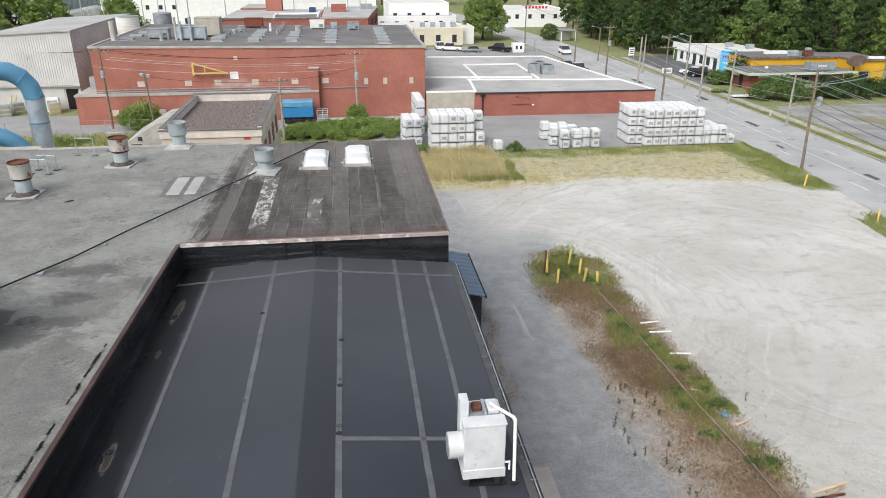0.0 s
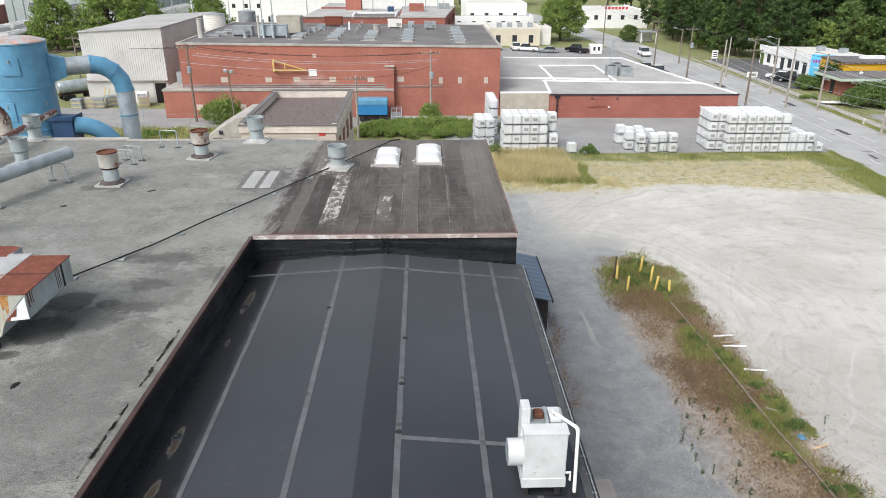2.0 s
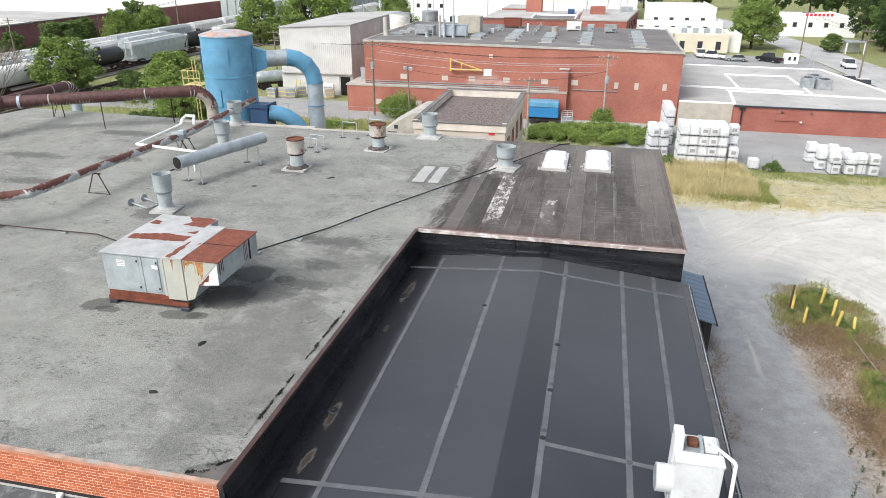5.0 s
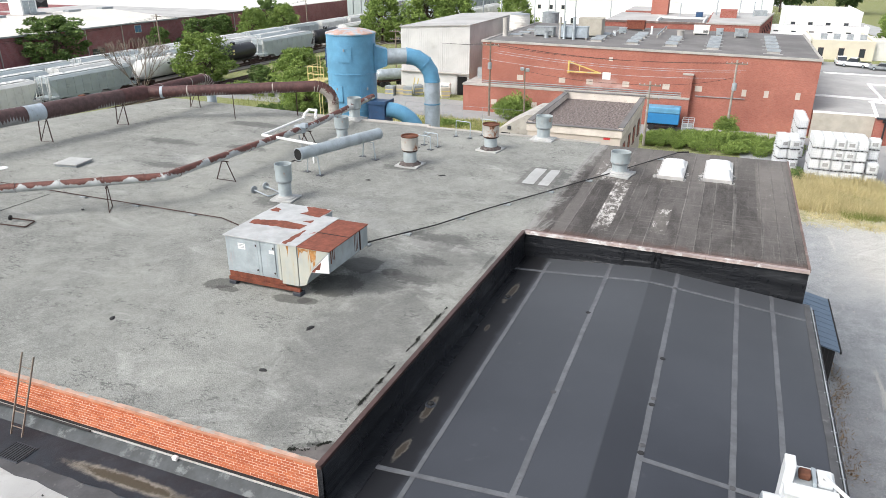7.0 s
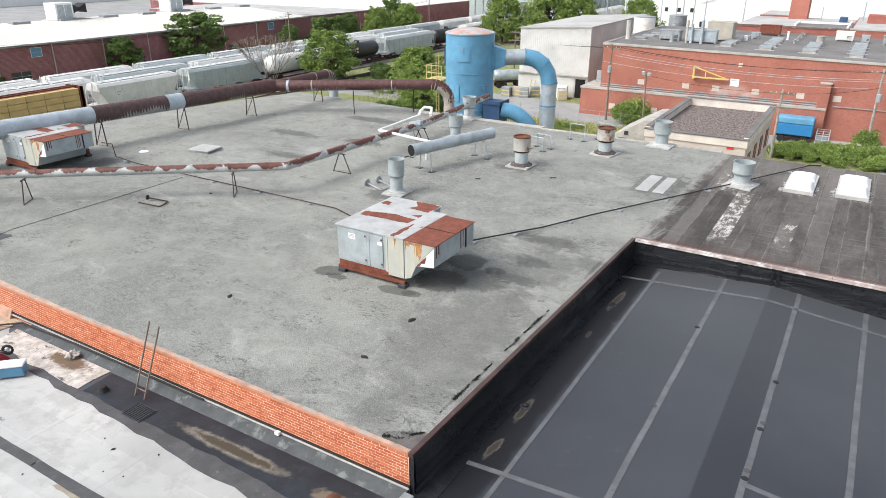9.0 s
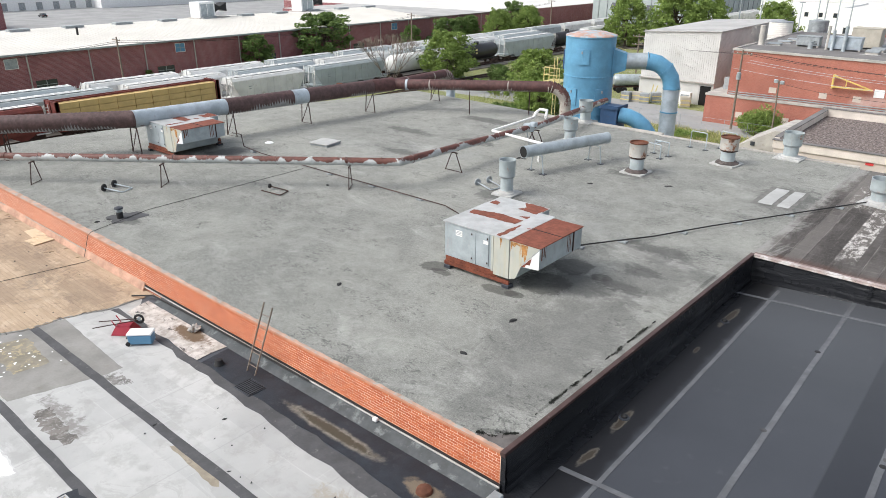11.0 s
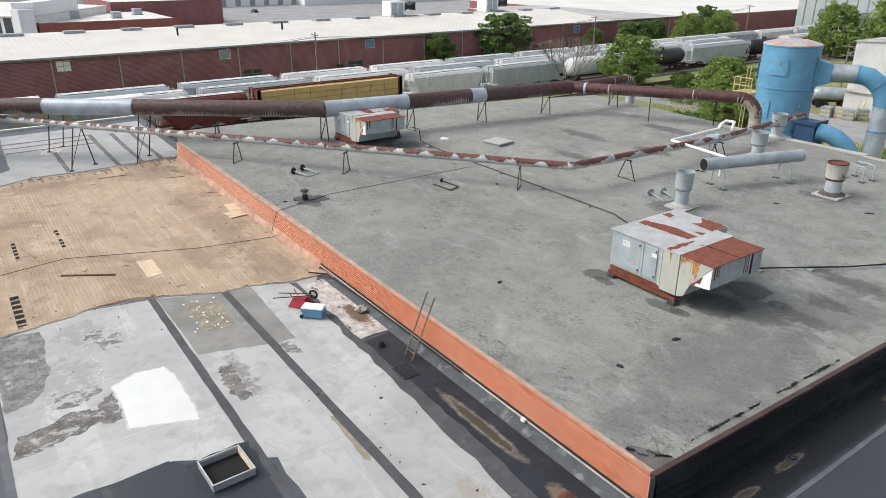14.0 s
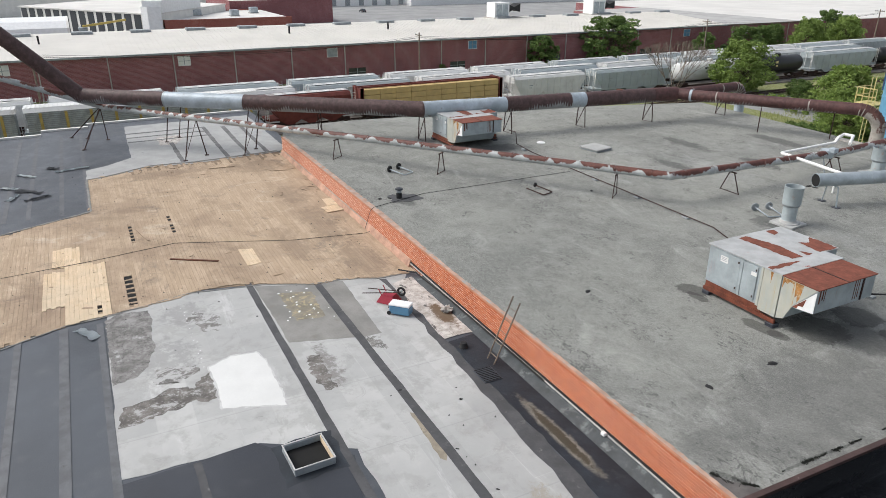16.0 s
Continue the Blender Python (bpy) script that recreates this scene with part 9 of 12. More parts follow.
for name, x0, x1, y0, y1, h, wm, rm, lab in (
        ("white_hall", -38, 4, 175, 200, 10.4, "white", "bright_roof", "long white flat-roofed hall"), ("white_hall", -75, 10, 240, 300, 8, "white", "bright_roof", "long white distant hall"),
        ("white_hall", 12, 29, 205, 232, 7.6, "white", "bright_roof", "white distant building with small windows"), ("white_shop", 46, 67.5, 218, 245, 4.6, "white", "bright_roof", "white distant shop building"),
        ("cream_office", 16.5, 28.5, 176, 196, 3.6, "cream", "bright_roof", "cream flat-roofed office with tall windows"), ("pale_office", 8.0, 16.3, 178, 196, 3.6, "shed_metal", "bright_roof", "pale flat-roofed office behind the factory"), ("white_wing", 8.0, 30, 198, 204.5, 4.7, "white", "light_roof", "low white wing with small windows"), ("pale_office", 28.6, 31.4, 177.5, 192, 3.7, "shed_metal", "bright_roof", "pale office wing beside the cream one"),
        ("brick_block", -251, -213, 22.5, 58, 5.0, "low_brick", "bright_roof", "distant brick block with a white roof"), ("brick_block", -300, -253, 48, 84, 7.6, "dark_brick", "bright_roof", "distant brick block with a white roof"), ("white_hall", -420, -330, 150, 330, 8, "white", "bright_roof", "distant long white hall"), ("grey_hall", -420, -330, -60, 60, 8, "shed_metal", "light_roof", "distant long grey hall"),
        ("white_depot", -430, -338, 96, 162, 7, "white", "bright_roof", "distant white depot beyond the railway"), ("white_hall", -200, -120, 345, 420, 8, "white", "bright_roof", "distant white hall beyond the trees"), ("grey_hall", -120, -60, 320, 380, 8, "shed_metal", "light_roof", "distant grey hall beyond the trees")):
    t = thing(name, lab, "building", (x0, y0, 0))
    part("wall", B((0, x1 - x0, 0, y1 - y0, 0, h)), wm, t)
    part("roof", B((0.3, x1 - x0 - 0.3, 0.3, y1 - y0 - 0.3, h, h + 0.12)), rm, t)
    part("parapet", B((-0.05, x1 - x0 + 0.05, -0.05, 0.3, h, h + 0.45), (x1 - x0 - 0.3, x1 - x0 + 0.05, 0.3, y1 - y0, h, h + 0.45), (-0.05, 0.3, 0.3, y1 - y0, h, h + 0.45)), wm, t)
    if name in ("white_hall", "cream_office", "white_shop", "white_wing"):
        for x in np.arange(1.8, x1 - x0 - 1, 4.0):
            window(t, x, 0, h * (0.2 if name == "cream_office" else 0.55), 1.0, 1.7 if name == "cream_office" else 1.2, "coping" if name == "cream_office" else "concrete", "glass")
    if name == "white_depot":
        for y in np.arange(3, y1 - y0 - 2, 7.0):
            window(t, x1 - x0, y, 0.3, 2.4, 3.0, "concrete", "galv_old", "x", 1)
    if name == "cream_office":
        for i in range(4):
            part("roof_unit", B((2 + i * 2.6, 3.2 + i * 2.6, 6, 7.2, h + 0.12, h + 1.2), bevel=0.03), "galv_old", t)
road_strip("west_car_park", [(-760, -320), (-760, 520)], [(-173, -320), (-191, 520)], 0.01, "asphalt", "distant asphalt car park", "car park")

dp_ = thing("bay_depot", "distant pale depot with a row of dark loading bays", "building", (0, 0, 0))
DA, DB = Vector((-264.3, -13.9, 0)), Vector((-215.2, 17.2, 0))
part("wall", prism([(-264.3, -13.9), (-215.2, 17.2), (-214.6, 21.8), (-250, 46), (-300, 15)], 0, 7.0), "shed_metal", dp_)
part("roof", prism([(-264.6, -14.6), (-214.9, 16.9), (-214.4, 21.8), (-250, 46.3), (-300.4, 15)], 7.0, 7.35), "bright_roof", dp_, "bright flat roof")
part("end_block", prism([(-215.0, 17.5), (-214.4, 22.4), (-236, 36), (-240, 31)], 7.35, 10.5), "white", dp_, "taller white end block")
part("low_end_block", prism([(-214.9, 17.0), (-212.6, 18.4), (-212.4, 21.9), (-214.3, 22.0)], 0, 9.0), "white", dp_)
dn = Vector((0.535, -0.845, 0))
for k in range(14):
    a_, b_ = DA.lerp(DB, (k + 0.15) / 14), DA.lerp(DB, (k + 0.85) / 14)
    part("bay", prism([(a_.x + dn.x * 0.02, a_.y + dn.y * 0.02), (a_.x + dn.x * 0.08, a_.y + dn.y * 0.08), (b_.x + dn.x * 0.08, b_.y + dn.y * 0.08), (b_.x + dn.x * 0.02, b_.y + dn.y * 0.02)], 0.4, 6.9), "glass" if k % 3 else "dull", dp_, "dark loading bay")
bo_ = thing("yellow_boom", "yellow steel boom lying beyond the warehouse", "boom", (-208, 2.0, 0))
part("boom", add_beam(bmesh.new(), (0, 0, 5.0), (0, 10.5, 6.3), 0.6, 0.5), "yellow", bo_)
part("carrier", B((-1.2, 1.2, -1.0, 1.0, 0, 4.8), bevel=0.1), "galv_old", bo_)

vt_ = thing("white_vault", "white vaulted canvas roof beyond the warehouse", "vaulted roof", (-192, -60, 0))
part("roof", profile_y([(-8, 0), (8, 0), (8, 5.0), (7.2, 6.6), (5.0, 7.9), (2.0, 8.5), (-2.0, 8.5), (-5.0, 7.9), (-7.2, 6.6), (-8, 5.0)], 0, 59), "white", vt_)
part("end_band", profile_y([(-8.05, 4.9), (8.05, 4.9), (7.25, 6.65), (5.0, 7.95), (2.0, 8.55), (-2.0, 8.55), (-5.0, 7.95), (-7.25, 6.65)], 58.6, 59.1), "shed_metal", vt_)
for y, x in ((34, -232), (44, -226), (52, -236)):
    t = thing("roof_plant", "pale box of plant on the brick block", "roof plant", (x, y, 5.12), "plant on the brick block")
    part("casing", B((-1.4, 1.4, -1.2, 1.2, 0.2, 1.8), bevel=0.05), "galv", t)
    part("base", B((-1.6, 1.6, -1.4, 1.4, 0, 0.2)), "concrete", t)

# ---- shops by the road ----
sh = thing("white_shop", "low white shop with a row of windows", "shop", (0, 0, 0))
SA, SB = Vector((71.1, 129.3, 0)), Vector((69.4, 146.0, 0))
part("wall", prism([(71.1, 129.3), (74.6, 127.3), (83.2, 131.0), (81.5, 144.5), (69.4, 146)], 0, 3.3), "white", sh)
part("roof", prism([(71.3, 129.5), (74.6, 127.5), (83.0, 131.1), (81.3, 144.3), (69.6, 145.8)], 3.3, 3.4), "bright_roof", sh, "pale flat roof")
part("fascia", prism([(70.75, 129.3), (71.1, 129.3), (69.4, 146), (69.05, 146)], 2.4, 3.75), "white", sh, "white fascia over the windows")
for k in range(7):
    a_, b_ = SA.lerp(SB, (k + 0.15) / 7), SA.lerp(SB, (k + 0.85) / 7)
    part("window", prism([(a_.x - 0.07, a_.y), (a_.x - 0.02, a_.y), (b_.x - 0.02, b_.y), (b_.x - 0.07, b_.y)], 0.6 if k % 3 else 0.05, 2.2), "glass" if k != 6 else "leaf_mid", sh)
    p = SA.lerp(SB, k / 7)
    part("pier", B((p.x - 0.35, p.x - 0.05, p.y, p.y + 0.5, 0, 2.4)), "white", sh)
for x, y in ((77.0, 138), (79.5, 134.5)):
    part("roof_unit", B((x, x + 1.3, y, y + 1.2, 3.4, 4.3), bevel=0.04), "galv", sh)
s2 = thing("blue_wall", "bright blue painted end wall with magenta lettering", "wall sign", (70.95, 129.05, 0), turn=-30)
part("wall", B((0, 4.1, -0.35, -0.05, 0, 4.0)), "shop_blue", s2)
for i in range(5):
    part("letter_bar", B((0.35 + i * 0.42, 0.62 + i * 0.42, -0.39, -0.35, 2.55, 3.1)), "magenta", s2)
for i in range(4):
    part("letter_bar", B((0.5 + i * 0.3, 0.68 + i * 0.3, -0.39, -0.35, 1.6, 1.85)), "white", s2)
s3 = thing("yellow_shop", "long yellow shop with a dark flat roof", "shop", (0, 0, 0))
part("wall", B((70.2, 86.4, 117.0, 124.6, 0, 4.0)), "shop_yellow", s3)
part("end_wall", B((86.41, 92.5, 112.6, 122.0, 0, 4.1)), "shop_yellow", s3)
part("roof", B((70.0, 86.5, 116.8, 124.8, 4.1, 4.25)), "grey_roof", s3)
part("end_roof", B((86.51, 92.7, 112.4, 122.2, 4.1, 4.25)), "grey_roof", s3)
part("coping", B((70.0, 86.5, 116.7, 116.8, 4.0, 4.3), (86.3, 92.7, 112.3, 112.4, 4.0, 4.3), (86.3, 86.4, 112.4, 116.7, 4.0, 4.3)), "stone_roof", s3, "brown roof edge")
part("white_cap", B((75.2, 79.4, 121.0, 121.9, 4.25, 4.75)), "white", s3, "white roof ridge cap")
part("white_cap", B((89.8, 92.6, 113.0, 113.8, 4.25, 4.6)), "white", s3)
for x, m in ((77.4, "galv"), (80.2, "rust")):
    part("roof_stack", B((x, x + 1.5, 116.9, 118.2, 4.25, 5.3), bevel=0.12), m, s3)
part("cowl", B((80.5, 81.4, 117.2, 118.0, 5.3, 5.7), bevel=0.08), "galv", s3)
window(s3, 88.8, 112.6, 0.9, 1.8, 1.3, "galv", "glass")
s4 = thing("brick_shop", "low brick shop with a wide grey flat roof", "shop", (0, 0, 0))
part("wall", B((66.2, 83.0, 110.0, 116.0, 0, 2.65)), "low_brick", s4)
part("roof", B((64.9, 84.2, 108.3, 116.4, 2.7, 2.95)), "grey_roof", s4)
part("fascia", B((64.8, 84.3, 108.18, 108.3, 2.6, 3.0), (64.78, 64.9, 108.3, 116.4, 2.6, 3.0)), plain("pale_green_fascia", (0.50, 0.60, 0.50), 0.6, var=0.1, scale=0.6), s4, "pale green fascia board")
part("door", B((66.1, 66.2, 112.0, 113.0, 0, 2.1)), "glass", s4)
part("board_sign", B((66.0, 66.18, 113.3, 114.9, 1.8, 2.4)), "sign", s4)
part("board_sign", B((67.6, 69.6, 109.9, 110.0, 1.9, 2.5)), "sign", s4)
for x in (71.5, 76.2, 79.4):
    window(s4, x, 110.0, 0.9, 1.3, 1.1, "galv", "glass")
smooth_ob(part("roof_vent", lathe([(0.3, 2.95), (0.3, 3.15), (0.15, 3.3)], 12, (71.0, 113.4, 0)), "white", s4))
sg = thing("roof_sign", "weathered grey shop sign on posts", "sign", (78.2, 108.9, 2.95))
part("board", B((-2.3, 2.3, -0.1, 0.1, 0.35, 1.55)), "galv_old", sg)
part("side_board", B((-2.3, -2.2, 0.1, 1.6, 0.35, 1.55)), "galv_old", sg)
for x in (-1.85, 1.85):
    part("post", B((x - 0.05, x + 0.05, -0.05, 0.05, 0, 0.35)), "galv_old", sg)
for i in range(4):
    part("letter_bar", B((-0.9 + i * 0.42, -0.62 + i * 0.42, -0.13, -0.1, 0.8, 1.1)), "sign", sg)
os_ = thing("oval_sign", "rusty brown oval sign on a post", "sign", (85.7, 111.0, 0))
bm = add_tube(bmesh.new(), (0, -0.15, 0), (0, 0.15, 0), 1.0, 24)
for v in bm.verts:
    v.co = Vector((v.co.x * 1.75, v.co.y, v.co.z * 0.95 + 4.3))
part("face", bm, "coping", os_)
part("post", B((-0.1, 0.1, 0.16, 0.36, 0, 4.2)), "dark_rust", os_)
for x, y, w, h, z in ((58.9, 143.5, 1.2, 1.6, 1.3), (58.3, 124.4, 1.9, 0.9, 0.7)):
    t = thing("roadside_sign", "white roadside board on posts", "sign", (x, y, 0), "roadside signs")
    part("board", B((-w / 2, w / 2, -0.05, 0.05, z, z + h)), "sign", t)
    part("post", B((-w / 2, -w / 2 + 0.1, -0.04, 0.04, 0, z)), "galv_old", t)
    part("post", B((w / 2 - 0.1, w / 2, -0.04, 0.04, 0, z)), "galv_old", t)
    for i in range(3):
        part("letter_bar", B((-w * 0.36, w * 0.36, -0.062, -0.05, z + h * (0.2 + 0.25 * i), z + h * (0.3 + 0.25 * i))), "dull", t)

# ---- railway west of the works ----
TX = (-91.6, -97.0, -102.5)
solid("ballast", B((-105.5, -88.4, -120, 330, 0.006, 0.25), (-84.2, -78.8, 165, 330, 0.006, 0.25)), "ballast", "brown-grey railway ballast", "ballast", "structure")
for tx in TX + (-81.5,):
    tr = thing("railway_track", "rusty steel rails on the ballast", "railway track", (tx, 0, 0.25), kind="structure")
    for s in (-0.75, 0.75):
        part("rail", B((s - 0.04, s + 0.04, -120, 330, 0.08, 0.22)), "rail_steel", tr)
    part("sleepers", B(*[(-1.25, 1.25, y, y + 0.25, 0.004, 0.08) for y in np.arange(-20, 150, 0.65)]), "dark_rust", tr, "dark timber sleepers")


def bogie(th, y):
    for dy in (-0.85, 0.85):
        for s in (-0.75, 0.75):
            smooth_ob(part("wheel", add_tube(bmesh.new(), (s - 0.07, y + dy, 0.44), (s + 0.07, y + dy, 0.44), 0.44, 16), "rail_steel", th))
    for s in (-1, 1):
        part("bogie_frame", B((0.975 * s - 0.075, 0.975 * s + 0.075, y - 1.3, y + 1.3, 0.35, 0.75)), "dark_rust", th)


def end_frame(th, y, s, m):
    """End posts, ladder and platform of a hopper car."""
    for x in (-1.35, 0, 1.35):
        part("end_post", add_beam(bmesh.new(), (x, y, 0.9), (x, y - s * 0.35, 4.2), 0.09), m, th)
    part("end_platform", B((-1.5, 1.5, min(y, y - s * 1.6), max(y, y - s * 1.6), 0.85, 0.98)), m, th)
    part("ladder", B((1.45, 1.5, y - 0.25, y - 0.2, 0.9, 4.3), (1.45, 1.5, y + 0.2, y + 0.25, 0.9, 4.3), *[(1.45, 1.5, y - 0.2, y + 0.2, z, z + 0.04) for z in np.arange(1.1, 4.2, 0.35)]), m, th)


def hopper(x, y0, L, m, label, turn=0):
    """A covered hopper: bulged body, sloped ends, roof walk with hatches."""
    th = thing("hopper_car", label, "railway wagon", (x, y0, 0.47), "railway wagons", turn=turn)
    prof = [(-1.5, 1.3), (1.5, 1.3), (1.58, 2.4), (1.5, 3.75), (1.15, 4.12), (-1.15, 4.12), (-1.5, 3.75), (-1.58, 2.4)]
    part("body", profile_y(prof, 1.9, L - 1.9), m, th)
    for a, b in ((1.9, 0.75), (L - 1.9, L - 0.75)):
        bm = bmesh.new()
        v0 = [bm.verts.new((px, a, pz)) for px, pz in prof]
        v1 = [bm.verts.new((px, b, max(pz, 3.2))) for px, pz in prof]
        for i in range(8):
            bm.faces.new((v0[i], v0[(i + 1) % 8], v1[(i + 1) % 8], v1[i]))
        bm.faces.new(v1)
        bmesh.ops.recalc_face_normals(bm, faces=list(bm.faces))
        part("slope_end", bm, m, th)
    part("sill", B((-1.5, 1.5, 0.3, L - 0.3, 1.05, 1.3)), m, th)
    for i in range(3):
        yc = L * (0.27 + 0.23 * i)
        part("discharge_bin", profile_x([(yc - 1.6, 1.05), (yc - 0.4, 0.4), (yc + 0.4, 0.4), (yc + 1.6, 1.05)], -1.3, 1.3), m, th)
    part("roof_walk", B((-0.62, -0.2, 0.8, L - 0.8, 4.22, 4.27), (0.2, 0.62, 0.8, L - 0.8, 4.22, 4.27)), "rail_white", th)
    for y in np.arange(2.4, L - 2, 1.55):
        part("hatch", B((-0.34, 0.34, y - 0.5, y + 0.5, 4.12, 4.24), bevel=0.03), "rail_white", th)
    for y in np.arange(1.9, L - 1.8, (L - 3.8) / 9):
        part("side_rib", B((1.5, 1.6, y - 0.05, y + 0.05, 1.3, 3.75)), m, th)
    for i in range(2):
        part("reporting_mark", B((1.585, 1.6, 3.3, 3.95 - 0.2 * i, 2.75 - 0.36 * i, 2.86 - 0.36 * i)), "galv_old", th)
    for y, s in ((0.35, -1), (L - 0.35, 1)):
        end_frame(th, y, s, "rail_white")
    bogie(th, 2.2), bogie(th, L - 2.2)
    part("coupler", B((-0.15, 0.15, -0.3, 0.4, 0.75, 1.0), (-0.15, 0.15, L - 0.4, L + 0.3, 0.75, 1.0)), "dark_rust", th)
    return th


def tank(x, y0, L, m, label, r=1.5):
    th = thing("tank_car", label, "railway wagon", (x, y0, 0.47), "railway wagons")
    prof = [(0.05, 0), (r * 0.6, 0.12), (r * 0.9, 0.4), (r, 0.8), (r, L - 1.6 - 0.8), (r * 0.9, L - 1.6 - 0.4), (r * 0.6, L - 1.6 - 0.12), (0.05, L - 1.6)]
    bm = lathe(prof, 28)
    for v in bm.verts:
        v.co = Vector((v.co.x, v.co.z + 0.8, v.co.y + 2.55))
    bmesh.ops.recalc_face_normals(bm, faces=list(bm.faces))
    smooth_ob(part("barrel", bm, m, th))
    part("frame", B((-0.5, 0.5, 0.1, L - 0.1, 0.8, 1.05)), "rail_black", th)
    smooth_ob(part("dome", lathe([(0.5, 0), (0.5, 0.5), (0.1, 0.55)], 16, (0, L / 2, 4.0)), m, th))
    for e in (-1, 1):
        smooth_ob(part("dome_rail", sweep([(0.87 * e, L / 2 - 1.4, 3.9), (0.87 * e, L / 2 - 1.4, 4.5), (0.87 * e, L / 2 + 1.4, 4.5), (0.87 * e, L / 2 + 1.4, 3.9)], 0.035, 6), "galv_old", th))
    part("placard", B((1.46, 1.52, L * 0.36, L * 0.36 + 0.5, 2.9, 3.3), (1.46, 1.52, L * 0.36, L * 0.36 + 0.5, 2.3, 2.6)), "pale_yellow" if m == "rail_black" else "dull", th)
    bogie(th, 1.9), bogie(th, L - 1.9)
    return th


def centrebeam(x, y0, L, label):
    """A centre-beam flat wagon with wrapped lumber."""
    th = thing("lumber_car", label, "railway wagon", (x, y0, 0.47), "railway wagons")
    part("deck", B((-1.5, 1.5, 0, L, 0.75, 1.05)), "rail_red", th)
    for y in (0.0, L - 0.35):
        part("bulkhead", B((-1.5, 1.5, y, y + 0.35, 1.05, 4.35)), "rail_red", th)
        part("bulkhead_rib", B((-1.5, -1.4, y - 0.1, y + 0.45, 1.05, 4.4), (1.4, 1.5, y - 0.1, y + 0.45, 1.05, 4.4), (-0.05, 0.05, y - 0.1, y + 0.45, 1.05, 4.4)), "rail_red", th)
    part("top_beam", B((-0.55, -0.35, 0, L, 4.2, 4.4), (0.35, 0.55, 0, L, 4.2, 4.4)), "rail_red", th)
    part("cross_beams", B(*[(-0.6, 0.6, y, y + 0.15, 4.22, 4.36) for y in np.arange(1, L, 1.5)]), "rail_red", th)
    n = 9
    for i in range(n):
        y0_, y1_ = 0.5 + (L - 1) * i / n, 0.5 + (L - 1) * (i + 1) / n - 0.05
        for j in range(4):
            z = 1.06 + 0.78 * j
            part("lumber_pack", B((0.2, 1.42, y0_, y1_, z, z + 0.74), bevel=0.02), "lumber", th)
        part("lumber_pack", B((-1.42, -0.2, y0_, y1_, 1.06, 4.1)), "lumber", th)
    bogie(th, 2), bogie(th, L - 2)
    return th


def autorack(x, y0, L, label):
    th = thing("autorack_car", label, "railway wagon", (x, y0, 0.47), "railway wagons")
    part("side_screen", B((-1.5, 1.5, 0.2, L - 0.2, 1.0, 4.6)), "galv_old", th, "ribbed grey side screens")
    part("screen_ribs", B(*[(1.5, 1.55, 0.2, L - 0.2, z, z + 0.06) for z in np.arange(1.1, 4.5, 0.22)]), "galv", th)
    part("roof", profile_y([(-1.5, 4.6), (1.5, 4.6), (1.1, 5.05), (-1.1, 5.05)], 0, L), "rail_white", th)
    part("roof_ribs", B(*[(-1.15, 1.15, y, y + 0.08, 5.05, 5.1) for y in np.arange(0.3, L, 0.45)]), "rail_white", th)
    for y in np.arange(1.5, L, 2.6):
        part("yellow_post", B((1.55, 1.65, y, y + 0.3, 1.0, 4.5)), "post_yellow", th)
    part("sill", B((-1.5, 1.5, 0, L, 0.7, 1.0)), "rail_red", th)
    bogie(th, 3), bogie(th, L - 3)
    return th


autorack(TX[0], -34.0, 26.5, "grey autorack wagon with yellow posts")
autorack(TX[0], -6.8, 26.0, "grey autorack wagon with yellow posts")
autorack(TX[0], -62.0, 27.0, "grey autorack wagon with yellow posts")
centrebeam(TX[0], 33.2, 22.4, "red lumber wagon loaded with tan wrapped timber")
hopper(TX[0], 57.2, 14.6, "rail_white", "stained white covered hopper wagon")
hopper(TX[0], 72.6, 17.2, "rail_grey", "pale blue-grey covered hopper wagon")
tank(TX[0], 90.8, 17.6, "rail_white", "dirty white tank wagon", 1.6)
tank(TX[0], 110.2, 13.8, "rail_black", "black tank wagon with pale placards")
hopper(TX[0], 124.6, 20.6, "rail_grey", "pale grey covered hopper wagon")
tank(TX[0], 146.0, 13.0, "rail_black", "black tank wagon beyond the hopper")
hopper(TX[0], 160.0, 17.0, "rail_white", "stained white covered hopper wagon")
hopper(TX[0], 19.9, 12.6, "rail_red", "dark red covered wagon")
for i in range(5):
    hopper(-81.5, 176 + i * 16.4, 15.6, "rail_white", "weathered white covered hopper wagon on the siding")
for i in range(12):
    hopper(TX[1], -60 + i * 17.4, 16.8, ("rail_white", "rail_grey")[i % 2], "weathered covered hopper wagon in a long row")
for i in range(16):
    hopper(TX[2], -52 + i * 15.6, 15.0, ("rail_grey", "rail_white")[(i // 2) % 2], "weathered covered hopper wagon in a far row")

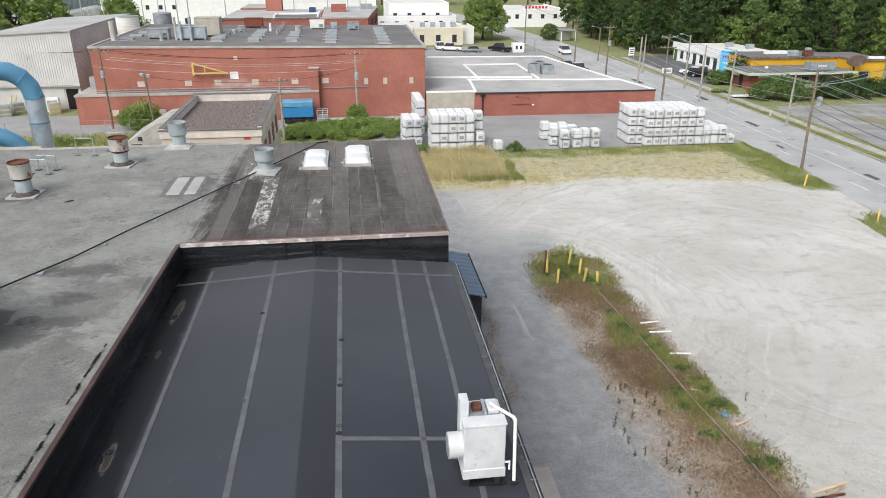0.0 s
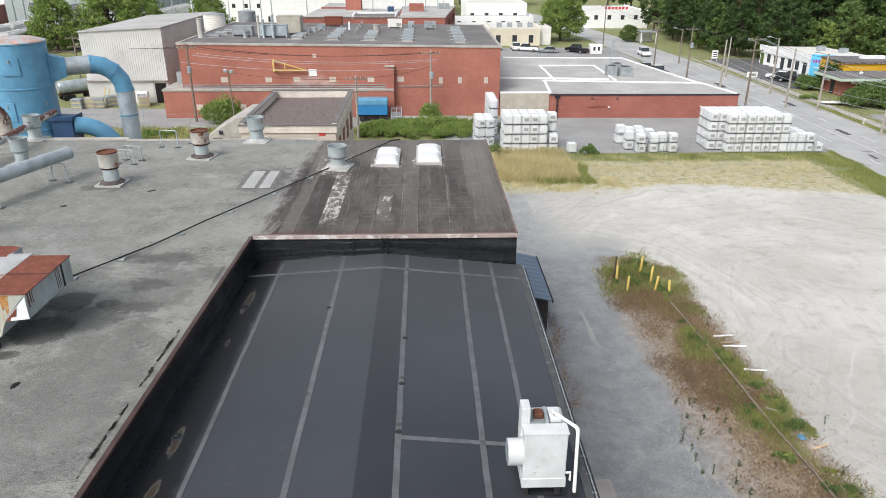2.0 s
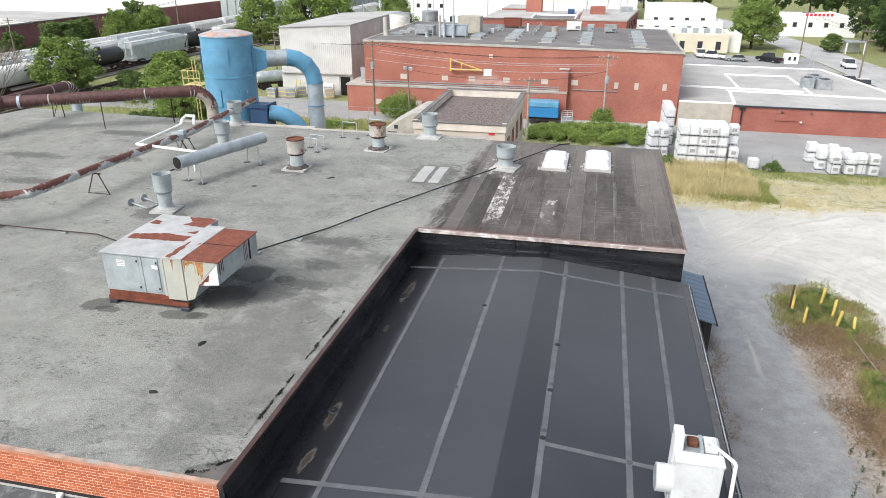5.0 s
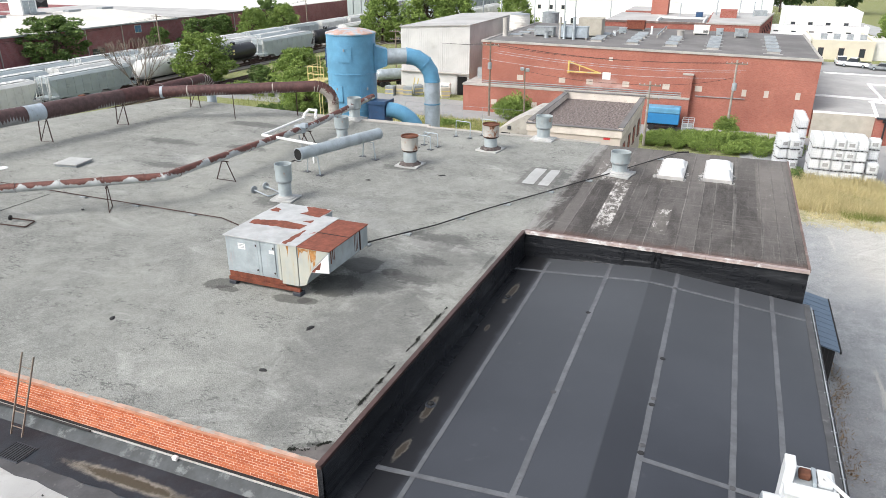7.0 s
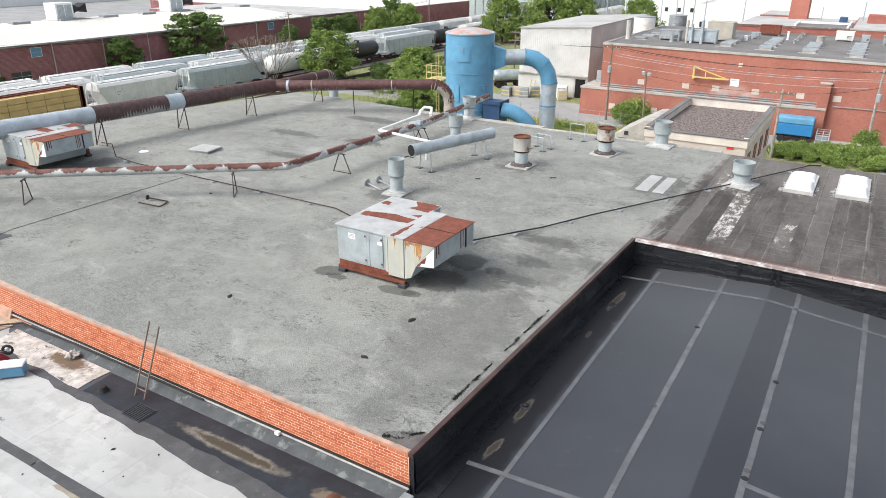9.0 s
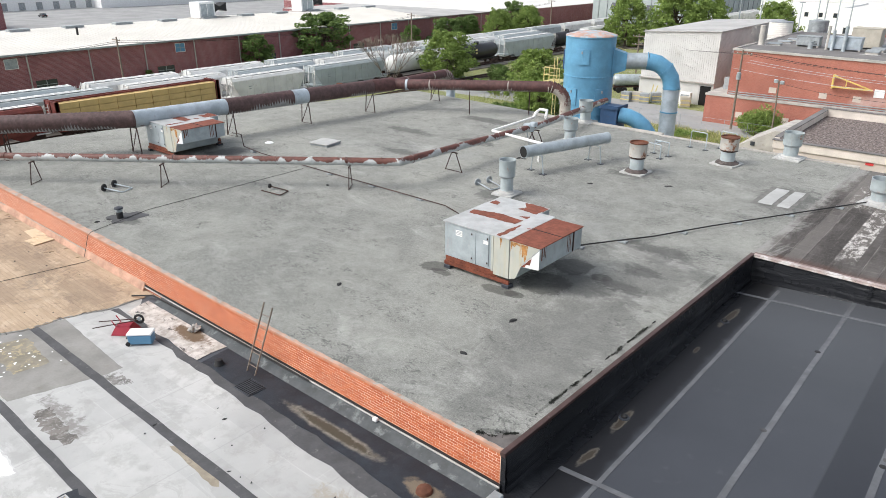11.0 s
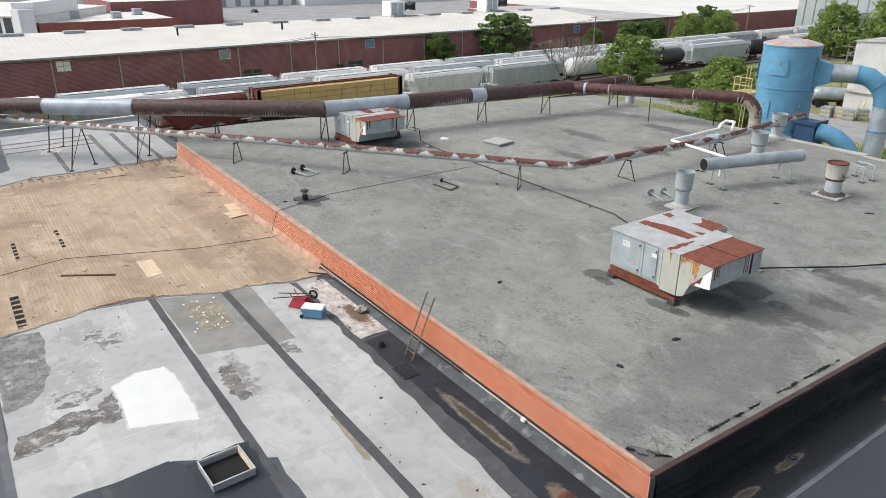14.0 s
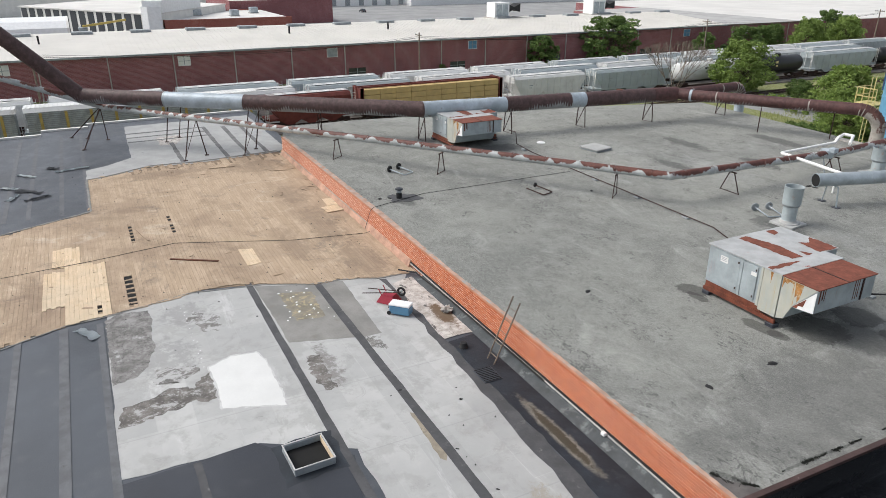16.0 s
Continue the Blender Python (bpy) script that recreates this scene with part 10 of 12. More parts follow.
# ---- stacked tanks in the yard ----
def make_tote(marked):
    th = thing("liquid_tote", "white plastic liquid tote in a steel cage on a black pallet", "liquid tote", (0, 0, -50), "stacked liquid totes")
    w, d, h = 0.97, 1.15, 1.08
    part("bottle", B((-w / 2 + 0.03, w / 2 - 0.03, -d / 2 + 0.03, d / 2 - 0.03, 0.15, h - 0.03), bevel=0.1), "tote", th)
    bars = []
    for z in (0.2, 0.42, 0.64, 0.86, 1.02):
        bars += [(-w / 2, w / 2, -d / 2, -d / 2 + 0.022, z, z + 0.022), (-w / 2, w / 2, d / 2 - 0.022, d / 2, z, z + 0.022), (-w / 2, -w / 2 + 0.022, -d / 2, d / 2, z, z + 0.022), (w / 2 - 0.022, w / 2, -d / 2, d / 2, z, z + 0.022)]
    for k in range(6):
        x, y = -w / 2 + 0.01 + k * (w - 0.04) / 5, -d / 2 + 0.01 + k * (d - 0.04) / 5
        bars += [(x, x + 0.02, -d / 2 - 0.004, -d / 2 + 0.016, 0.15, 1.04), (-w / 2 - 0.004, -w / 2 + 0.016, y, y + 0.02, 0.15, 1.04), (w / 2 - 0.016, w / 2 + 0.004, y, y + 0.02, 0.15, 1.04)]
    bm = bmesh.new()
    for b in bars:
        add_box(bm, *b)
    cage = tagged(part("cage", bm, "cage", th), "welded steel wire cage", kind="stuff")
    part("deck", B((-w / 2, w / 2, -d / 2, d / 2, 0.11, 0.15)), "cage", th, "steel pallet deck")
    for x in (-w / 2 + 0.11, 0, w / 2 - 0.11):
        part("foot", B((x - 0.09, x + 0.09, -d / 2 + 0.01, d / 2 - 0.01, 0, 0.11)), "pallet", th)
    if marked:
        part("label_plate", B((-0.24, 0.24, -d / 2 - 0.02, -d / 2 - 0.006, 0.40, 0.76)), "label", th)
    smooth_ob(part("cap", lathe([(0.12, 0), (0.12, 0.05), (0.02, 0.06)], 10, (0, 0, h - 0.04)), "cage", th))
    return th


protos = [make_tote(True), make_tote(False)]
first = [True, True]
TH = 1.085


def tote(x, y, k, turn=0.0):
    m = pose(x + RND.uniform(-0.03, 0.03), y + RND.uniform(-0.04, 0.04), 0.03 + k * TH, 0, 0, turn + RND.uniform(-1.5, 1.5))
    which = 0 if (33 < x < 40.2 or RND.random() < 0.35) else 1
    if first[which]:
        protos[which].matrix_basis = m
        first[which] = False
    else:
        copy_thing(protos[which], m)


def stack(x0, y0, nx, ny, tiers, dx=1.0, dy=1.2, turn=0.0):
    """A block of totes; tiers: tiers per row, front first."""
    for j in range(ny):
        for i in range(nx):
            for k in range(tiers[j]):
                tote(x0 + i * dx, y0 + j * dy, k, turn)


stack(34.75, 77.1, 7, 1, (4,), 1.02)
stack(41.9, 77.1, 3, 1, (2,), 1.02)
stack(45.0, 77.1, 1, 1, (1,))
stack(33.1, 78.35, 8, 3, (4, 4, 4), 1.02)
stack(41.3, 78.4, 3, 2, (2, 2), 1.02)
stack(9.5, 77.3, 5, 3, (4, 4, 4), 0.98, 1.25)
stack(14.6, 77.3, 1, 2, (2, 4), 1.0, 1.25)
stack(6.6, 80.4, 2, 3, (3, 3, 3), 1.05, 1.2, 20)
stack(8.6, 86.0, 1, 5, (4, 4, 4, 4, 4), 1.05, 1.15, 10)
tote(10.4, 84.0, 0), tote(10.4, 84.0, 1), tote(10.4, 84.0, 2)
tote(16.85, 77.4, 0)
for x, y, k in ((24.6, 77.0, 2), (26.1, 77.2, 2), (27.2, 77.5, 2), (28.3, 77.3, 2), (23.7, 78.6, 2), (25.0, 78.9, 2), (26.2, 79.4, 2), (24.2, 80.4, 2), (25.4, 80.8, 2), (23.4, 81.5, 2)):
    for q in range(k):
        tote(x, y, q, RND.uniform(-6, 6))
hy_ = thing("fire_hydrant", "small pale fire hydrant on the verge", "hydrant", (58.6, 90.6, 0))
smooth_ob(part("barrel", lathe([(0.17, 0), (0.17, 0.06), (0.12, 0.1), (0.12, 0.55), (0.16, 0.6), (0.13, 0.72), (0.04, 0.8)], 12), "cooler_white", hy_))
part("nozzle", add_tube(bmesh.new(), (-0.22, 0, 0.42), (0.22, 0, 0.42), 0.06, 10), "yellow", hy_)
wbd = thing("lying_sign", "white board lying on the verge beside the road", "board", (62.4, 103.4, 0.03), turn=-4)
part("board", B((-2.6, 2.6, -0.6, 0.6, 0.25, 0.4), bevel=0.03), "white", wbd)
for x in (-2.0, 0, 2.0):
    part("bearer", B((x - 0.08, x + 0.08, -0.5, 0.5, 0, 0.25)), "dark_rust", wbd)
tk = thing("tarpaulin_trailer", "blue covered trailer beside the brick factory", "trailer", (-9.0, 93.2, 0.012))
part("body", B((0, 4.2, 0, 2.0, 0.9, 2.2), bevel=0.05), "truck_blue", tk)
part("roof", B((-0.03, 4.23, -0.03, 2.03, 2.2, 3.0), bevel=0.12), "blue", tk, "lighter blue top")
part("chassis", B((0.1, 4.1, 0.3, 1.7, 0.6, 0.9)), "rubber", tk)
for x in (0.8, 3.4):
    for y in (0.15, 1.85):
        smooth_ob(part("wheel", add_tube(bmesh.new(), (x, y - 0.12, 0.4), (x, y + 0.12, 0.4), 0.4, 14), "rubber", tk))
cg = thing("wire_cage", "pale wire cage beside the trailer", "cage", (-4.4, 93.5, 0.012))
for y in (0, 1.2):
    part("mesh_panel", B(*[(x, x + 0.06, y, y + 0.06, 0, 1.7) for x in (0, 0.7, 1.4)], *[(0, 1.46, y, y + 0.05, z, z + 0.05) for z in (0.1, 0.6, 1.1, 1.65)]), "cage", cg)
part("crate", B((0.1, 1.3, 0.1, 1.1, 0, 1.0), bevel=0.03), "galv_old", cg)
bw = thing("barrier_row", "row of grey concrete barriers by the lane", "barrier", (0, 0, 0))
for i in range(7):
    part("barrier", profile_x([(92.0, 0.013), (92.7, 0.013), (92.45, 0.9), (92.25, 0.9)], -2.6 + i * 1.7, -1.0 + i * 1.7), "concrete", bw)

tt = thing("tank_trailer", "grey cylindrical tank trailer beside the white warehouse", "trailer", (-53.6, 110.2, 0.012), turn=-45)
bm = lathe([(0.05, 0), (0.7, 0.15), (0.95, 0.5), (0.95, 5.0), (0.7, 5.35), (0.05, 5.5)], 20)
for v in bm.verts:
    v.co = Vector((v.co.x, v.co.z - 2.75, v.co.y + 2.0))
bmesh.ops.recalc_face_normals(bm, faces=list(bm.faces))
smooth_ob(part("barrel", bm, "galv", tt))
part("chassis", B((-0.5, 0.5, -2.6, 2.6, 0.8, 1.08)), "dark_rust", tt)
for x in (-0.8, 0.8):
    for y in (-1.9, -0.9, 1.6):
        smooth_ob(part("wheel", add_tube(bmesh.new(), (x - 0.12, y, 0.45), (x + 0.12, y, 0.45), 0.45, 14), "rubber", tt))
wx_ = thing("white_cabinet", "white metal cabinet standing by the warehouse door", "cabinet", (-41.6, 105.2, 0.012), turn=8)
part("body", B((-0.8, 0.8, -0.5, 0.5, 0.12, 2.0), bevel=0.03), "white", wx_)
part("grille", B((-0.65, 0.65, -0.53, -0.5, 0.35, 1.7)), "galv_old", wx_)
part("base", B((-0.7, 0.7, -0.45, 0.45, 0, 0.12)), "rubber", wx_)
for i, (x, y, a) in enumerate(((-47.6, 105.6, 10), (-46.9, 105.3, -8))):
    t = thing("leaning_post", "pale yellow timber post leaning by the warehouse", "post", (x, y, 0.012), "leaning posts", turn=a)
    part("post", add_beam(bmesh.new(), (0, 0, 0), (0.35, 0.5, 2.4), 0.12), "pale_yellow", t)

# wire fence on the yard's near side
fn = thing("wire_fence", "thin wire fence with steel posts along the yard", "fence", (0, 76.3, 0))
for x in np.arange(15.5, 46, 2.9):
    part("post", add_tube(bmesh.new(), (x, 0, 0), (x, 0, 1.8), 0.025, 6), "galv_old", fn)
part("top_wire", B((15.5, 45.8, -0.01, 0.01, 1.74, 1.77)), "galv_old", fn)
fn = thing("wire_fence", "thin wire fence with steel posts along the back lane", "fence", (0, 90.0, 0))
for x in np.arange(-62, -18, 2.9):
    part("post", add_tube(bmesh.new(), (x, 0, 0), (x, 0, 1.9), 0.03, 6), "galv_old", fn)
part("top_wire", B((-62, -18.5, -0.012, 0.012, 1.84, 1.87), (-62, -18.5, -0.01, 0.01, 0.9, 0.92)), "galv_old", fn)

# yellow bollards
bo = thing("bollard", "leaning yellow steel bollard in the weeds", "bollard", (13.3, 43.4, 0), "yellow bollards")
smooth_ob(part("tube", lathe([(0.085, -0.05), (0.085, 1.10), (0.06, 1.15), (0.01, 1.17)], 12), "yellow", bo))
for x, y, a, b, s in ((13.65, 44.7, 2, -3, 1.05), (13.68, 41.95, -2, 2, 0.9), (15.4, 44.9, 3, 3, 1.05), (15.65, 43.2, -4, 3, 1), (15.56, 41.92, 3, 6, 0.95), (16.39, 41.51, -2, -4, 0.8), (43.9, 60.1, 1, 4, 1.06), (44.1, 50.1, 1, -3, 1.12)):
    copy_thing(bo, pose(x, y, 0, a, b, 0) @ Matrix.Diagonal((1, 1, s, 1)))
dp = thing("bare_post", "short dark broken post among the bollards", "post", (13.3, 43.9, 0))
smooth_ob(part("post", add_tube(bmesh.new(), (0, 0, 0), (0.05, 0.1, 1.6), 0.07, 8), "bark", dp))

# old pipe and timber in the weed strip
pp = thing("ground_pipe", "long thin rusty pipe lying along the weeds", "pipe", (0, 0, 0.08))
smooth_ob(part("pipe", sweep([(16.0, 40.0, 0.02), (16.45, 32.7, 0.05), (16.7, 27.2, 0.02), (17.0, 23.7, 0.04), (17.2, 19.0, 0.02), (17.4, 12, 0.02)], 0.055, 8), "pole", pp))
for i, (x, y, L, a, m) in enumerate(((17.7, 35.7, 1.5, 5, "white"), (17.9, 34.5, 1.7, -3, "white"), (17.8, 34.9, 1.4, 4, "wood"), (18.0, 32.0, 1.5, -8, "white"), (18.2, 25.6, 1.1, 20, "new_wood"), (19.5, 20.9, 2.4, 12, "new_wood"), (19.4, 20.6, 2.2, 20, "wood"), (19.0, 20.4, 2.4, 5, "rust"), (17.3, 28.4, 1.0, -30, "pole_pale"))):
    t = thing("timber_offcut", "pale timber offcut on the gravel", "timber", (x, y, 0.05), "timber offcuts", turn=a)
    part("timber", B((-L * 0.4, L * 0.4, -0.06, 0.06, 0, 0.06), bevel=0.008), m, t)
t = thing("blue_scrap", "crumpled blue plastic scrap in the weeds", "scrap", (17.7, 26.3, 0.04))
bm = bmesh.new()
bmesh.ops.create_icosphere(bm, subdivisions=2, radius=0.22)
for v in bm.verts:
    v.co = v.co * (1 + 0.5 * noise.noise(v.co * 7)) * 0.9
    v.co.z = max(v.co.z * 0.6, -0.03)
part("plastic", bm, "cooler", t)
solid("ground_slab", B((7.1, 8.0, 20.5, 23.7, -0.05, 0.09), bevel=0.01), "concrete", "pale concrete slab beside the wall", "slab", "structure")

# lean-to shed on the east side
sd = thing("lean_to_shed", "lean-to shed with a blue sheet roof", "shed", (0, 0, 0))
part("roof", profile_y([(3.46, 3.35), (7.4, 2.42), (7.4, 2.5), (3.46, 3.43)], 35.8, 42.1), "shed_blue", sd, "blue sheet roof")
for y in np.arange(36.2, 42.0, 0.6):
    part("roof_rib", add_beam(bmesh.new(), (3.5, y, 3.44), (7.4, y, 2.51), 0.03, 0.012), "shed_blue", sd)
part("edge_trim", B((7.38, 7.46, 35.75, 42.15, 2.38, 2.52)), "rubber", sd)
part("end_wall", B((5.9, 7.25, 36.2, 36.3, 0, 2.5)), "shed_dark", sd, "dark ribbed end wall")
part("wall_rib", B(*[(x, x + 0.06, 36.15, 36.2, 0, 2.45) for x in np.arange(5.95, 7.2, 0.2)]), "shed_dark", sd)
part("side_wall", B((7.15, 7.25, 36.3, 41.8, 0, 2.42)), "shed_dark", sd)


# ---- poles and wires ----
def utility_pole(x, y, h, arms=1, pale=False, box=False, lamp=False, turn=0, lean=(0, 0), drop=0.45):
    th = thing("street_lamp" if lamp and not arms else "utility_pole", ("pale" if pale else "grey-brown") + (" wooden pole with a lamp arm" if lamp and not arms else " wooden utility pole with crossarms"), "street lamp" if lamp and not arms else "utility pole", (x, y, 0), "poles", turn=turn)
    smooth_ob(part("pole", add_tube(bmesh.new(), (0, 0, -0.1), (lean[0], lean[1], h), 0.17, 10, 0.11), "pole_pale" if pale else "pole", th))
    for k in range(arms):
        z = h - drop - 1.5 * k
        s = z / h
        part("crossarm", B((-1.25 + lean[0] * s, 1.25 + lean[0] * s, -0.18 + lean[1] * s, -0.07 + lean[1] * s, z - 0.07, z + 0.07)), "pole", th)
        for q in (-1.15, -0.6, 0.6, 1.15):
            part("insulator", B((q - 0.05 + lean[0] * s, q + 0.05 + lean[0] * s, -0.17 + lean[1] * s, -0.08 + lean[1] * s, z + 0.07, z + 0.22), bevel=0.02), "galv", th)
    if box:
        smooth_ob(part("transformer", lathe([(0.05, 0), (0.28, 0.03), (0.28, 0.85), (0.1, 0.95)], 14, (0.1, -0.42, h - 3.6)), "galv", th, "grey transformer can"))
    if lamp:
        part("lamp_arm", add_beam(bmesh.new(), (0, 0, h - 0.2), (-1.6, -0.3, h + 0.25), 0.07), "galv", th)
        part("lamp_head", B((-2.1, -1.5, -0.42, -0.18, h + 0.16, h + 0.34), bevel=0.05), "galv", th)
    return th


POLES = [(47.1, 65.5, 10.4, 1, False, True, False, 0, (-0.45, 0), 1.7), (46.6, 27.0, 9.8, 1, False, False, False), (57.4, 84.8, 6.7, 0, True, False, False), (56.7, 98.9, 8.0, 0, True, False, True), (55.8, 111.9, 8.7, 0, True, False, True), (53.3, 101.5, 8.4, 0, True, False, False),
         (48.0, 103.0, 9.9, 2, False, False, False), (42.9, 101.0, 9.7, 0, True, False, False), (47.3, 126.3, 9.1, 1, False, True, False), (43.5, 133.6, 9.7, 2, False, False, False), (55.4, 128.7, 7.2, 0, True, False, False), (52.5, 145.6, 6.8, 0, False, False, True),
         (1.0, 93.6, 9.3, 1, True, True, False), (-8.0, 84.4, 7.6, 2, True, False, False), (-30.4, 93.6, 10.1, 1, False, True, False), (-62.0, 130.0, 7.4, 2, False, False, False), (44.6, 178, 9.5, 1, False, False, False), (92.0, 100.5, 9.5, 1, False, False, False), (-112.5, 52.5, 9.5, 1, False, False, False), (-112.5, 120.0, 9.5, 1, False, False, False), (-112.5, -6.0, 9.5, 1, False, False, False), (-112.5, 178, 10, 1, False, False, False)]
for p in POLES:
    utility_pole(*p)
fl = thing("flood_light_pole", "slim pole with twin flood lights", "flood light", (-23.8, 88.3, 0), "poles")
smooth_ob(part("pole", add_tube(bmesh.new(), (0, 0, 0), (-0.2, 0, 7.6), 0.11, 10, 0.08), "pole", fl))
part("lamp_head", B((-0.75, -0.3, -0.25, 0.1, 7.35, 7.75), bevel=0.05), "galv", fl)
part("lamp_head", B((-0.05, 0.4, -0.25, 0.1, 7.25, 7.65), bevel=0.05), "galv", fl)


def wire(a, b, sag, name="power_line", m="cable"):
    a, b = Vector(a), Vector(b)
    pts = [a.lerp(b, i / 12) - Vector((0, 0, sag * 4 * (i / 12) * (1 - i / 12))) for i in range(13)]
    th = thing(name, ("thin dark" if m == "cable" else "thin bare grey") + " overhead wire between poles", "overhead wire", a, "overhead wires")
    part("strand", sweep([p - a for p in pts], 0.02, 5), m, th)


for q in (-1.1, 0.6, 1.1):
    wire((46.75 + q, 65.4, 8.9), (48.0 + q, 103, 9.7), 0.8, m="galv")
    wire((46.75 + q, 65.4, 8.9), (46.6 + q, 27.0, 9.5), 0.9, m="galv")
    wire((-30.4 + q, 93.6, 8.4 + q * 0.5), (1.0 + q, 93.6, 7.6 + q * 0.5), 0.7, m="galv")
    wire((48.0 + q, 103, 9.7), (47.3 + q, 126.3, 8.8), 0.5)
    wire((47.3 + q, 126.3, 8.8), (43.5 + q, 133.6, 9.4), 0.2)
    wire((43.5 + q, 133.6, 9.4), (44.6 + q, 178, 9.2), 0.8)
    wire((46.75 + q, 65.4, 8.9), (92 + q, 100.5, 9.2), 1.4, m="galv")
    wire((-30.4 + q, 93.6, 9.8), (1.0 + q, 93.6, 9.0), 0.8)
    wire((-62 + q, 130, 7.1), (-30.4 + q, 93.6, 9.8), 0.9)
    wire((-112.5, 52.5 + q * 0.4, 9.2 - abs(q) * 0.5), (-112.5, -6 + q * 0.4, 9.2 - abs(q) * 0.5), 1.2)
    wire((-112.5, 52.5 + q * 0.4, 9.2 - abs(q) * 0.5), (-112.5, 120 + q * 0.4, 9.2 - abs(q) * 0.5), 1.4)
    wire((-112.5, 120 + q * 0.4, 9.2 - abs(q) * 0.5), (-112.5, 178 + q * 0.4, 9.6 - abs(q) * 0.5), 1.0)
for z in (5.6, 6.4, 7.3):
    wire((46.8, 65.4, z + 0.4), (57.4, 84.8, min(z, 6.5)), 0.4)
    wire((46.8, 65.4, z + 0.2), (42.9, 101, z + 0.6), 1.0, m="galv")
    wire((46.8, 65.4, z + 0.2), (46.6, 27.0, z + 0.4), 1.0, m="cable")
wire((46.8, 65.4, 10.2), (92, 100.5, 8.0), 1.6)
wire((46.75, 65.4, 10.3), (46.6, 27.0, 9.7), 0.8, m="galv")
wire((46.75, 65.4, 10.3), (48.0, 103, 9.9), 0.8, m="galv")
wire((57.4, 84.8, 6.4), (56.7, 98.9, 7.4), 0.3)
wire((56.7, 98.9, 7.4), (55.8, 111.9, 8.0), 0.3)
wire((-8.0, 84.4, 7.2), (1.0, 93.6, 7.2), 0.3)
wire((-8.0, 84.4, 7.2), (-23.8, 88.3, 7.3), 0.4)


# ---- vehicles ----
def car(x, y, turn, m, label, kind="saloon", z=0.03):
    """A road vehicle that points along its y."""
    L, W, H = {"saloon": (4.6, 1.8, 1.42), "suv": (4.8, 1.9, 1.75), "pickup": (5.6, 1.95, 1.8)}[kind]
    th = thing({"saloon": "car", "suv": "car", "pickup": "pickup_truck"}[kind], label, "pickup truck" if kind == "pickup" else "car", (x, y, z), "parked vehicles", turn=turn)
    h0 = H * 0.58
    body = [(-L / 2, 0.35), (L / 2, 0.35), (L / 2, h0 * 0.85), (L / 2 - 0.9, h0), (-L / 2 + 0.2, h0), (-L / 2, h0 * 0.9)]
    bm = profile_x(body, -W / 2, W / 2)
    bmesh.ops.bevel(bm, geom=list(bm.edges), offset=0.07, segments=2, affect="EDGES", clamp_overlap=True)
    smooth_ob(part("body", bm, m, th))
    c0, c1 = (-L / 2 + (0.5 if kind != "pickup" else 2.0), L / 2 - 1.2)
    cab = [(c0, h0 - 0.02), (c1, h0 - 0.02), (c1 - 0.75, H), (c0 + (0.35 if kind != "saloon" else 0.8), H)]
    bm = profile_x(cab, -W / 2 + 0.12, W / 2 - 0.12)
    bmesh.ops.bevel(bm, geom=list(bm.edges), offset=0.05, segments=2, affect="EDGES", clamp_overlap=True)
    smooth_ob(part("cab_glass", bm, "glass", th))
    part("roof", B((-W / 2 + 0.14, W / 2 - 0.14, cab[3][0] + 0.05, cab[2][0] - 0.05, H - 0.04, H + 0.015), bevel=0.015), m, th)
    if kind == "pickup":
        part("bed", B((-W / 2 + 0.1, W / 2 - 0.1, -L / 2 + 0.12, c0 - 0.1, h0 - 0.05, h0 + 0.012)), "rubber", th)
    for sx in (-1, 1):
        for wy in (-L * 0.31, L * 0.31):
            w = part("wheel", add_tube(bmesh.new(), (sx * (W / 2 - 0.2), wy, 0.33), (sx * (W / 2 + 0.01), wy, 0.33), 0.33, 16), "rubber", th)
            part("rim", add_tube(bmesh.new(), (sx * (W / 2 + 0.01), wy, 0.33), (sx * (W / 2 + 0.02), wy, 0.33), 0.19, 12), "galv", w)
        part("headlight", B((sx * W * 0.36 - 0.16, sx * W * 0.36 + 0.16, L / 2 - 0.03, L / 2 + 0.012, 0.62, 0.76)), "white", th)
        part("tail_light", B((sx * W * 0.4 - 0.1, sx * W * 0.4 + 0.1, -L / 2 - 0.012, -L / 2 + 0.03, 0.66, 0.84)), "sign_red", th)
    return th


car(43.6, 131.0, 5, "car_white", "white pickup parked beside the low building", "pickup", 0.02)
car(43.0, 137.5, 5, "galv_old", "grey car parked beside the low building", "saloon", 0.02)
car(42.9, 126.0, 5, "car_black", "dark car parked beside the low building", "saloon", 0.0)
car(48.8, 157.5, 178, "car_white", "white car driving on the road", "suv")
car(35.0, 163.0, 40, "car_black", "black pickup in the car park", "pickup", 0.02)
car(23.9, 165.5, 70, "car_white", "white pickup in the car park", "pickup", 0.02)
car(21.6, 168.2, 0, "car_white", "white car in front of the cream office", "suv", 0.02)
car(17.3, 168.4, 0, "galv", "silver car in front of the cream office", "saloon", 0.02)
car(28.3, 162.5, 85, "galv_old", "grey car in the car park", "saloon", 0.02)
car(65.0, 123.3, 60, "car_black", "black pickup in front of the shops", "pickup", 0.02)
car(64.2, 126.2, 60, "car_white", "white car in front of the shops", "saloon", 0.02)
for i, (x, y) in enumerate(((-275, 30), (-278, 40), (-290, 58), (-285, 75), (-300, 90), (-297, 112))):
    car(x, y, 90, ("galv_old", "car_white", "car_black")[i % 3], "distant parked car in a car park", "saloon", 0.012)
cs_ = thing("carport", "small pale roadside shelter on posts", "shelter", (54.6, 180.5, 0))
part("roof", B((0, 4.2, 0, 4.0, 2.5, 2.8), bevel=0.04), "galv_old", cs_)
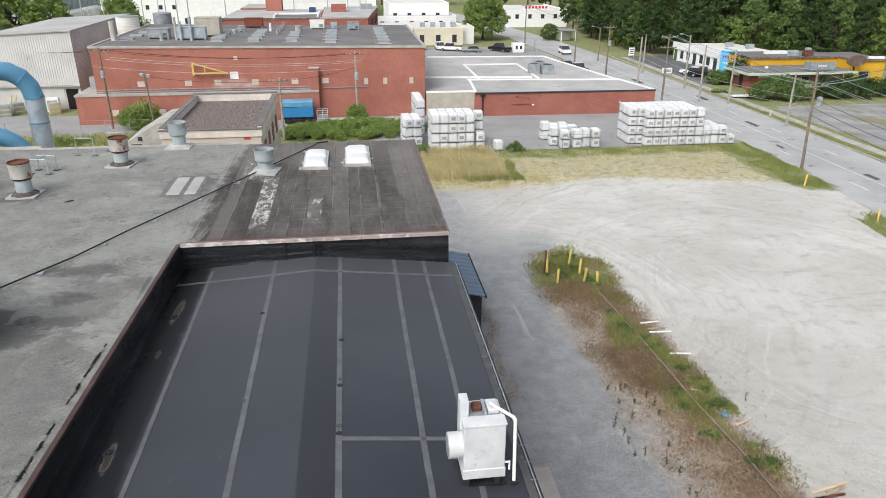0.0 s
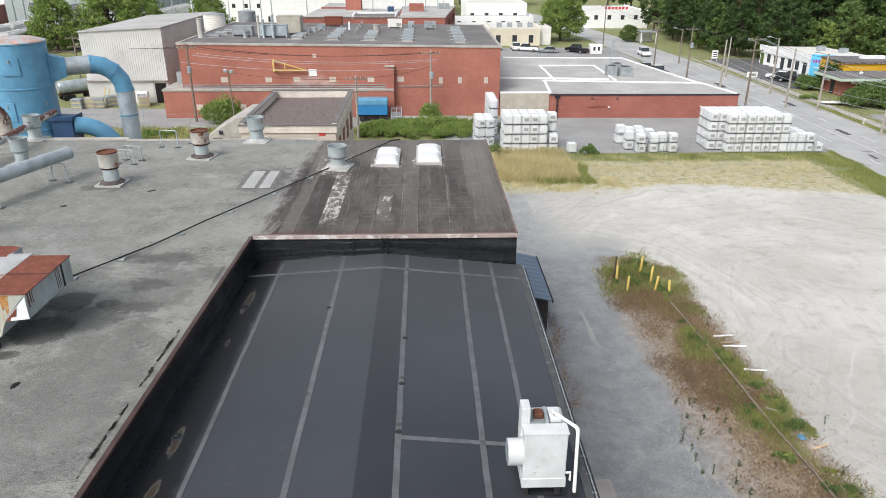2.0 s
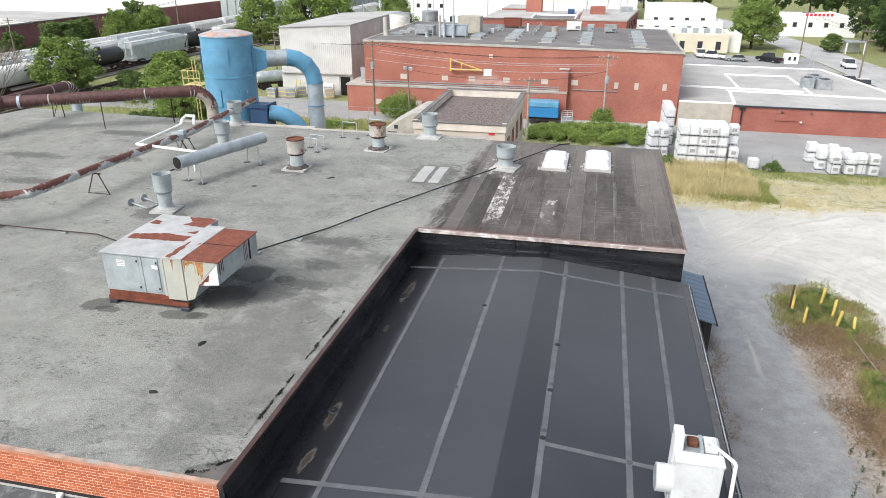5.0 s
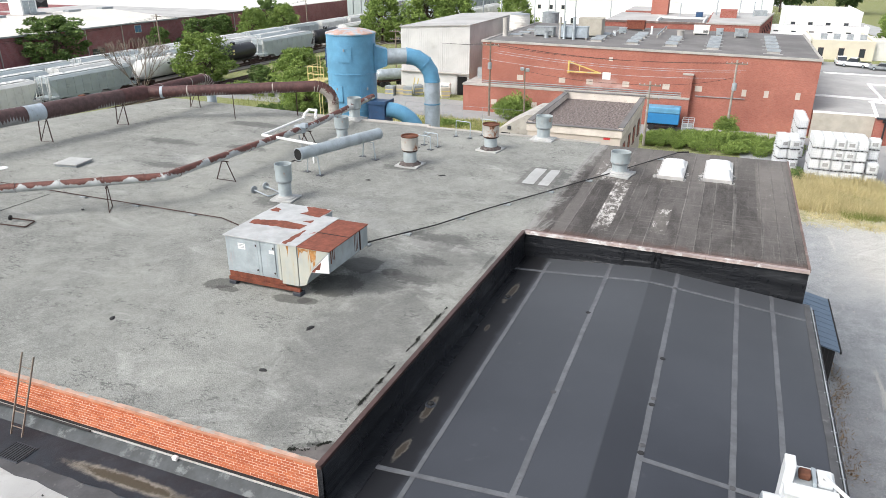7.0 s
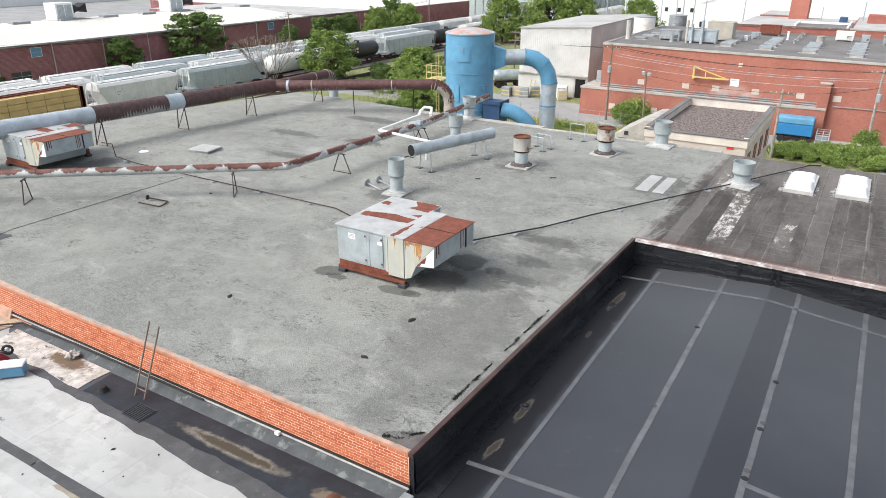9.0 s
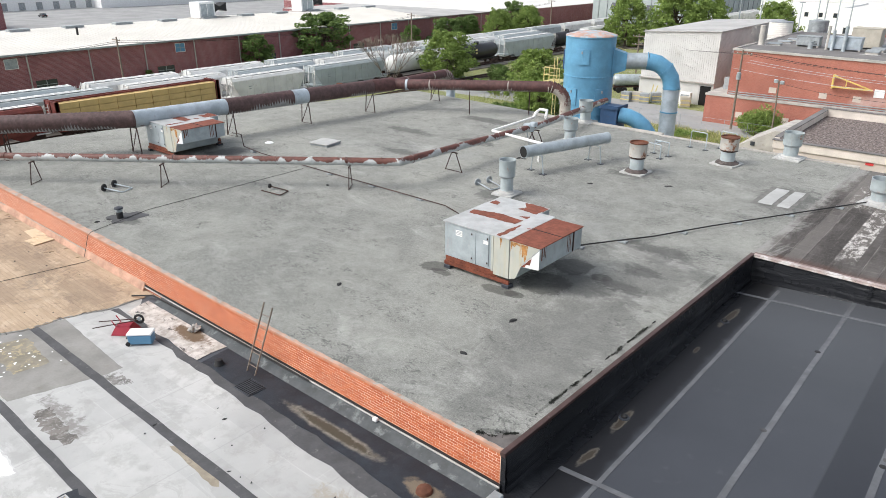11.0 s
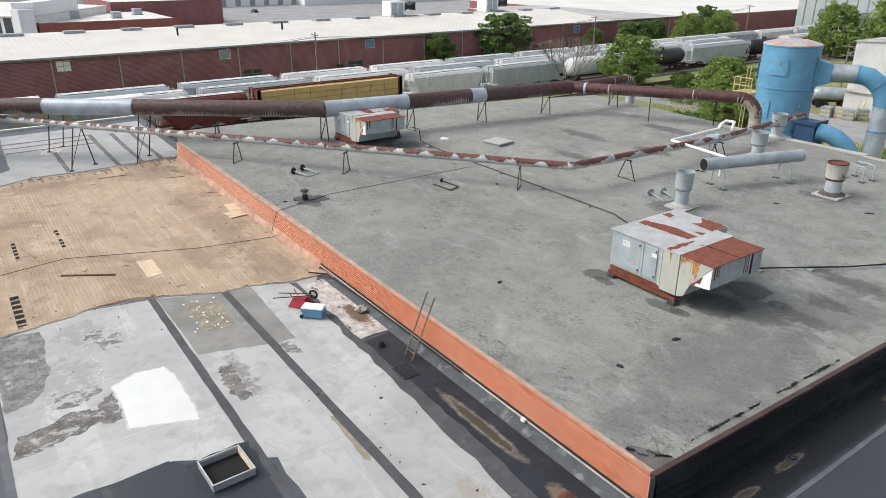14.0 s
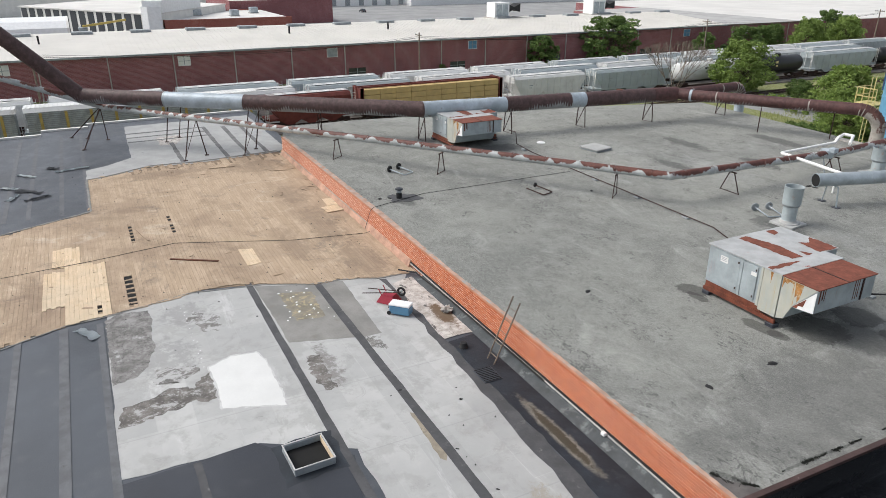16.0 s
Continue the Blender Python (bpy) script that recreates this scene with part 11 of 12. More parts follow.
for px in (0.2, 4.0):
    for py in (0.2, 3.8):
        part("post", B((px - 0.12, px + 0.12, py - 0.12, py + 0.12, 0, 2.5)), "white", cs_)
part("back_wall", B((0.3, 3.9, 3.6, 3.75, 0, 2.4)), "shed_metal", cs_)
rs_ = thing("roof_sign", "red-lettered board on the white shop", "sign", (54, 219, 5.05))
part("board", B((0, 8.0, -0.1, 0.1, 0, 1.3)), "white", rs_)
for k in range(7):
    part("letter_bar", B((0.4 + k * 1.05, 1.1 + k * 1.05, -0.14, -0.1, 0.3, 1.0)), "sign_red", rs_)
ks = thing("white_kiosk", "small white kiosk with two windows", "kiosk", (37.6, 160.6, 0.02))
part("body", B((0, 2.6, 0, 2.4, 0, 1.95), bevel=0.03), "white", ks)
for x in (0.8, 1.8):
    window(ks, x, 0, 0.7, 0.5, 0.8, "white", "glass")

# ---- plants ----
def leaf_cloud(centres, radii, per, size, seed, squash=0.8):
    """Small leaf blades scattered in clumps; returns verts and faces."""
    rs = np.random.RandomState(seed)
    n = len(centres) * per
    c = np.repeat(np.array(centres), per, 0)
    r = np.repeat(np.array(radii), per)
    d = rs.normal(size=(n, 3))
    d /= np.linalg.norm(d, axis=1)[:, None]
    p = c + d * (r * rs.uniform(0.45, 1.05, n) ** 0.6)[:, None] * np.array([1, 1, squash])
    a = rs.normal(size=(n, 3)) + d * 0.6
    a /= np.linalg.norm(a, axis=1)[:, None]
    b = np.cross(a, rs.normal(size=(n, 3)))
    b /= np.linalg.norm(b, axis=1)[:, None]
    s = size * rs.uniform(0.6, 1.4, n)[:, None]
    # each blade: a pointed four-cornered leaf, bent along its middle
    nrm = np.cross(a, b)
    v = np.stack([p - a * s, p + b * s * 0.45 - nrm * s * 0.12, p + a * s, p - b * s * 0.45 - nrm * s * 0.12], 1).reshape(-1, 3)
    k = np.arange(n) * 4
    f = np.stack([k, k + 1, k + 2, k + 3], 1)
    return v, f


def limb(bm, a, b, r0, r1, seg=7):
    add_tube(bm, a, b, r0, seg, r1)


def tree_proto(name, h, spread, lobes, per, leaf, material, seed, trunk=0.3, low=0.28, label="leafy green tree in the open", tight=0.30):
    """A trunk with forking limbs and a crown of lobes, each a cluster of leaf clumps with gaps between."""
    r = random.Random(seed)
    th = thing(name, label, "tree", (0, 0, 0))
    bm = bmesh.new()
    top = Vector((r.uniform(-0.3, 0.3), r.uniform(-0.3, 0.3), h * 0.62))
    limb(bm, (0, 0, -0.2), top * 0.5, trunk, trunk * 0.7)
    limb(bm, top * 0.5, top, trunk * 0.7, trunk * 0.35)
    cs, rr = [], []
    for i in range(lobes):
        a = i * 2.399 + r.uniform(-0.5, 0.5)
        t = (i + 0.5) / lobes
        z = h * (low + (0.9 - low) * t)
        wide = spread * (math.sin(math.pi * min(1, 0.2 + 0.76 * t)) ** 0.8) * r.uniform(0.5, 0.95)
        c = Vector((math.cos(a) * wide, math.sin(a) * wide, z))
        big_r = spread * tight * r.uniform(0.75, 1.3)
        limb(bm, top * r.uniform(0.35, 0.9), c, trunk * 0.28, trunk * 0.07, 5)
        for _ in range(6):
            d = Vector((r.gauss(0, 1), r.gauss(0, 1), r.gauss(0.35, 0.7)))
            d.normalize()
            cs.append(tuple(c + d * big_r * r.uniform(0.45, 0.9)))
            rr.append(big_r * r.uniform(0.32, 0.6))
    part("trunk", bm, "bark", th)
    v, f = leaf_cloud(cs, rr, per, leaf, seed, 0.7)
    tris(v.tolist(), f.tolist(), "crown", material, th)
    return th


def plant(proto, spots, label=None, group="", used=None):
    for i, (x, y, s, sz) in enumerate(spots):
        m = pose(x, y, 0, 0, 0, (i * 77 + 31) % 360) @ Matrix.Diagonal((s, s, sz, 1))
        if i == 0:
            proto.matrix_basis = m
            ob = proto
        else:
            ob = copy_thing(proto, m @ Matrix.Diagonal((1 / proto.scale.x, 1 / proto.scale.y, 1 / proto.scale.z, 1)))
        tagged(ob, label or "", "", group)


A = tree_proto("tree", 16, 5.2, 34, 34, 0.34, "leaf_dark", 1, 0.34, 0.16, "tall dark green woodland tree")
B2 = tree_proto("tree", 18, 4.6, 36, 34, 0.34, "leaf_dark", 2, 0.34, 0.14, "tall dark green woodland tree")
C = tree_proto("tree", 14, 4.8, 30, 34, 0.34, "leaf_mid", 3, 0.3, 0.12, "mid-green woodland tree in the wood")
D = tree_proto("tree", 11, 4.0, 26, 34, 0.30, "leaf_bright", 4, 0.26, 0.12, "bright green woodland tree in the wood")
r_ = random.Random(21)
spots = {0: [], 1: [], 2: [], 3: []}
def wood_row(pts, n, jx, jy, kinds, smin=0.8, smax=1.2):
    for i in range(n):
        t = i / max(1, n - 1) * (len(pts) - 1)
        k = min(int(t), len(pts) - 2)
        x = pts[k][0] + (pts[k + 1][0] - pts[k][0]) * (t - k) + r_.uniform(-jx, jx)
        y = pts[k][1] + (pts[k + 1][1] - pts[k][1]) * (t - k) + r_.uniform(-jy, jy)
        s = r_.uniform(smin, smax)
        spots[r_.choice(kinds)].append((x, y, s, s * r_.uniform(0.9, 1.25)))
wood_row([(66.5, 205), (65.5, 172), (67, 156), (76, 150), (86, 148), (100, 143), (116, 138), (128, 126), (140, 116)], 36, 1.2, 1.5, (0, 2, 3, 0, 1), 0.5, 0.9)
wood_row([(71, 205), (74, 176), (86, 160), (104, 154), (124, 148), (140, 135), (160, 122)], 26, 2, 2, (0, 1, 2, 1), 0.85, 1.2)
wood_row([(77, 214), (84, 186), (98, 172), (118, 166), (140, 158), (165, 142)], 24, 3, 3, (0, 1, 1), 1.0, 1.35)
wood_row([(86, 228), (98, 200), (120, 184), (150, 174), (180, 160)], 22, 4, 4, (0, 1), 1.1, 1.5)
wood_row([(120, 122), (140, 108), (160, 96)], 8, 3, 3, (0, 2, 3), 0.7, 1.0)
wood_row([(-60, 330), (0, 330), (60, 300), (110, 270)], 22, 8, 8, (0, 1, 2), 1.0, 1.4)
wood_row([(-150, 440), (-60, 430), (40, 420)], 16, 10, 8, (0, 1, 2), 1.2, 1.6)
for k, pr in enumerate((A, B2, C, D)):
    plant(pr, spots[k], None, "woodland trees")
E_ = tree_proto("tree", 12, 5.6, 60, 66, 0.24, "leaf_bright", 5, 0.4, 0.2, "broad round green roadside tree")
plant(E_, [(35.3, 186, 1.0, 0.98)])
F_ = tree_proto("tree", 9.5, 4.6, 46, 44, 0.22, "leaf_bright", 6, 0.25, 0.08, "leafy tree beside the railway")
plant(F_, [(-85.0, 100.0, 1.12, 0.94), (-61.5, 94.0, 1.05, 0.85), (-57.5, 89.0, 0.8, 0.62), (-54.5, 84.5, 0.7, 0.55), (-84, 168, 1.3, 1.3), (-73, 172, 1.7, 1.5), (-66, 176, 1.3, 1.3), (-55, 190, 1.2, 1.2), (-108, 160, 1.0, 1.0), (-112, 152, 0.9, 0.95)], None, "railway trees")
G_ = tree_proto("tree", 6.0, 2.7, 30, 40, 0.17, "leaf_mid", 7, 0.14, 0.1, "slim self-seeded tree by a wall")
plant(G_, [(-126.0, 87.5, 1.4, 1.12), (-125.0, 104.5, 2.5, 1.72), (-123, 131, 1.1, 0.98), (-120, 141, 1.5, 1.2), (-124, 152, 1.3, 1.1), (-126, 158, 1.2, 1.1), (-126, 178, 1.5, 1.6), (-126, 186, 1.3, 1.3), (-127.3, 64.5, 0.3, 0.3), (-73, 101, 0.8, 0.6), (-78, 106, 0.7, 0.5), (52.4, 183.4, 0.95, 0.72)], None, "self-seeded trees")


def shrub(x, y, w, d, h, clumps, per, leaf, material, seed, label, name="shrub", clump=0.22):
    """A spreading mass of leaves on thin stems."""
    r = random.Random(seed)
    th = thing(name, label, "shrub", (x, y, 0))
    cs, rr = [], []
    bm = bmesh.new()
    for i in range(clumps):
        a, q = r.uniform(0, math.tau), math.sqrt(r.random())
        px, py = math.cos(a) * q * w / 2, math.sin(a) * q * d / 2
        hh = h * (1 - 0.55 * q * q) * r.uniform(0.45, 1.0)
        cs.append((px, py, hh * 0.8))
        rr.append(max(0.25 if h > 0.8 else 0.08, h * clump * r.uniform(0.7, 1.3)))
        if i % 3 == 0:
            limb(bm, (px * 0.6, py * 0.6, -0.05), (px, py, hh * 0.8), 0.03, 0.012, 5)
    part("stems", bm, "bark", th)
    v, f = leaf_cloud(cs, rr, per, leaf, seed)
    v[:, 2] = np.maximum(v[:, 2], 0.02)
    tris(v.tolist(), f.tolist(), "leaves", material, th)
    return th


shrub(-26.6, 93.0, 5.0, 3.6, 4.2, 46, 130, 0.16, "leaf_bright", 31, "green shrub below the utility pole")
shrub(0.8, 87.5, 17, 7.5, 1.9, 190, 190, 0.115, "leaf_bright", 32, "low spreading bright green brambles", "brambles", 0.32)
shrub(-6.0, 86.5, 5, 5, 1.6, 60, 180, 0.115, "leaf_bright", 33, "low spreading bright green brambles", "brambles", 0.32)
shrub(1.05, 93.4, 2.2, 2.0, 3.0, 34, 120, 0.13, "leaf_bright", 34, "ivy-grown foot of the utility pole", "ivy")
shrub(66.8, 101.5, 10, 4.5, 4.4, 100, 120, 0.18, "leaf_mid", 35, "overgrown dark green hedge", "hedge")
shrub(78.5, 102.0, 15, 5, 3.9, 100, 120, 0.18, "leaf_dark", 36, "overgrown dark green hedge", "hedge")
shrub(93.0, 103.0, 16, 6, 5.2, 110, 120, 0.2, "leaf_dark", 37, "overgrown dark green hedge", "hedge")
shrub(64.0, 116.2, 3.4, 4, 2.8, 40, 120, 0.17, "leaf_mid", 38, "green bush beside the brick shop")
shrub(69.0, 118.8, 4.4, 3, 4.6, 50, 120, 0.17, "leaf_dark", 39, "dark bush behind the brick shop")
shrub(-45, 87.5, 5, 3, 1.0, 30, 80, 0.14, "leaf_bright", 40, "low weeds along the back lane", "weeds", 0.4)
shrub(-33, 86, 4, 3, 0.9, 24, 80, 0.14, "leaf_bright", 41, "low weeds along the back lane", "weeds", 0.4)
shrub(-72, 97, 14, 9, 1.6, 70, 90, 0.16, "leaf_bright", 42, "weeds beside the railway", "weeds", 0.3)
shrub(-55, 84, 14, 9, 1.8, 80, 90, 0.16, "leaf_mid", 43, "weeds beside the railway", "weeds", 0.3)
shrub(-122, 137, 5, 16, 3.2, 60, 90, 0.18, "leaf_dark", 44, "dark bushes along the warehouse wall")
shrub(7.8, 76.5, 1.6, 2.2, 1.6, 20, 100, 0.12, "leaf_mid", 45, "green bush by the stacked totes")
shrub(18.6, 76.4, 1.8, 1.0, 1.3, 22, 90, 0.11, "leaf_mid", 46, "tall green weeds by the fence", "weeds")
shrub(60.5, 108.0, 3.0, 2.0, 0.9, 20, 90, 0.13, "leaf_bright", 47, "low green weeds beside the road", "weeds")


def dead_bush(x, y, h, seed):
    r = random.Random(seed)
    th = thing("bare_shrub", "bare leafless grey shrub beside the railway", "shrub", (x, y, 0))
    bm = bmesh.new()
    def grow(p, d, L, rad, k):
        q = p + d * L
        limb(bm, p, q, rad, rad * 0.7, 3)
        if k:
            for _ in range(3):
                grow(q, (d + Vector((r.uniform(-1, 1), r.uniform(-1, 1), r.uniform(-0.2, 0.6))) * 0.55).normalized(), L * 0.7, rad * 0.7, k - 1)
    for i in range(7):
        a = i * 0.9
        grow(Vector((0, 0, 0)), Vector((math.cos(a) * 0.6, math.sin(a) * 0.6, 1)).normalized(), h * 0.36, 0.07, 4)
    part("branch_mass", bm, "pole", th)


dead_bush(-86.8, 87.0, 9.6, 5)


def blades(name, label, material, regions, seed, lean=0.35):
    """Upright grass blades; regions: (x0, x1, y0, y1, count, height, keep)."""
    rs = np.random.RandomState(seed)
    V, F = [], []
    k = 0
    for x0, x1, y0, y1, n, h, keep, *peak in regions:
        x, y = rs.triangular(x0, peak[0], x1, n) if peak else rs.uniform(x0, x1, n), rs.uniform(y0, y1, n) + rs.normal(0, 0.35, n)
        x = x + 0.8 * np.sin(y * 0.9) * 0.3
        nz = np.array([noise.noise((a * 0.45, b * 0.45, seed)) for a, b in zip(x, y)])
        ok = nz + rs.normal(0, 0.16, n) > keep
        x, y, nz = x[ok], y[ok], nz[ok]
        m = len(x)
        hh = h * rs.uniform(0.5, 1.25, m) * (1 + 0.5 * nz)
        a = rs.uniform(0, math.tau, m)
        w = 0.012 + 0.022 * rs.rand(m) * max(1.0, h)
        lx, ly = rs.normal(0, lean, m) * hh, rs.normal(0, lean, m) * hh
        z0 = np.zeros(m)
        p0 = np.stack([x - np.cos(a) * w, y - np.sin(a) * w, z0], 1)
        p1 = np.stack([x + np.cos(a) * w, y + np.sin(a) * w, z0], 1)
        p2 = np.stack([x + lx, y + ly, hh], 1)
        V.append(np.stack([p0, p1, p2], 1).reshape(-1, 3))
        i = k + np.arange(m) * 3
        F.append(np.stack([i, i + 1, i + 2], 1))
        k += 3 * m
    th = thing(name, label, "grass", (0, 0, 0), kind="stuff")
    tris(np.concatenate(V).tolist(), np.concatenate(F).tolist(), "blades", material, th)


blades("tall_grass", "tall pale straw-coloured grass by the yard", "blade_straw", [(7.2, 15.8, 66.5, 76.8, 26000, 0.85, -0.35), (8.0, 20, 62.5, 68, 6000, 0.25, 0.0), (16, 44, 64, 76, 14000, 0.2, 0.05), (-58, -17, 80, 90, 9000, 0.55, 0.0)], 3)
blades("green_grass", "patchy green grass at the yard's edge", "blade_green", [(11, 17, 65.5, 72, 9000, 0.45, -0.1), (7, 47, 73.2, 76.4, 14000, 0.22, -0.1), (43, 47, 59.5, 77, 12000, 0.24, -0.35), (42.5, 45.2, 40, 52, 8000, 0.22, -0.3), (11.6, 18.4, 40.6, 45.6, 9000, 0.22, -0.15, 15.0), (13.4, 17.4, 44.0, 48.2, 3500, 0.14, -0.1, 15.4), (15.0, 18.0, 36.0, 41.5, 3500, 0.2, 0.05, 16.8), (14.6, 17.0, 33.2, 36.8, 2600, 0.24, -0.3, 15.9), (16.2, 18.0, 31.4, 34.8, 1800, 0.22, -0.3, 17.0), (16.2, 18.4, 26.6, 31.4, 3000, 0.24, -0.3, 17.2), (15.0, 17.2, 27.0, 30.4, 1800, 0.2, -0.3, 16.1), (15.8, 17.8, 23.5, 27.2, 1800, 0.2, -0.3, 16.9), (16.6, 18.9, 12.0, 23.6, 3600, 0.18, -0.1, 17.6), (58, 59.3, 60, 104, 6000, 0.2, -0.2), (-60, -17, 78, 90, 22000, 0.5, -0.3), (-70, -50, 60, 95, 9000, 0.6, -0.2)], 4)
blades("dead_weeds", "brown dead weeds in the strip", "blade_dead", [(13.6, 19.0, 12, 30, 20000, 0.14, -0.4, 16.6), (12.4, 18.6, 29, 42, 24000, 0.14, -0.45, 15.7), (11.8, 18.4, 39, 45.0, 11000, 0.14, -0.2, 15.2), (12.8, 17.8, 44.5, 47.2, 4000, 0.12, -0.2, 15.3), (12.2, 15.0, 22, 40, 5000, 0.09, 0.0, 14.2), (6.6, 8.4, 29, 39, 1500, 0.16, 0.05, 7.2)], 5, 0.9)
# leafy weeds along the old pipe and round the bollards
wr = random.Random(44)
for cx, cy, sx_, sy_, n_, h_ in ((14.6, 43.6, 1.3, 1.3, 9, 0.32), (15.2, 45.9, 0.5, 0.3, 3, 0.6), (16.1, 41.2, 0.7, 1.2, 6, 0.3), (15.95, 35.6, 0.45, 1.4, 8, 0.33), (16.6, 33.6, 0.35, 0.9, 5, 0.33), (17.4, 29.8, 0.45, 1.4, 7, 0.34), (16.1, 28.6, 0.4, 1.3, 5, 0.26), (17.9, 26.6, 0.3, 0.7, 3, 0.4), (17.8, 22.6, 0.5, 1.2, 3, 0.3), (16.5, 25.0, 0.4, 0.8, 3, 0.24)):
    for k in range(n_):
        h = h_ * wr.uniform(0.6, 1.25)
        shrub(cx + wr.gauss(0, sx_ * 0.55), cy + wr.gauss(0, sy_ * 0.55), h * wr.uniform(1.6, 3.0), h * wr.uniform(1.6, 3.0), h, 10, 40, 0.05, ("leaf_mid", "blade_green", "leaf_mid")[k % 3], 300 + k + int(cy * 10), "low leafy green weeds in the dead grass", "weeds", 0.35)
# separate dark weed stalks
def stalk(x, y, h, seed):
    r = random.Random(seed)
    th = thing("weed", "single dark upright weed in the gravel", "weed", (x, y, 0), "dark weeds")
    bm = bmesh.new()
    limb(bm, (0, 0, -0.03), (r.uniform(-0.05, 0.05), r.uniform(-0.05, 0.05), h), 0.014, 0.005, 4)
    part("stem", bm, "bark", th)
    v, f = [], []
    for i in range(26):
        z, a, q = h * r.uniform(0.1, 1.0), r.uniform(0, math.tau), r.uniform(0.05, 0.1) * (1.15 - 0.6 * i / 26)
        k = len(v)
        c, d = math.cos(a), math.sin(a)
        v += [(0, 0, z), (c * q - d * 0.02, d * q + c * 0.02, z + q * 0.5), (c * q * 1.5, d * q * 1.5, z + q * 0.6), (c * q + d * 0.02, d * q - c * 0.02, z + q * 0.5)]
        f += [(k, k + 1, k + 2, k + 3)]
    tris(v, f, "leaves", "leaf_dark", th)


for i, (x, y) in enumerate(((13.3, 29.0), (13.6, 29.1), (12.8, 27.9), (14.4, 28.2), (13.6, 27.8), (12.1, 26.5), (13.0, 26.6), (11.9, 26.1), (12.1, 24.8), (12.1, 24.0), (12.5, 23.9), (13.3, 23.3), (13.9, 24.4), (13.6, 22.6), (13.7, 21.2), (13.4, 21.3), (14.4, 26.7), (14.5, 27.5), (12.1, 25.4), (12.7, 29.2), (19.3, 27.3), (18.2, 23.8), (18.3, 22.5))):
    stalk(x, y, (0.55, 0.4, 0.3, 0.45, 0.25)[i % 5], 60 + i)
# stones and litter
rs = np.random.RandomState(9)
V, F = [], []
for i in range(900):
    x, y = (rs.uniform(11.5, 21), rs.uniform(14, 40)) if i < 650 else (rs.uniform(5, 45), rs.uniform(16, 62))
    s = rs.uniform(0.02, 0.07)
    k = len(V)
    V += [(x - s, y - s, 0.0), (x + s * 1.3, y - s * 0.5, 0.0), (x + 0.3 * s, y + s, 0.0), (x, y, s * 1.2 + 0.03)]
    F += [(k, k + 1, k + 3), (k + 1, k + 2, k + 3), (k + 2, k, k + 3)]
st = thing("loose_stones", "loose stones and litter on the gravel", "stones", (0, 0, 0), kind="stuff")
tris(V, F, "stones", "concrete", st)

# ---- pieces of walls and roofs ----
def brick_mesh(w):
    bm = B((0.006, w - 0.008, -0.021, 0.01, 0.007, COURSE - 0.008))
    me = bpy.data.meshes.new("brick")
    bm.to_mesh(me)
    bm.free()
    me.materials.append(MT["brick"])
    return me


def parapet_bricks():
    full, half = brick_mesh(BL), brick_mesh(BL / 2)
    r = random.Random(5)
    verts, faces, count = [], [], 0
    for row in range(13):
        z = ZG - 0.05 - (row + 1) * COURSE
        x = -6.935 - (0 if row % 2 else BL / 2)
        if row % 2 == 0:
            ob = new("brick", half)
            ob.parent, ob.location = para, (-6.935 - BL / 2, 10.07, z)
        while x - BL > -41.7:
            x -= BL
            jut = r.uniform(-0.004, 0.004)
            if x > -11.6:
                ob = new("brick", full)
                ob.parent, ob.location = para, (x, 10.07 + jut, z)
            else:
                k = len(verts)
                x0, x1, y0, y1, z0, z1 = x + 0.006, x + BL - 0.008, 10.049 + jut, 10.08, z + 0.007, z + COURSE - 0.008
                verts += [(a, b, c) for a in (x0, x1) for b in (y0, y1) for c in (z0, z1)]
                faces += [tuple(k + i for i in f) for f in ((0, 1, 3, 2), (4, 6, 7, 5), (0, 4, 5, 1), (0, 2, 6, 4), (1, 5, 7, 3))]
    ob = tris(verts, faces, "far_bricks", "brick", para)
    tagged(ob, "orange bricks of the parapet", kind="stuff")


parapet_bricks()


def in_deck(x, y):
    if not -9 < y < 9.98:
        return False
    west = np.interp(y, (-9, -4.3, -0.92, -0.9, -0.1, 2.5, 4.9, 10), (-31.8, -33.6, -35.2, -41.0, -41.1, -42.45, -42.1, -42.6)) + 0.08 * math.sin(y * 2.7)
    east = np.interp(y, (-9, -3.9, -2.07, -0.96, 0.5, 1.4, 2.4, 3.7, 4.6, 6.0, 7.3, 8.5), (-21.2, -22.55, -23.35, -23.45, -23.75, -23.82, -24.1, -24.1, -23.55, -22.85, -22.7, -22.2)) + 0.05 * math.sin(y * 2.1) + 0.04 * math.sin(y * 5.3)
    return west < x < east


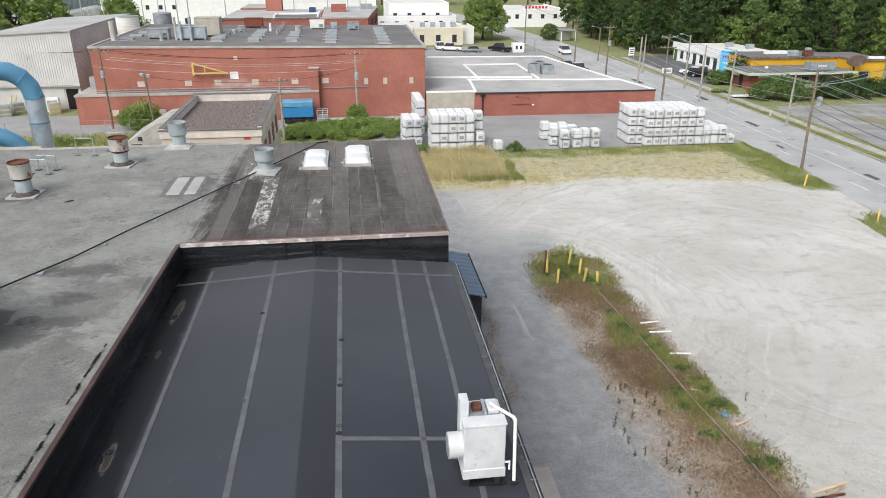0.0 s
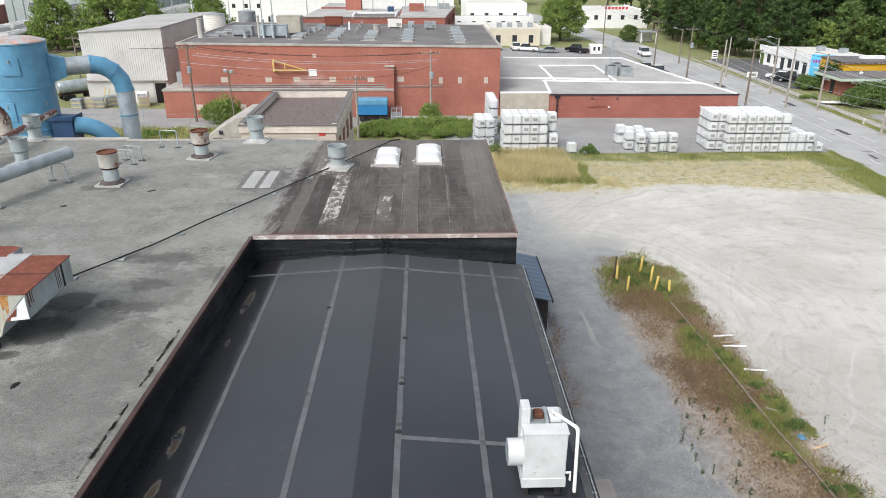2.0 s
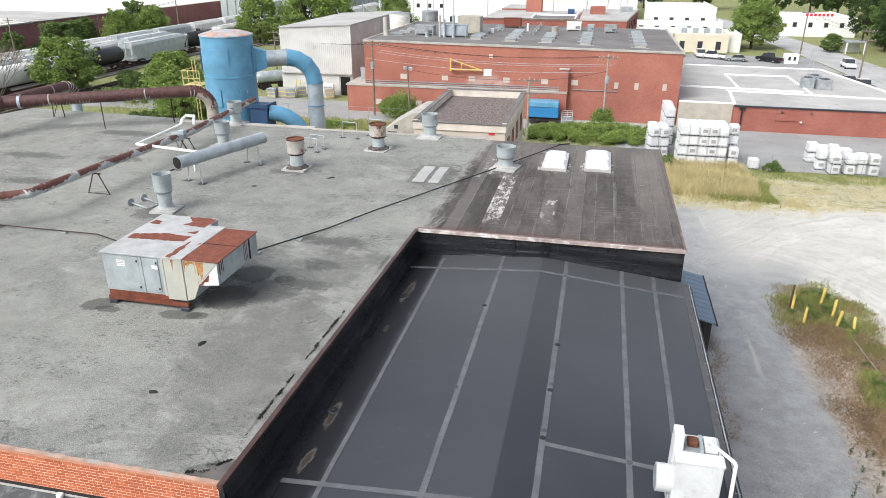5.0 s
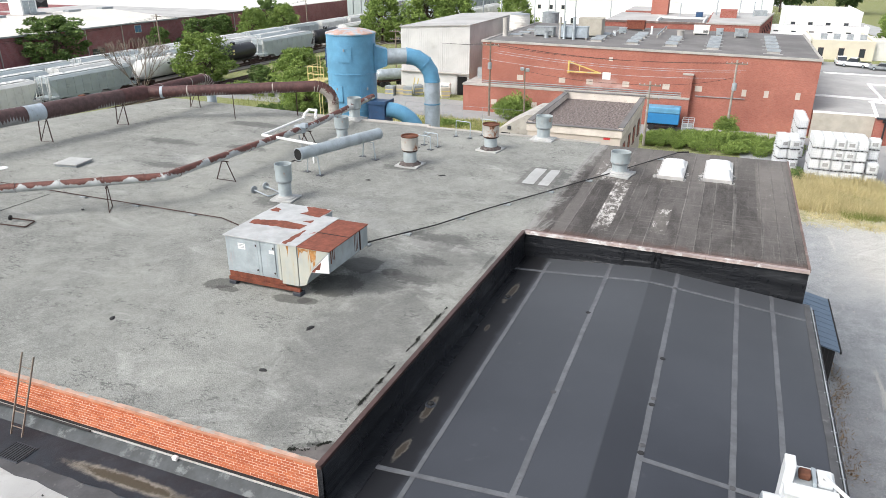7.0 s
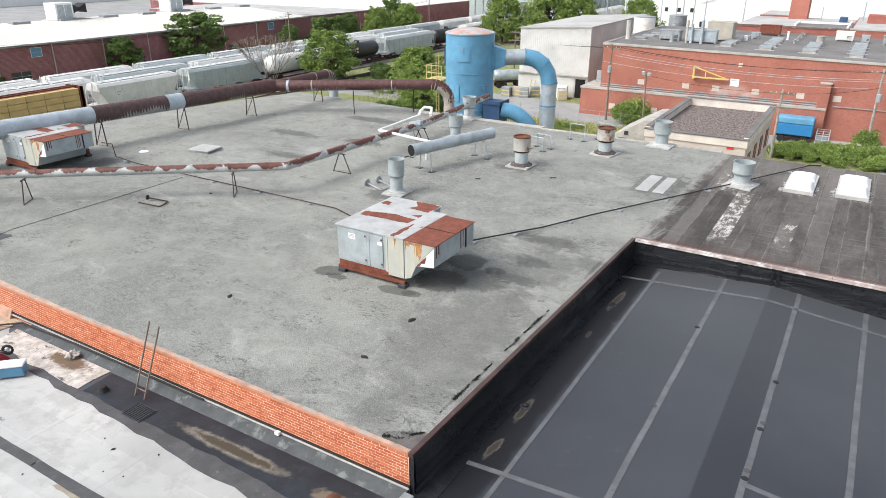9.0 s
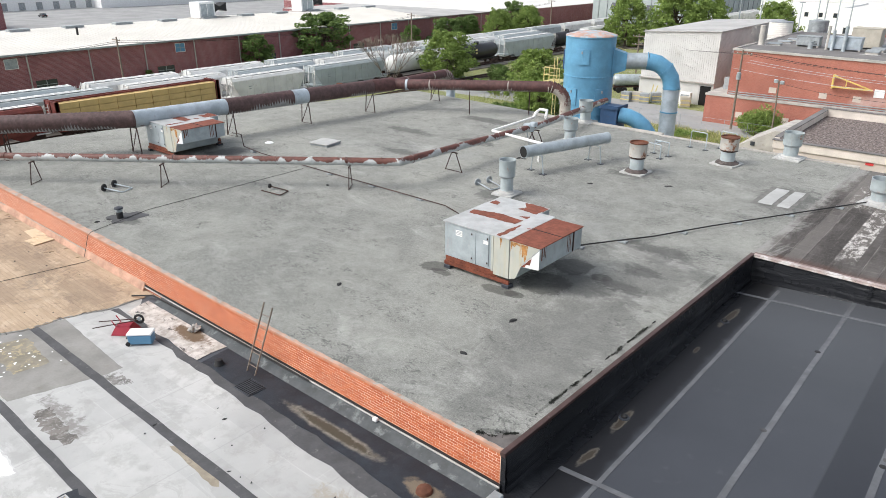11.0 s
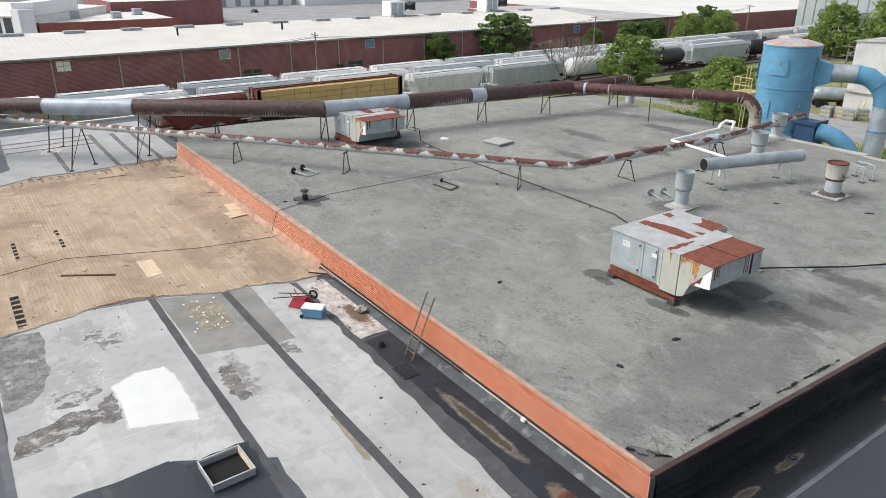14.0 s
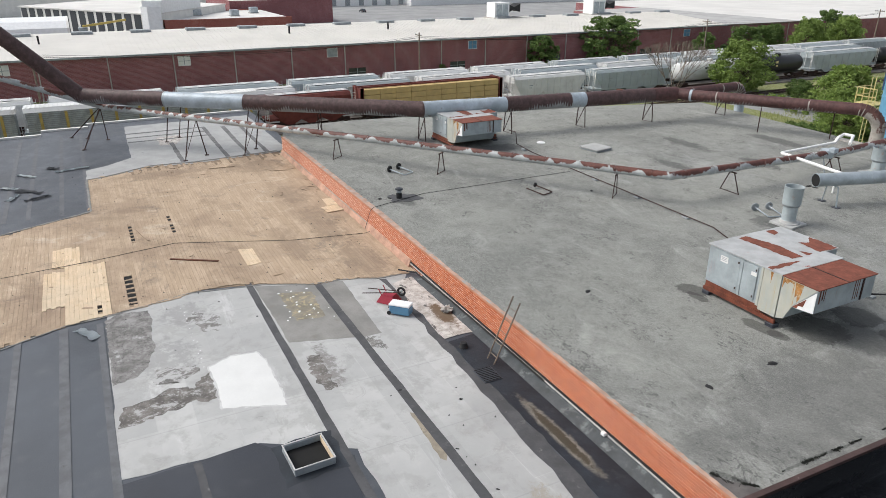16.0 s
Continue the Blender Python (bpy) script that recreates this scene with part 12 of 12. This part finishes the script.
def deck_planks():
    """Boards of the stripped deck, with gaps where some are missing."""
    r = random.Random(11)
    w = 0.142
    verts, faces = [], []
    light = ((-30.6, -28.45, -2.55, -1.48), (-28.45, -23.3, -2.07, -0.65), (-28.1, -24.8, -2.75, -2.07), (-27.3, -25.5, 4.35, 4.85))
    holes = ((-33.0, -30.5, 2.2, 2.3), (-32.3, -29.8, 0.48, 0.66), (-26.6, -24.0, -0.12, 0.14), (-24.4, -23.9, -1.12, -0.95))
    near = 0
    meshes = {}
    y = -8.6
    while y < 9.95:
        x = -42.9 + r.uniform(0, 2)
        while x < -22:
            L = r.uniform(1.2, 3.4)
            cx, cy = x + L / 2, y + w / 2
            on = [x + 0.05 * k for k in range(int(L / 0.05)) if in_deck(x + 0.05 * k, cy)]
            if len(on) > 3:
                x0, x1 = on[0] + (r.uniform(-0.03, 0.03) if on[0] > x + 0.06 else 0), (x + L - 0.004 if on[-1] + 0.1 > x + L else on[-1] + 0.05)
                spans = [(x0, x1)]
                for hx0, hx1, hy0, hy1 in holes:
                    if hy0 < cy < hy1:
                        cut = []
                        for s0, s1 in spans:
                            rung = [hx0 + k * 0.42 for k in range(int((hx1 - hx0) / 0.42) + 1)]
                            prev = s0
                            for q in rung:
                                if s0 < q < s1:
                                    cut.append((prev, q))
                                    prev = min(q + 0.3, s1)
                            cut.append((prev, s1))
                        spans = [c for c in cut if c[1] - c[0] > 0.05]
                z = ZL + 0.004 + r.uniform(0, 0.005)
                for a, b, c, d in light:
                    if c < cy < d:
                        a, b = a + r.uniform(-0.12, 0.12), b + r.uniform(-0.12, 0.12)
                        spans = [(p, q) for s0, s1 in spans for p, q in zip([s0] + [e for e in (a, b) if s0 < e < s1], [e for e in (a, b) if s0 < e < s1] + [s1]) if q - p > 0.06]
                for s0, s1 in spans:
                    fresh = any(a < (s0 + s1) / 2 < b and c < cy < d for a, b, c, d in light)
                    if s0 > -28.2 and near < 290 and 2 < cy < 9.9 or fresh:
                        key = (round((s1 - s0) * 20), fresh)
                        if key not in meshes:
                            bm = B((0, max(0.06, key[0] / 20) - 0.004, 0.0025, w - 0.0025, 0, 0.022))
                            me = bpy.data.meshes.new("plank")
                            bm.to_mesh(me)
                            bm.free()
                            me.materials.append(MT["new_wood" if fresh else "wood"])
                            meshes[key] = me
                        ob = new("plank", meshes[key])
                        ob.parent, ob.location = low, (s0, y, z + (0.02 if fresh else 0))
                        near += 1
                    else:
                        k = len(verts)
                        verts += [(a, b, c) for a in (s0, s1) for b in (y + 0.0025, y + w - 0.0025) for c in (z - 0.004, z + 0.022)]
                        faces += [tuple(k + i for i in f) for f in ((0, 1, 3, 2), (4, 6, 7, 5), (0, 4, 5, 1), (2, 3, 7, 6), (1, 5, 7, 3))]
            x += L
        y += w
    ob = tris(verts, faces, "deck_boards", "wood", low)
    tagged(ob, "weathered tan deck boards", kind="stuff")


for hx0, hx1, hy0, hy1 in ((-33.0, -30.5, 2.2, 2.3), (-32.3, -29.8, 0.48, 0.66), (-26.6, -24.0, -0.12, 0.14), (-24.4, -23.9, -1.12, -0.95)):
    part("deck_gap", B((hx0, hx1, hy0 - 0.05, hy1 + 0.05, ZL + 0.004, ZL + 0.0055)), "hole", low, "dark gap where boards are missing")
part("deck_under", torn([(-42.4, 9.95), (-42.0, 4.9), (-42.3, 2.5), (-41.0, -0.1), (-40.9, -0.88), (-35.1, -0.95), (-33.5, -4.3), (-31.7, -9), (-21.3, -9), (-22.65, -3.9), (-23.45, -2.07), (-23.55, -0.96), (-24.2, 1.9), (-23.7, 4.4), (-23.0, 6.0), (-22.8, 7.3), (-22.3, 8.5), (-22.3, 9.95)], ZL + 0.0005, 0.003, 0.04, 0.6, 71), "bark_brown", low, "brown under-layer between the deck boards")
deck_planks()
